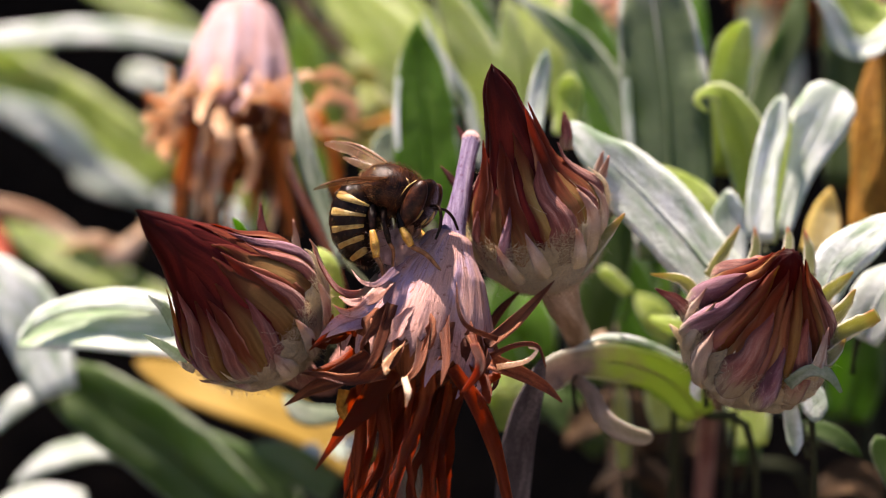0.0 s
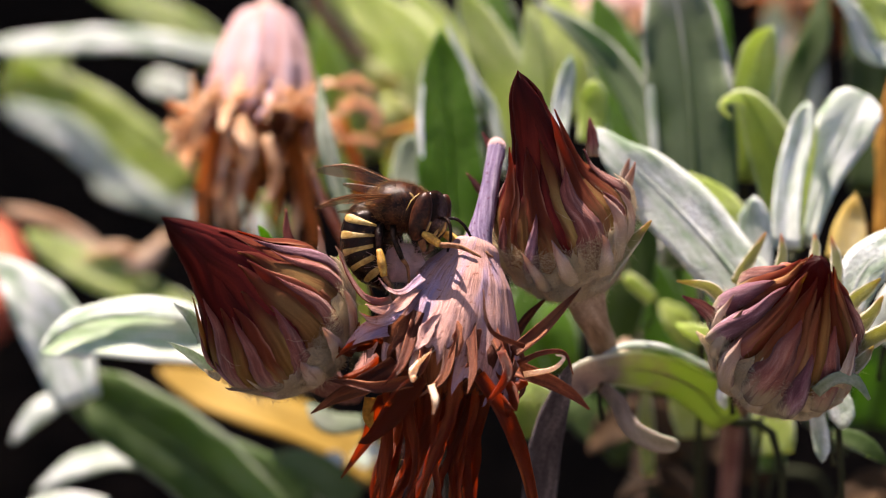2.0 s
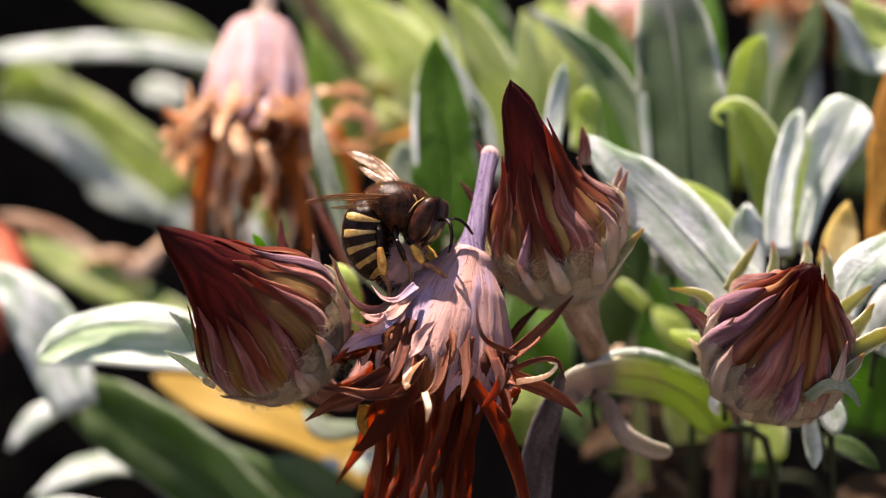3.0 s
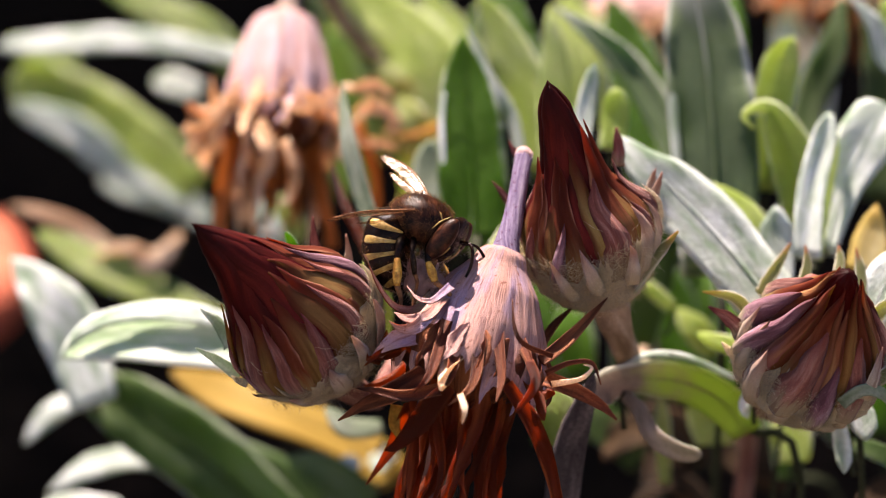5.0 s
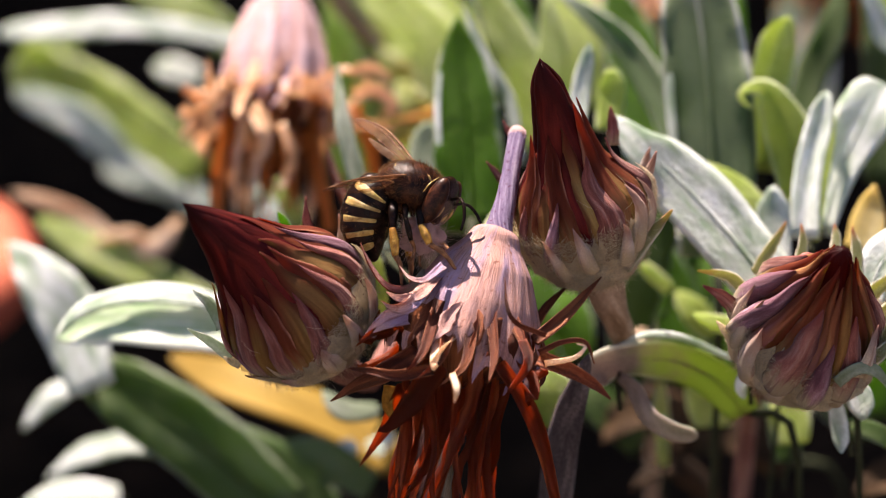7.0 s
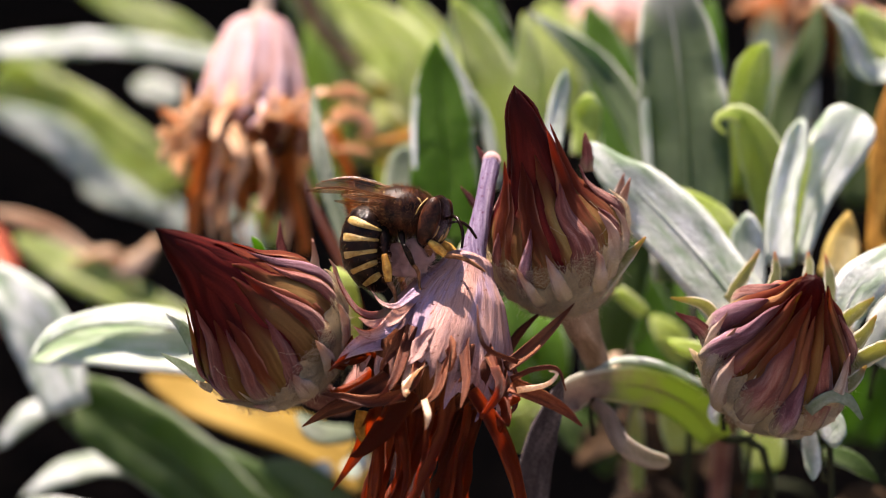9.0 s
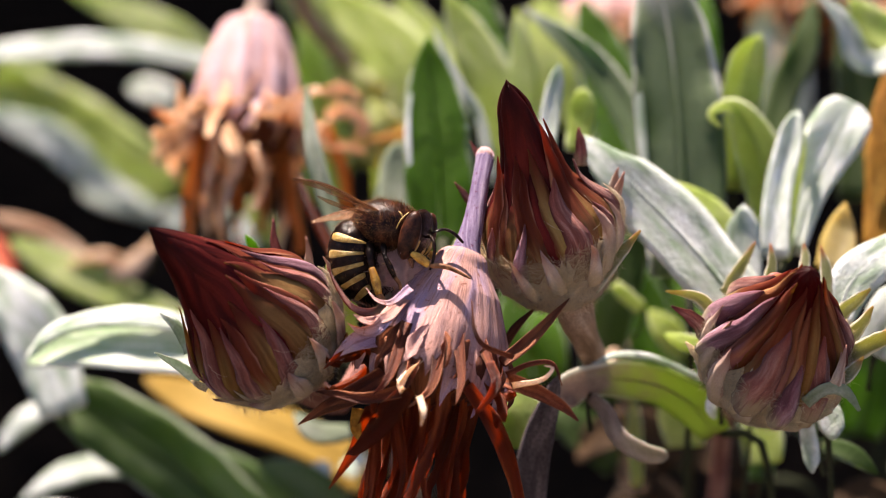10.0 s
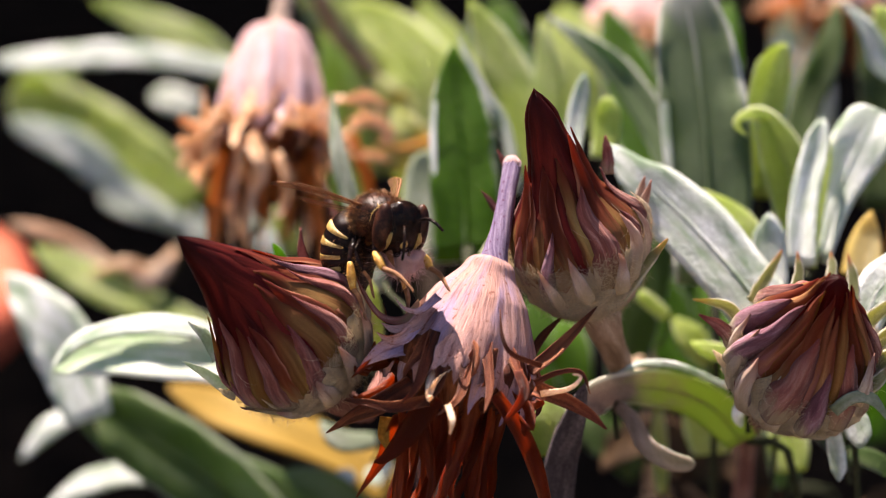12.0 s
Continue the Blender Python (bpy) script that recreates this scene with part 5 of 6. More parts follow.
    for p, w in (([(30.33, 2.37, 124.82), (31.69, 2.76, 125.89), (33.06, 3.14, 126.92)], 1.3), ([(30.26, -0.34, 123.22), (31.74, 0.20, 124.70), (32.92, 0.78, 126.31)], 1.4), ([(29.29, -3.19, 121.23), (30.85, -2.81, 122.28), (31.83, -2.43, 123.33)], 1.2)):
        b.sepal(p, w, SEPAL)
    b.sepal([(30.11, -1.58, 122.74), (32.57, -1.16, 123.88), (34.33, -1.77, 125.13)], 1.5, SEPAL, shape=(1.0, 0.95, 0.9, 0.75))
    b.sepal([(27.00, -5.49, 120.76), (28.41, -6.05, 122.14), (29.95, -6.14, 121.89), (31.00, -6.64, 120.53)], 1.0, GREY, shape=(1.0, 1.0, 0.9, 0.3))
    b.wool(0.03, 0.46, 9000, 0.6, 0.009, spread=(-120, 120), lift=0.65)
    b.strands(8, 0.3, 0.55, (-120, 90))
    b.stem([(24.67, 2.99, 117.75), (24.16, 10.85, 113.02), (25.76, 36.69, 99.24), (30.5, 94.0, 0.0)], [1.9, 1.1, 0.9, 0.8], RUDDY)


build_buds()


# withered flower heads ----------------------------------------------
def spent_head(at, top, bottom, r0, r1, label, stem_pts, stem_r, seed, petals, drop, lobes=19, flare=1.0, straw=0.0, curls=0.5, spread=1.0, stem_material=None, cone_material=None):
    """A withered head hanging from its stem: ribbed cone above, dry petals below."""
    global rng
    rng = random.Random(seed)
    top, bottom = vec(top), vec(bottom)
    root = thing("withered_flower", top, label, "withered flower", "withered flowers")
    a = (bottom - top).normalized()
    ln = (bottom - top).length
    e1 = (TOCAM - a * TOCAM.dot(a)).normalized()
    e2 = e1.cross(a)

    def out(d):
        return e1 * math.cos(radians(d)) + e2 * math.sin(radians(d))

    outline = [(-0.02, r0 * 0.35), (0.0, r0 * 0.7), (0.04, r0 * 0.95), (0.12, r0 * 1.05 + 0.1), (0.3, r0 + (r1 - r0) * 0.38), (0.6, r0 + (r1 - r0) * 0.72), (0.85, r1 * 0.95), (1.0, r1 * 0.98), (1.2, r1 * 0.9)]
    seedy = rng.uniform(0, 50)

    def surface(f, d, lift=0.0):
        """Point of the cone at fraction f of its height: broad folds, fine pleats and dents."""
        r = float(np.interp(f, [p[0] for p in outline], [p[1] for p in outline]))
        c, s_ = math.cos(radians(d)), math.sin(radians(d))
        fold = (0.05 * math.cos(radians(9 * d + 70 * f)) if straw else 0.0) + 0.10 * noise.noise(Vector((c * 1.6 + seedy, s_ * 1.6, f * 0.8))) + 0.055 * noise.noise(Vector((c * 5.5, s_ * 5.5 + seedy, f * 1.1))) + 0.022 * noise.noise(Vector((c * 15, s_ * 15, f * 2.2 + seedy)))
        return top + a * (ln * f) + out(d) * (r * (1 + fold * min(1.0, 0.3 + f)) + lift)

    bm = bmesh.new()
    rings, uvs = [], []
    for i in range(40):
        f = -0.02 + 1.06 * i / 39
        hem = 0.20 * max(0.0, f - 0.6) / 0.3
        rings.append([bm.verts.new(surface(f + hem * noise.noise(Vector((j * 0.33, seedy, 2.0))), 360.0 * j / 120)) for j in range(120)])
        uvs.append([(6.28 * r1 * j / 120, f * ln) for j in range(121)])
    skin(bm, rings, uvs, True)
    bm.faces.new(rings[0][::-1])
    skin_ = cone_material or CONE
    part("cone", bm, skin_, root, "wrinkled papery pinkish cone")
    bm = bmesh.new()
    turned(bm, top + a * (ln * 0.62), a, [(0, r1 * 0.7), (ln * 0.2, r1 * 0.86), (ln * 0.36, r1 * 0.86), (ln * 0.48, r1 * 0.6), (ln * 0.6, r1 * 0.2)], seg=60, ribs=9, rib=0.05, lump=0.22, n=20)
    part("flower_core", bm, HUSK, root)
    dry = AMBER if straw else DRY
    for i in range(lobes):
        d = 360 * i / lobes + rng.uniform(-9, 9)
        o = out(d)
        l = rng.uniform(0.8, 2.1) * flare * (1.6 if straw else 1.0)
        f0 = rng.uniform(0.66, 0.78)
        d1 = d + rng.uniform(-6, 6)
        pts = [surface(f0, d, 0.02), surface(f0 + 0.1, d1, 0.05), surface(0.9, d1, 0.12)]
        side = a.cross(o) * rng.uniform(-0.4, 0.4) + Vector((-0.35, 0, 0))
        pts.append(pts[-1] + a * (l * 0.55) + o * (l * rng.uniform(0.05, 0.45)) + side * l * 0.25)
        pts.append(pts[-1] + a * (l * 0.45) + o * (l * rng.uniform(-0.25, 0.5)) + side * l * 0.5)
        w = rng.uniform(0.8, 1.4)
        bm = bmesh.new()
        blade(bm, pts, [w * 0.12, w * 0.7, w, w * 0.75, w * 0.5, w * 0.3, 0.04], o, n=24, m=6, thick=0.16, cup=rng.uniform(0.2, 0.8), wave=1.2, twist=rng.uniform(-70, 70), ragged=0.35)
        part("bract", bm, [HUSK if straw == 0 and (o.x < -0.45 or o.x > 0.75 or rng.random() < 0.3) else skin_ if straw < rng.random() else STRAW, dry], root)
    for i in range(petals):
        d = 360 * i / petals + rng.uniform(-14, 14)
        o = out(d)
        l = drop * rng.uniform(0.6, 1.1)
        sp = rng.uniform(0.05, 0.5) * spread - 0.22 * (1 - spread)
        p0 = top + a * (ln * 0.97) + o * (r1 * rng.uniform(0.35, 0.85))
        side = a.cross(o) * rng.uniform(-0.3, 0.3)
        sway = a.cross(o) * rng.uniform(-0.12, 0.12) + o * rng.uniform(-0.08, 0.08)
        down = Vector((0, 0, -1)) * 0.8 + a * 0.4
        p1 = p0 + down * (l * 0.3) + o * (l * sp * 0.5)
        p2 = p0 + down * (l * 0.65) + o * (l * sp * rng.uniform(0.2, 0.6)) + side * l * 0.5 + sway * l
        p3 = p0 + down * l + o * (l * sp * rng.uniform(-0.2, 0.6)) + side * l
        bm = bmesh.new()
        w = rng.uniform(0.6, 1.5) * (0.8 if straw else 1.0)
        blade(bm, [p0, p1, p2, p3], [w * 0.7, w, w * rng.uniform(0.5, 1.0), w * 0.7, 0.1], o, n=22, m=6, thick=0.16, cup=rng.uniform(0.3, 0.9), wave=1.2, ragged=0.25, twist=rng.uniform(-120, 120))
        part("petal", bm, [STRAW if rng.random() < straw * 0.45 else dry] * 2, root)
    for i in range(int(petals * curls)):
        d = rng.uniform(0, 360)
        o = out(d)
        l = rng.uniform(2.5, 5.0) * flare
        p0 = top + a * (ln * 0.95) + o * (r1 * 0.85)
        side = a.cross(o) * rng.uniform(-1, 1)
        p1 = p0 + o * (l * 0.4) + a * (l * rng.uniform(0, 0.4))
        p2 = p1 + o * (l * 0.3) + side * (l * 0.4) + a * (l * rng.uniform(-0.3, 0.4))
        p3 = p2 - o * (l * rng.uniform(-0.2, 0.2)) + side * (l * 0.2) + a * (l * rng.uniform(-0.4, 0.3))
        bm = bmesh.new()
        w = rng.uniform(0.5, 1.3)
        blade(bm, [p0, p1, p2, p3], [w, w, w * 0.7, 0.08], o + a * 0.3, n=16, m=6, thick=0.2, cup=0.7, wave=0.9, twist=rng.uniform(-150, 150))
        part("petal", bm, [STRAW if rng.random() < straw + 0.1 else dry] * 2, root)
    bm = bmesh.new()
    tube(bm, stem_pts, stem_r, seg=18, n=28, lump=0.06)
    part("stem", bm, stem_material or LILAC, root)
    return root, out, a, ln


def dry_strip(root, pts, widths, material, face=None, twist=0.0, cup=0.5, thick=0.25, wave=0.5):
    bm = bmesh.new()
    blade(bm, pts, widths, face or TOCAM, n=18, m=6, thick=thick, cup=cup, wave=wave, twist=twist)
    return part("petal", bm, [material, material] if not isinstance(material, list) else material, root)


def build_withered():
    top, bottom = (0.63, 1.35, 130.80), (-2.32, -3.47, 121.93)
    root, out, a, ln = spent_head(top, top, bottom, 2.0, 6.2, "withered pink flower head with brown petals and snapped stem", [(0.58, 1.19, 130.33), (0.86, 2.04, 131.22), (1.41, 4.23, 132.85), (1.92, 7.06, 134.78), (2.31, 9.33, 136.03)], [1.35, 1.0, 0.78, 0.70, 0.74], 21, 26, 15.0, lobes=18, spread=0.25, curls=0.5)
    bm = bmesh.new()
    tube(bm, [(2.26, 8.93, 135.82), (2.31, 9.47, 136.13), (2.33, 9.59, 136.17)], [0.72, 0.76, 0.70], seg=14, n=6)
    part("stem_end", bm, FLUFF, root, "pale torn end of the stem")
    two = [CONE, DRY]
    # the bracts and petals that stand clear of the head
    dry_strip(root, [(-5.15, -1.71, 128.21), (-6.33, -4.01, 127.76), (-8.05, -4.87, 128.33), (-9.36, -4.27, 129.97), (-10.06, -3.71, 131.49)], [0.8, 0.7, 0.55, 0.4, 0.05], [PLUM, DRY], face=(0.2, -0.9, 0.3), twist=50)
    dry_strip(root, [(-3.67, -4.34, 129.77), (-5.04, -6.12, 129.27), (-6.25, -6.04, 129.47), (-7.05, -5.25, 130.20)], [0.7, 0.5, 0.3, 0.05], [CONE, PLUM], face=(-0.2, -0.9, 0.4), twist=60)
    dry_strip(root, [(-4.13, -3.71, 128.59), (-5.31, -6.02, 128.07), (-6.90, -6.61, 127.92), (-8.01, -5.95, 128.27)], [0.9, 1.0, 0.7, 0.06], [CONE, DRY], face=(-0.2, -0.9, 0.4), twist=40)
    dry_strip(root, [(-4.90, -4.87, 128.33), (-6.24, -7.22, 127.70), (-7.45, -7.28, 127.54), (-8.42, -6.64, 127.84)], [1.1, 1.1, 0.7, 0.06], [CONE, DRY], face=(-0.2, -0.9, 0.3), twist=-40)
    dry_strip(root, [(-10.10, 0.66, 125.97), (-9.42, 1.12, 127.24), (-10.01, 1.66, 128.72)], [0.8, 0.7, 0.08], DRY)
    dry_strip(root, [(-6.30, -5.54, 126.48), (-8.01, -6.69, 126.23), (-9.53, -7.07, 125.21)], [2.0, 1.4, 0.2], [CONE, DRY])
    dry_strip(root, [(3.33, -6.29, 124.42), (5.35, -3.90, 125.12), (7.19, -1.44, 126.06), (8.86, 0.45, 127.16)], [1.0, 1.1, 0.7, 0.08], HUSK)
    dry_strip(root, [(3.20, -0.57, 122.58), (4.58, 1.13, 124.33), (6.56, 2.72, 125.77)], [0.8, 0.7, 0.08], HUSK)
    dry_strip(root, [(3.74, -7.66, 123.57), (5.89, -8.88, 123.14), (7.84, -9.25, 122.12), (9.14, -9.65, 121.02)], [1.3, 1.2, 0.8, 0.15], HUSK)
    dry_strip(root, [(4.16, -8.73, 123.55), (6.29, -9.51, 124.34), (7.15, -9.22, 125.15), (6.51, -9.14, 125.35)], [0.5, 0.35, 0.25, 0.1], STRAW)
    dry_strip(root, [(3.72, -8.44, 124.36), (5.43, -9.10, 125.47), (7.15, -9.10, 125.47), (7.84, -9.66, 123.93)], [0.5, 0.4, 0.35, 0.1], HUSK)
    dry_strip(root, [(4.16, -7.99, 125.58), (1.98, -9.09, 126.95), (1.20, -8.65, 128.16), (1.03, -7.45, 130.01)], [0.4, 0.4, 0.3, 0.08], HUSK)
    dry_strip(root, [(-5.59, -8.44, 124.36), (-8.01, -8.03, 122.55), (-10.38, -6.56, 120.74), (-12.37, -6.07, 119.18)], [1.4, 1.6, 0.9, 0.1], HUSK)
    dry_strip(root, [(-4.50, -8.88, 123.14), (-7.06, -9.98, 123.04), (-9.27, -8.94, 122.98), (-10.84, -7.96, 122.75)], [1.0, 0.9, 0.6, 0.08], HUSK)
    dry_strip(root, [(-4.07, -8.73, 123.55), (-5.86, -7.86, 120.10), (-7.69, -6.70, 117.44), (-8.71, -5.94, 116.61)], [2.0, 1.8, 0.8, 0.1], DRY)
    dry_strip(root, [(-6.43, -3.80, 119.55), (-7.48, -2.65, 116.86), (-8.34, -2.28, 114.97), (-10.29, -2.33, 111.90)], [1.6, 1.4, 0.9, 0.1], DRY)
    dry_strip(root, [(-7.81, -2.88, 119.16), (-7.99, -3.42, 117.68), (-7.27, -3.96, 116.21)], [1.0, 0.9, 0.2], ORANGE)
    dry_strip(root, [(0.69, -8.73, 123.55), (2.86, -9.77, 120.70), (4.18, -9.89, 117.44), (5.29, -10.48, 112.91)], [1.0, 1.35, 1.2, 0.9], DRY, cup=0.9, twist=35)
    dry_strip(root, [(2.43, -8.14, 125.18), (2.84, -9.66, 123.93), (1.34, -10.39, 121.91)], [0.7, 0.9, 0.3], DRY)
    dry_strip(root, [(-2.88, -12.72, 124.29), (-2.60, -14.92, 124.09), (-2.77, -15.28, 123.10)], [0.5, 0.5, 0.1], STRAW)
    for pts in ([(-3.92, -5.80, 127.52), (-5.15, -9.92, 124.97), (-6.49, -11.40, 123.83)], [(-3.13, -6.80, 126.51), (-3.86, -10.25, 124.65), (-5.72, -11.76, 123.43)], [(-1.39, -7.06, 126.38), (-1.97, -10.40, 124.24), (-3.84, -11.90, 123.02)], [(0.09, -6.17, 126.49), (0.34, -9.88, 124.49), (-0.17, -11.45, 123.11)], [(1.67, -4.68, 125.90), (2.69, -8.32, 124.69), (2.93, -10.11, 123.28)]):
        dry_strip(root, pts, [0.9, 0.9, 0.5, 0.05], two if rng.random() < 0.5 else [HUSK, DRY], cup=0.6, twist=rng.uniform(-70, 70), wave=1.0)

    top, bottom = (-20.62, 65.87, 132.62), (-20.88, 58.19, 123.23)
    root, out, a, ln = spent_head(top, top, bottom, 3.2, 5.8, "drooping withered flower head, pale pink cone and straw petals", [(-20.51, 65.71, 132.19), (-20.31, 66.60, 133.16), (-19.68, 70.24, 135.85), (-18.19, 74.76, 136.59), (-15.14, 82.23, 127.87), (-11.19, 90.19, 120.50), (-6.29, 98.80, 109.08), (-1.8, 122.2, 0.0)], [2.4, 1.1, 0.9, 0.9, 0.9, 0.9, 1.0, 1.0], 5, 26, 11.0, lobes=26, flare=1.3, straw=0.85, curls=2.6, spread=0.6, stem_material=MAUVE, cone_material=PALECONE)
    dry_strip(root, [(-22.54, 51.58, 125.54), (-21.26, 48.91, 124.04), (-21.53, 48.15, 121.96), (-22.64, 47.77, 120.92)], [1.6, 1.6, 1.4, 0.3], STRAW)
    dry_strip(root, [(-13.00, 61.56, 123.71), (-10.68, 61.76, 124.26), (-8.94, 61.17, 122.62), (-10.10, 60.87, 121.80)], [1.5, 1.4, 1.2, 0.4], STRAW)
    dry_strip(root, [(-13.39, 64.28, 125.34), (-11.35, 64.48, 125.89), (-9.30, 64.08, 124.79)], [1.2, 1.2, 0.4], STRAW)
    dry_strip(root, [(-11.93, 62.48, 120.39), (-10.18, 62.38, 120.12), (-9.12, 62.22, 119.68)], [0.9, 0.9, 0.6], STRAW)
    dry_strip(root, [(-24.99, 56.08, 123.28), (-25.74, 53.48, 119.04), (-26.42, 51.54, 113.72)], [1.6, 2.0, 1.6], AMBER, twist=30)
    dry_strip(root, [(-21.60, 52.73, 122.84), (-22.44, 51.19, 118.61), (-23.01, 49.65, 114.38)], [1.0, 1.2, 0.8], STRAW, twist=60)
    dry_strip(root, [(-19.83, 51.97, 123.67), (-18.64, 50.06, 121.34), (-19.20, 49.10, 118.72), (-20.31, 48.82, 117.93)], [0.9, 1.1, 0.9, 0.3], STRAW, twist=50)
    dry_strip(root, [(-24.30, 54.27, 127.07), (-26.00, 52.73, 125.77), (-27.12, 51.78, 123.14)], [1.2, 1.2, 0.5], STRAW, twist=40)
    dry_strip(root, [(-17.51, 58.46, 121.04), (-16.35, 56.69, 116.17), (-15.20, 54.92, 111.30)], [1.8, 1.4, 1.0], AMBER)
    dry_strip(root, [(-13.20, 65.00, 121.46), (-11.43, 63.39, 117.03), (-10.84, 61.97, 113.15)], [1.4, 1.2, 0.8], AMBER)

    top, bottom = (43.34, 102.66, 131.38), (42.35, 100.85, 126.41)
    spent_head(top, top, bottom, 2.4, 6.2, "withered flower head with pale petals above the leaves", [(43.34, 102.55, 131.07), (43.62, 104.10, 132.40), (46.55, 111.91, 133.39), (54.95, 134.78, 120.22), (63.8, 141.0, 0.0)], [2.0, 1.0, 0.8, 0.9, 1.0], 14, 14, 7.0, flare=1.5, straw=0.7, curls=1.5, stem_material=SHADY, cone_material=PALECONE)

    top, bottom = (19.59, 123.05, 123.06), (19.59, 121.10, 117.72)
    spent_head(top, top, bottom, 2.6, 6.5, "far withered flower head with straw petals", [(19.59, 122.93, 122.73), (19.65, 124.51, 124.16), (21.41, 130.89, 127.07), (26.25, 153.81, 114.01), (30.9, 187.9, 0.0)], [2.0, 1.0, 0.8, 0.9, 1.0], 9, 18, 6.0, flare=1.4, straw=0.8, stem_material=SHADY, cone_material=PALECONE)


build_withered()


# terracotta pot ------------------------------------------------------
def build_pot():
    c = (-108.9, 159.7, 0.0)
    root = thing("plant_pot", c, "round terracotta plant pot with thick rim", "plant pot")
    h, r = 90.0, 38.0
    bm = bmesh.new()
    turned(bm, c, (0, 0, 1), [(0, 0.5), (0, r * 0.74), (1, r * 0.76), (h * 0.72, r * 0.93), (h * 0.72 + 0.5, r * 0.9), (h * 0.72, r * 0.86), (6, r * 0.68), (6, 0.5)], seg=64, n=40)
    part("body", bm, TERRA, root)
    bm = bmesh.new()
    prof = [(h * 0.70 + 13 + 7 * math.sin(t), r + 7 * math.cos(t)) for t in np.linspace(-1.5, 4.2, 20)]
    a_ = [bm.verts.new(vec(c) + Vector((math.cos(p) * q[1], math.sin(p) * q[1], q[0] * 0.82 + 4))) for q in prof for p in np.linspace(0, 2 * math.pi, 64, endpoint=False)]
    for i in range(len(prof) - 1):
        for j in range(64):
            k = (j + 1) % 64
            bm.faces.new((a_[i * 64 + j], a_[i * 64 + k], a_[i * 64 + 64 + k], a_[i * 64 + 64 + j])).smooth = True
    part("rim", bm, TERRA, root)
    bm = bmesh.new()
    turned(bm, vec(c) + Vector((0, 0, h * 0.6)), (0, 0, 1), [(0, r * 0.85), (1.5, r * 0.85), (3, r * 0.4), (3.2, 0.5)], seg=40, lump=0.03, n=10)
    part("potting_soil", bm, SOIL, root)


build_pot()


# bee -----------------------------------------------------------------
def belly_line(n):
    """Axis of the abdomen in its own space: back and curling under. Points and directions."""
    pts, dirs = [Vector((0, 0, 0))], []
    length, bend = 7.0, 88.0
    for i in range(n):
        a = radians(6 + bend * (i / (n - 1)))
        d = Vector((-math.cos(a), 0, -math.sin(a)))
        dirs.append(d)
        pts.append(pts[-1] + d * (length / (n - 1)))
    return pts[:n], dirs


BELLY_R = ((0, 0.7), (0.08, 1.6), (0.2, 2.1), (0.4, 2.3), (0.6, 2.15), (0.8, 1.6), (0.93, 0.85), (1.0, 0.2))


def belly_point(s, ang, lift=0.0):
    pts, dirs = belly_line(40)
    f = s * 39
    k = min(int(f), 38)
    c = pts[k].lerp(pts[k + 1], f - k)
    d = dirs[k].lerp(dirs[k + 1], f - k).normalized()
    yv = Vector((0, 1, 0))
    up = d.cross(yv).normalized()
    if up.z < 0 and s < 0.3:
        up = -up
    if s >= 0.3 and up.x > 0:
        up = -up
    r = float(np.interp(s, [p[0] for p in BELLY_R], [p[1] for p in BELLY_R])) + lift
    return c + up * (math.cos(ang) * r * 0.92) + yv * (math.sin(ang) * r * 1.06)


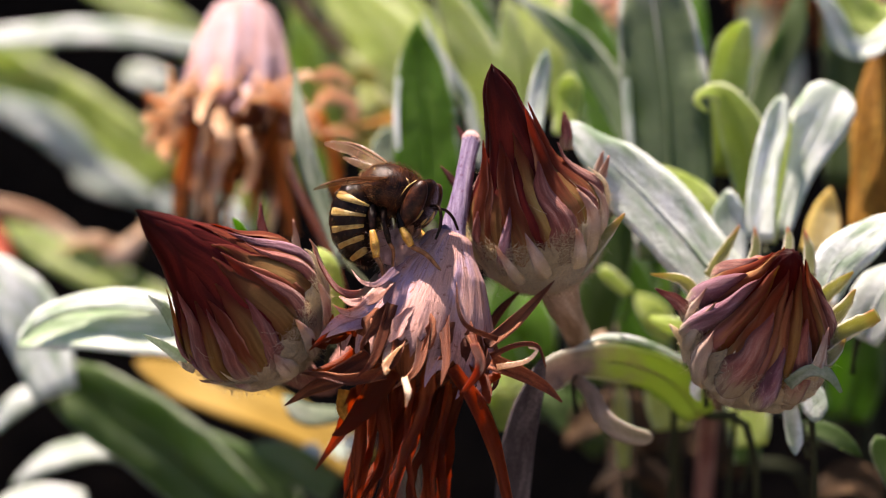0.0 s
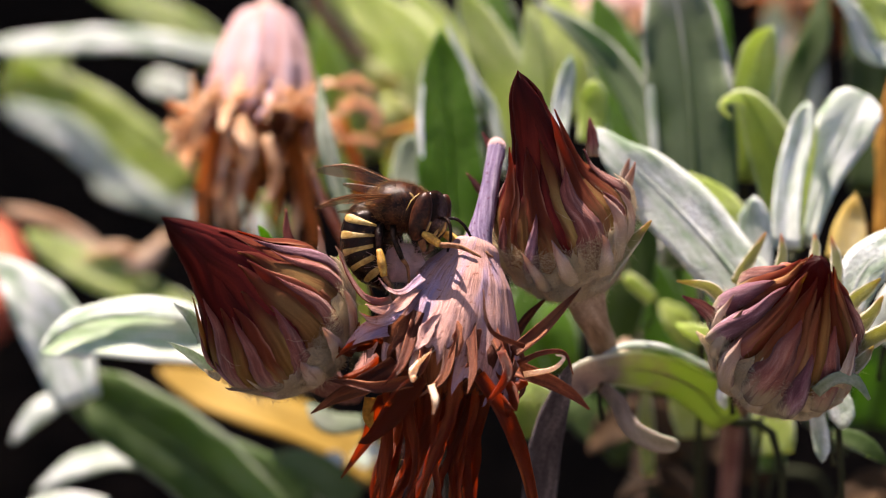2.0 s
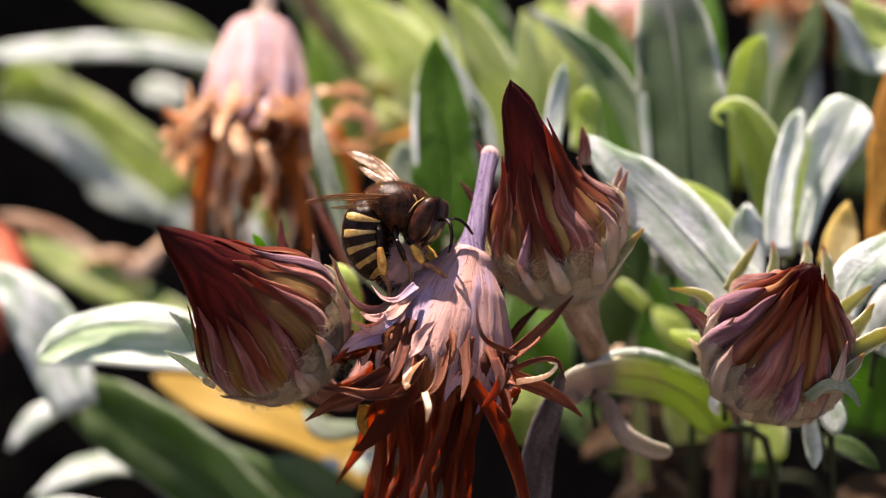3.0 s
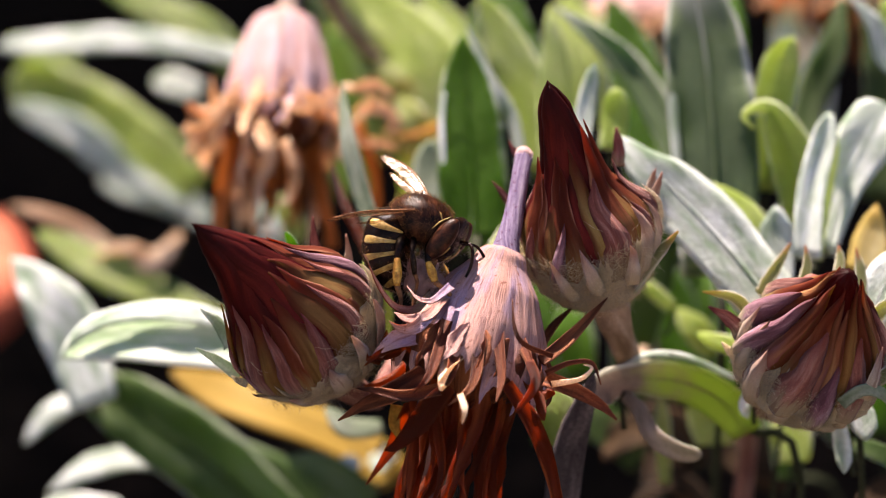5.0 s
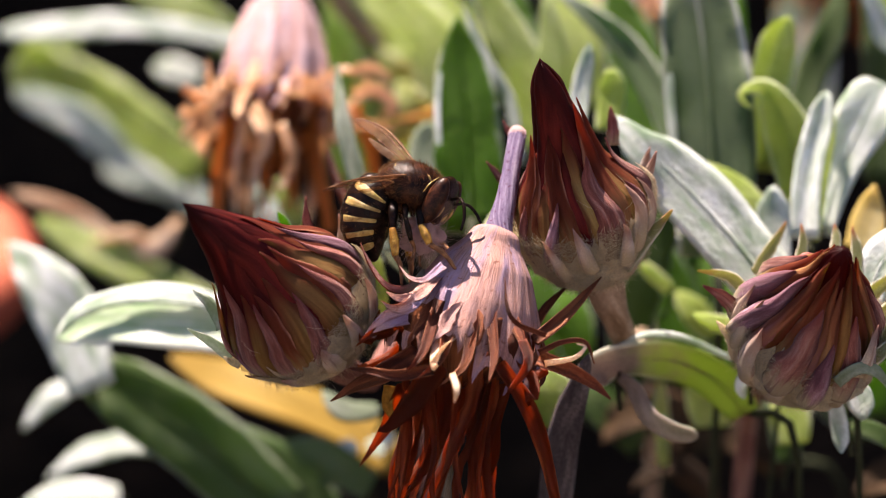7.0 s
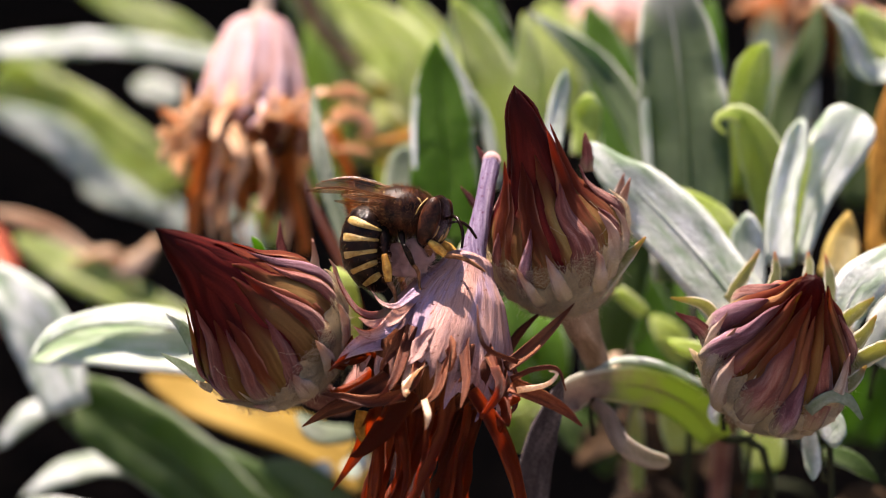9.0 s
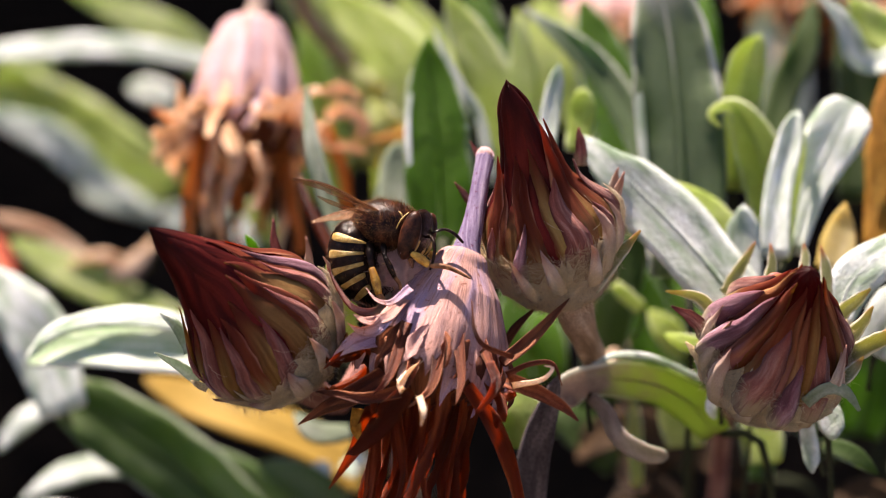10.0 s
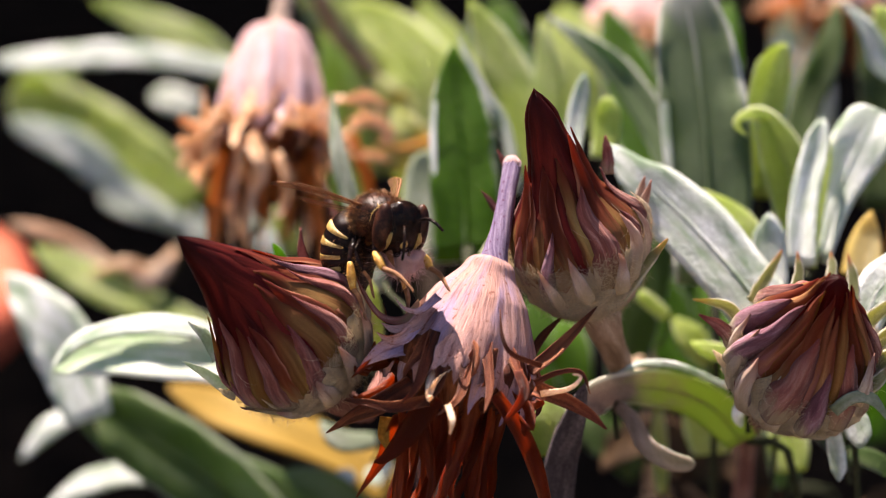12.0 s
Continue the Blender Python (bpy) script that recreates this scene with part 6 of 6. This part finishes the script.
def build_bee():
    global rng
    rng = random.Random(3)
    bee = new("bee")
    ORIGIN[bee.name] = Vector((0, 0, 0))
    tagged(bee, "black bee with yellow-barred abdomen on the withered flower", "bee")

    bm = bmesh.new()
    ball(bm, (0, 0, -0.2), (2.7, 2.2, 2.0), lump=0.04, seg=28, rings=20)
    thorax = part("thorax", bm, EYE, bee, "dark brown fuzzy thorax")
    for sgn in (-1, 1):
        bm = bmesh.new()
        tube(bm, [(-1.6, sgn * 0.9, 1.2), (-1.5, sgn * 1.2, 1.0), (-1.2, sgn * 1.45, 0.85)], [0.04, 0.09, 0.04], seg=8, flat=0.5)
        part("yellow_mark", bm, BAND, thorax)
        bm = bmesh.new()
        tube(bm, [(1.05, sgn * 1.35, 1.12), (1.35, sgn * 1.45, 0.92), (1.62, sgn * 1.5, 0.62)], [0.05, 0.12, 0.04], seg=8, flat=0.5)
        part("yellow_mark", bm, BAND, thorax)
    bm = bmesh.new()
    spots = []
    for _ in range(3600):
        d = Vector((rng.gauss(0, 1), rng.gauss(0, 1), rng.gauss(0, 1))).normalized()
        spots.append((Vector((d.x * 2.65, d.y * 2.15, d.z * 1.95 - 0.2)), d + Vector((-0.4, 0, 0.1))))
    hairs(bm, spots, 0.34, 0.011, curl=0.25)
    tagged(part("hair", bm, HAIR, thorax, "short brown body hair"), kind="stuff")

    # head, in its own space round the neck
    feelers = []
    bm = bmesh.new()
    ball(bm, (0.85, 0, -0.4), (0.95, 1.85, 1.95), Matrix.Rotation(radians(-10), 3, "Y"), lump=0.03, seg=28, rings=18)
    head = part("head", bm, BLACK, bee)
    for sgn in (-1, 1):
        bm = bmesh.new()
        ball(bm, (0.95, sgn * 1.45, -0.3), (0.72, 0.62, 1.7), Matrix.Rotation(radians(-12), 3, "Y"), seg=22, rings=16)
        part("eye", bm, EYE, head, "glossy dark brown eye")
        bm = bmesh.new()
        tube(bm, [(1.66, sgn * 1.1, -0.3), (1.62, sgn * 1.25, -0.9), (1.38, sgn * 1.25, -1.55)], [0.08, 0.30, 0.36], seg=8, flat=0.5, face=(1, 0, 0))
        part("face_stripe", bm, BAND, head)
        bm = bmesh.new()
        tube(bm, [(0.15, sgn * 1.45, 1.05), (0.05, sgn * 1.9, 0.4), (0.05, sgn * 1.95, -0.3)], [0.03, 0.05, 0.03], seg=8, flat=0.5)
        part("yellow_mark", bm, BAND, head)
        bm = bmesh.new()
        tube(bm, [(1.3, sgn * 0.8, -1.6), (1.7, sgn * 0.6, -2.2), (1.75, sgn * 0.2, -2.7)], [0.32, 0.26, 0.08], seg=8, flat=0.6)
        part("jaw", bm, TARSUS, head)
        bm = bmesh.new()
        if sgn < 0:
            path = [(1.9, -0.4, 0.1), (2.6, -0.9, 0.55), (3.3, -1.2, 0.25), (3.9, -1.35, -0.55), (4.2, -1.4, -1.5)]
        else:
            path = [(1.9, 0.4, 0.1), (2.6, 0.8, 0.75), (3.5, 1.0, 0.75), (4.4, 1.2, 0.35)]
        tube(bm, path, [0.1, 0.12, 0.13, 0.13, 0.1], seg=8, n=20, lump=0.1)
        feelers.append(part("antenna", bm, BLACK, head))
    bm = bmesh.new()
    tube(bm, [(1.75, 0, -0.5), (1.72, 0, -1.1), (1.5, 0, -1.7)], [0.2, 0.45, 0.5], seg=12, flat=0.35, face=(1, 0, 0))
    part("face_plate", bm, BAND, head)

    for ob in [head] + [c for c in head.children if c not in feelers]:
        for v in ob.data.vertices:
            v.co *= 1.16

    # abdomen, in its own space from the waist
    bm = bmesh.new()
    rows, uvs = [], []
    for i in range(49):
        s = i / 48
        step = 0.07 * ((s * 6.2) % 1.0)
        rows.append([bm.verts.new(belly_point(s, 2 * math.pi * j / 32, step)) for j in range(32)])
        uvs.append([(j * 0.4, s * 8) for j in range(33)])
    skin(bm, rows, uvs, True)
    bm.faces.new(rows[0][::-1])
    bm.faces.new(rows[-1])
    abdomen = part("abdomen", bm, BLACK, bee, "glossy black abdomen curled under")
    for k in range(5):
        s0, s1 = 0.17 + k * 0.155, 0.17 + k * 0.155 + 0.078
        for sgn in (-1, 1):
            bm = bmesh.new()
            a0, a1 = 0.55 + 0.03 * k, 2.35 - 0.06 * k
            top_rows = []
            for i in range(7):
                f = i / 6
                row = []
                for j in range(13):
                    g = j / 12
                    half = 0.60 * (1 - 0.5 * (2 * g - 1) ** 4) * (0.85 + 0.22 * math.sin(5.0 * g + k))
                    s = (s0 + s1) / 2 + (f - 0.5) * 2 * half * (s1 - s0)
                    edge = min(f, 1 - f, g * 1.5, (1 - g) * 1.5)
                    row.append(bm.verts.new(belly_point(s, sgn * (a0 + (a1 - a0) * g), 0.085 if edge > 0.01 else -0.05)))
                top_rows.append(row)
            skin(bm, top_rows, [[(g * 0.3, f * 0.3) for g in range(14)] for f in range(7)], False)
            part("yellow_bar", bm, BAND, abdomen)
    bm = bmesh.new()
    spots = []
    for _ in range(420):
        s, ang = rng.uniform(0.05, 0.98), rng.uniform(-math.pi, math.pi)
        p = belly_point(s, ang)
        spots.append((p, (belly_point(s, ang, 0.5) - p) + (belly_point(min(1, s + 0.05), ang) - p) * 0.8))
    hairs(bm, spots, 0.32, 0.012, curl=0.25)
    tagged(part("hair", bm, HAIR, abdomen, "sparse pale hair"), kind="stuff")

    # wings, span along x in their own space
    wings = []
    for sgn in (-1, 1):
        bm = bmesh.new()
        blade(bm, [(0, 0, 0), (2.5, 0.3, 0.05), (5.0, 0.35, 0.1), (7.6, -0.25, 0.0)], [0.3, 0.7, 1.05, 1.2, 1.05, 0.35], (0, 0, 1), n=22, m=10, thick=0.03, wave=0.25)
        w = part("forewing", bm, [WING, WING], bee, "smoky brown veined wing")
        bm = bmesh.new()
        for path, r in (([(0, 0.2, 0.04), (2.5, 0.6, 0.06), (5.0, 0.8, 0.1), (7.2, 0.2, 0.05)], 0.075), ([(0, 0, 0.04), (2.5, 0.3, 0.08), (4.6, 0.5, 0.1), (6.4, 0.4, 0.08)], 0.05), ([(1.2, -0.1, 0.05), (3.0, -0.2, 0.07), (4.8, -0.25, 0.08)], 0.045),
                        ([(4.2, 0.75, 0.09), (4.5, 0.5, 0.1), (4.3, -0.22, 0.08)], 0.04), ([(5.6, 0.7, 0.09), (5.7, 0.45, 0.1)], 0.04), ([(3.0, 0.65, 0.08), (3.1, 0.35, 0.09)], 0.04)):
            tube(bm, path, [r, r, r * 0.6], seg=6, n=12)
        part("vein", bm, TARSUS, w)
        bm = bmesh.new()
        blade(bm, [(0, -0.3, -0.1), (1.8, -0.5, -0.25), (3.6, -0.7, -0.3), (5.2, -0.75, -0.25)], [0.2, 0.5, 0.65, 0.6, 0.2], (0, 0, 1), n=16, m=8, thick=0.03, wave=0.25)
        part("hindwing", bm, [WING, WING], w)
        wings.append(w)

    # legs
    legs = []

    def leg(side, hip, knee, ankle, foot, shin=SHIN, thick=1.2):
        pts = [Vector((p[0], p[1] * side, p[2])) for p in (hip, knee, ankle, foot)]
        bm = bmesh.new()
        tube(bm, [pts[0], (pts[0] + pts[1]) / 2 + Vector((0, side * 0.1, 0.1)), pts[1]], [0.26 * thick, 0.36 * thick, 0.2 * thick], seg=10, n=10)
        lg = part("leg", bm, BLACK, bee)
        bm = bmesh.new()
        tube(bm, [pts[1], (pts[1] + pts[2]) / 2 + Vector((0.05, side * 0.08, 0)), pts[2]], [0.2 * thick, 0.32 * thick, 0.22 * thick], seg=10, n=10)
        part("shin", bm, shin, lg, "orange-yellow shin" if shin is SHIN else "black shin")
        bm = bmesh.new()
        m = (pts[2] + pts[3]) / 2 + Vector((0.1, 0, 0.25))
        tube(bm, [pts[2], m, pts[3], pts[3] + Vector((0.25, 0, -0.25))], [0.2 * thick, 0.17 * thick, 0.11, 0.05], seg=8, n=16, lump=0.3)
        part("foot", bm, TARSUS, lg)
        bm = bmesh.new()
        spots = [(pts[1].lerp(pts[2], rng.random()), Vector((rng.uniform(-1, 1), rng.uniform(-1, 1), rng.uniform(-1, 0.3)))) for _ in range(70)]
        hairs(bm, spots, 0.6, 0.012, curl=0.2)
        tagged(part("hair", bm, HAIR, lg), kind="stuff")
        legs.append(lg)

    for side in (1, -1):
        k = 0.25 if side > 0 else 0.0
        leg(side, (1.3, 1.0, -1.4), (1.9 + k, 2.1, -2.9), (3.0 + k, 2.2, -4.1), (5.6, 1.7, -5.6))
        leg(side, (0.2, 1.2, -1.6), (0.9 - k, 2.6, -2.6), (1.9 - k, 2.4, -4.0), (2.6, 1.6, -5.6), BLACK, 0.8)
        leg(side, (-1.0, 1.1, -1.5), (-0.3 + k, 2.5, -3.6), (0.5 + k, 2.7, -5.6), (1.5, 2.3, -7.6))
    return bee, head, abdomen, wings, legs, feelers


bee, bee_head, bee_abdomen, bee_wings, bee_legs, bee_feelers = build_bee()


def build_fluff():
    global rng
    rng = random.Random(11)
    ob = new("fibre_ball")
    ORIGIN[ob.name] = Vector((0, 0, 0))
    tagged(ob, "ball of pale pink plant fibres held by the bee", "plant fibre")
    bm = bmesh.new()
    ball(bm, (0, 0, 0), (1.5, 1.3, 1.45), lump=0.55, seg=32, rings=24)
    core = part("fibre_core", bm, FLUFF, ob)
    bm = bmesh.new()
    spots = []
    for _ in range(1300):
        d = Vector((rng.gauss(0, 1), rng.gauss(0, 1), rng.gauss(0, 1))).normalized()
        spots.append((d * 1.25, d * 0.5 + Vector((rng.gauss(0, 1), rng.gauss(0, 1), rng.gauss(0, 1)))))
    hairs(bm, spots, 1.0, 0.011, curl=0.7)
    tagged(part("fuzz", bm, FLUFF, core), kind="stuff")
    return ob


fluff = build_fluff()


# what moves ----------------------------------------------------------
def motions():
    walk(bee, [
        (0, pose(-0.003978, 0.001181, 0.134705, -19.949, 11.321, -16.821)),
        (0.5, pose(-0.004244, 0.001243, 0.134877, -19.313, 3.774, -17.124)),
        (1, pose(-0.004373, 0.001068, 0.134397, -19.506, 1.238, -13.119)),
        (1.5, pose(-0.003728, 0.001053, 0.134356, -19.629, 6.307, -14.985)),
        (2, pose(-0.005444, 0.000915, 0.133976, -18.871, 2.491, -19.625)),
        (2.5, pose(-0.003978, 0.001188, 0.134727, -20.946, 18.193, -11.829)),
        (3, pose(-0.004989, 0.001144, 0.134605, -19.952, 12.280, -14.750)),
        (5, pose(-0.005791, 0.000775, 0.133590, -20.978, 20.703, -18.538)),
        (5.5, pose(-0.006070, 0.000728, 0.133462, -20.381, 13.632, -15.833)),
        (6, pose(-0.006605, 0.000690, 0.133357, -20.255, 16.334, -20.745)),
        (6.5, pose(-0.006564, 0.000767, 0.133570, -20.280, 14.033, -17.853)),
        (7, pose(-0.006112, 0.001135, 0.134579, -20.426, 13.329, -13.254)),
        (9, pose(-0.004744, 0.001160, 0.134649, -19.616, 5.149, -10.475)),
        (9.5, pose(-0.005353, 0.001008, 0.134231, -19.384, 8.135, -15.641)),
        (10, pose(-0.005562, 0.000696, 0.133374, -19.387, 5.276, -14.642)),
        (10.5, pose(-0.005416, 0.000759, 0.133547, -19.440, 5.075, -14.466)),
        (11, pose(-0.005609, 0.000752, 0.133528, -19.942, 15.785, -20.410)),
        (11.5, pose(-0.006937, -0.000112, 0.134078, -18.757, 15.988, -30.648)),
        (12, pose(-0.008196, -0.001254, 0.135325, -13.674, -5.603, -46.132)),
    ])
    walk(bee_head, [
        (0, pose(0.001750, 0.000000, 0.000100, 0.000, 21.493, -8.594)),
        (0.5, pose(0.001750, 0.000000, 0.000100, 0.000, 19.120, -8.594)),
        (1, pose(0.001750, 0.000000, 0.000100, 0.000, 17.856, -8.594)),
        (1.5, pose(0.001750, 0.000000, 0.000100, 0.000, 19.668, -8.594)),
        (2, pose(0.001750, 0.000000, 0.000100, 0.000, 18.985, -8.594)),
        (2.5, pose(0.001750, 0.000000, 0.000100, 0.000, 22.921, -8.594)),
        (3, pose(0.001750, 0.000000, 0.000100, 0.000, 21.493, -8.594)),
        (5, pose(0.001750, 0.000000, 0.000100, 0.000, 24.768, -8.594)),
        (5.5, pose(0.001750, 0.000000, 0.000100, 0.000, 22.279, -8.594)),
        (6, pose(0.001750, 0.000000, 0.000100, 0.000, 23.538, -8.594)),
        (6.5, pose(0.001750, 0.000000, 0.000100, 0.000, 22.462, -8.594)),
        (7, pose(0.001750, 0.000000, 0.000100, 0.000, 21.806, -8.594)),
        (9, pose(0.001750, 0.000000, 0.000100, 0.000, 19.046, -8.594)),
        (9.5, pose(0.001750, 0.000000, 0.000100, 0.000, 20.468, -8.594)),
        (10, pose(0.001750, 0.000000, 0.000100, 0.000, 19.316, -8.594)),
        (10.5, pose(0.001750, 0.000000, 0.000100, 0.000, 19.175, -8.594)),
        (11, pose(0.001750, 0.000000, 0.000100, 0.000, 23.306, -8.594)),
        (11.5, pose(0.001750, 0.000000, 0.000100, 0.000, 24.465, -8.594)),
        (12, pose(0.001750, 0.000000, 0.000100, 0.000, 18.870, -8.594)),
    ])
    walk(bee_abdomen, [
        (0, pose(-0.001900, 0.000000, -0.000300, 0.000, -61.306, 0.000)),
        (0.5, pose(-0.001900, 0.000000, -0.000300, 0.000, -57.869, 0.000)),
        (1, pose(-0.001900, 0.000000, -0.000300, 0.000, -58.442, 0.000)),
        (1.5, pose(-0.001900, 0.000000, -0.000300, 0.000, -55.004, 0.000)),
        (2, pose(-0.001900, 0.000000, -0.000300, 0.000, -59.588, 0.000)),
        (2.5, pose(-0.001900, 0.000000, -0.000300, 0.000, -64.171, 0.000)),
        (3, pose(-0.001900, 0.000000, -0.000300, 0.000, -71.620, 0.000)),
        (5, pose(-0.001900, 0.000000, -0.000300, 0.000, -72.766, 0.000)),
        (5.5, pose(-0.001900, 0.000000, -0.000300, 0.000, -65.317, 0.000)),
        (6, pose(-0.001900, 0.000000, -0.000300, 0.000, -60.734, 0.000)),
        (6.5, pose(-0.001900, 0.000000, -0.000300, 0.000, -68.182, 0.000)),
        (7, pose(-0.001900, 0.000000, -0.000300, 0.000, -49.847, 0.000)),
        (9, pose(-0.001900, 0.000000, -0.000300, 0.000, -55.577, 0.000)),
        (9.5, pose(-0.001900, 0.000000, -0.000300, 0.000, -67.036, 0.000)),
        (10, pose(-0.001900, 0.000000, -0.000300, 0.000, -63.598, 0.000)),
        (10.5, pose(-0.001900, 0.000000, -0.000300, 0.000, -60.734, 0.000)),
        (11, pose(-0.001900, 0.000000, -0.000300, 0.000, -60.734, 0.000)),
        (11.5, pose(-0.001900, 0.000000, -0.000300, 0.000, -62.452, 0.000)),
        (12, pose(-0.001900, 0.000000, -0.000300, 0.000, -44.691, 0.000)),
    ])
    walk(bee_wings[0], [
        (0, pose(-0.000100, -0.001450, 0.000600, 44.187, 14.895, -122.446)),
        (0.5, pose(-0.000100, -0.001450, 0.000600, 50.051, 9.884, -109.986)),
        (1, pose(-0.000100, -0.001450, 0.000600, 46.890, 16.280, -118.581)),
        (1.5, pose(-0.000100, -0.001450, 0.000600, 43.924, 14.730, -122.828)),
        (2, pose(-0.000100, -0.001450, 0.000600, 43.175, 11.405, -122.128)),
        (2.5, pose(-0.000100, -0.001450, 0.000600, 42.889, 9.381, -121.215)),
        (3, pose(-0.000100, -0.001450, 0.000600, 31.656, 18.480, -154.555)),
        (5, pose(-0.000100, -0.001450, 0.000600, 31.770, 29.043, -152.251)),
        (5.5, pose(-0.000100, -0.001450, 0.000600, 33.793, 27.666, -147.835)),
        (6, pose(-0.000100, -0.001450, 0.000600, 34.608, 36.461, -145.173)),
        (6.5, pose(-0.000100, -0.001450, 0.000600, 32.684, 29.164, -150.147)),
        (7, pose(-0.000100, -0.001450, 0.000600, 37.244, 22.140, -139.647)),
        (9, pose(-0.000100, -0.001450, 0.000600, 31.425, 1.606, -152.418)),
        (9.5, pose(-0.000100, -0.001450, 0.000600, 30.934, -1.364, -154.289)),
        (10, pose(-0.000100, -0.001450, 0.000600, 28.985, -13.055, -154.197)),
        (10.5, pose(-0.000100, -0.001450, 0.000600, 28.494, -15.186, -154.103)),
        (11, pose(-0.000100, -0.001450, 0.000600, 30.988, -1.470, -152.969)),
        (11.5, pose(-0.000100, -0.001450, 0.000600, 33.362, 4.261, -142.959)),
        (12, pose(-0.000100, -0.001450, 0.000600, 31.887, -10.512, -121.085)),
    ])
    walk(bee_wings[1], [
        (0, pose(-0.000100, 0.001450, 0.001100, 114.097, -6.495, 161.660)),
        (0.5, pose(-0.000100, 0.001450, 0.001100, 95.193, -7.029, 176.261)),
        (1, pose(-0.000100, 0.001450, 0.001100, 94.144, -23.512, 176.060)),
        (1.5, pose(-0.000100, 0.001450, 0.001100, 95.362, -27.448, 174.660)),
        (2, pose(-0.000100, 0.001450, 0.001100, 85.243, -5.971, -176.658)),
        (2.5, pose(-0.000100, 0.001450, 0.001100, 123.238, -2.140, 155.469)),
        (3, pose(-0.000100, 0.001450, 0.001100, 125.129, -13.927, 146.561)),
        (5, pose(-0.000100, 0.001450, 0.001100, 125.897, -12.945, 146.096)),
        (5.5, pose(-0.000100, 0.001450, 0.001100, 97.061, -12.622, 174.293)),
        (6, pose(-0.000100, 0.001450, 0.001100, 94.409, -16.297, 176.216)),
        (6.5, pose(-0.000100, 0.001450, 0.001100, 119.281, -25.797, 149.173)),
        (7, pose(-0.000100, 0.001450, 0.001100, 115.689, -20.517, 154.972)),
        (9, pose(-0.000100, 0.001450, 0.001100, 100.465, 1.158, 173.852)),
        (9.5, pose(-0.000100, 0.001450, 0.001100, 93.980, -0.273, 177.588)),
        (10, pose(-0.000100, 0.001450, 0.001100, 136.062, 15.546, 160.238)),
        (10.5, pose(-0.000100, 0.001450, 0.001100, 130.657, 13.183, 161.586)),
        (11, pose(-0.000100, 0.001450, 0.001100, 135.639, -5.248, 137.190)),
        (11.5, pose(-0.000100, 0.001450, 0.001100, 141.178, -0.416, 131.271)),
        (12, pose(-0.000100, 0.001450, 0.001100, 131.756, -9.800, 139.906)),
    ])
    # legs knead and feelers sweep
    reach = ((0, -5), (0.5, -8), (1, -20), (2.5, -22), (3, -10), (5, -5), (5.5, -8), (6, -5), (7, 0), (9, -15), (9.5, -25), (10.5, -25), (11, -18), (11.5, -15), (12, -8))
    for k, leg in enumerate(bee_legs):
        front = 1.0 if k % 3 == 0 else 0.0
        walk(leg, [(0.5 * i, pose(0, 0, 0, 2.0 * math.sin(1.9 * i + k), (5.0 - 2.5 * front) * math.sin(1.3 * i + 2.1 * k) + front * float(np.interp(0.5 * i, [r[0] for r in reach], [r[1] for r in reach])), 2.0 * math.cos(2.3 * i + k))) for i in range(25)])
    for k, feeler in enumerate(bee_feelers):
        walk(feeler, [(0.5 * i, pose(0, 0, 0, 0, 9.0 * math.sin(1.7 * i + 1.5 * k), 6.0 * math.sin(2.1 * i + k))) for i in range(25)])
    walk(fluff, [
        (0, pose(-0.003673, -0.000705, 0.130402, -19.949, 11.321, -16.821)),
        (0.5, pose(-0.003998, -0.000634, 0.130598, -19.313, 3.774, -17.124)),
        (1, pose(-0.004179, -0.000810, 0.130113, -19.506, 1.238, -13.119)),
        (1.5, pose(-0.003583, -0.000823, 0.130077, -19.629, 6.307, -14.985)),
        (2, pose(-0.005344, -0.000952, 0.129722, -18.871, 2.491, -19.625)),
        (2.5, pose(-0.003959, -0.000669, 0.130500, -20.946, 18.193, -11.829)),
        (3, pose(-0.004995, -0.000726, 0.130343, -19.952, 12.280, -14.750)),
        (5, pose(-0.005951, -0.001075, 0.129385, -20.978, 20.703, -18.538)),
        (5.5, pose(-0.005981, -0.001067, 0.129407, -20.381, 13.632, -15.833)),
        (6, pose(-0.006294, -0.001060, 0.129426, -20.255, 16.334, -20.745)),
        (6.5, pose(-0.006013, -0.000925, 0.129797, -20.280, 14.033, -17.853)),
        (7, pose(-0.005299, -0.000504, 0.130955, -20.426, 13.329, -13.254)),
        (9, pose(-0.004102, -0.000444, 0.131118, -19.616, 5.149, -10.475)),
        (9.5, pose(-0.004578, -0.000547, 0.130836, -19.384, 8.135, -15.641)),
        (10, pose(-0.004670, -0.000805, 0.130128, -19.387, 5.276, -14.642)),
        (10.5, pose(-0.004882, -0.000774, 0.130212, -19.440, 5.075, -14.466)),
        (11, pose(-0.005398, -0.000817, 0.130095, -19.942, 15.785, -20.410)),
        (11.5, pose(-0.008004, -0.001843, 0.130199, -18.757, 15.988, -30.648)),
        (12, pose(-0.006336, -0.002675, 0.132298, -13.674, -5.603, -46.132)),
    ])


motions()
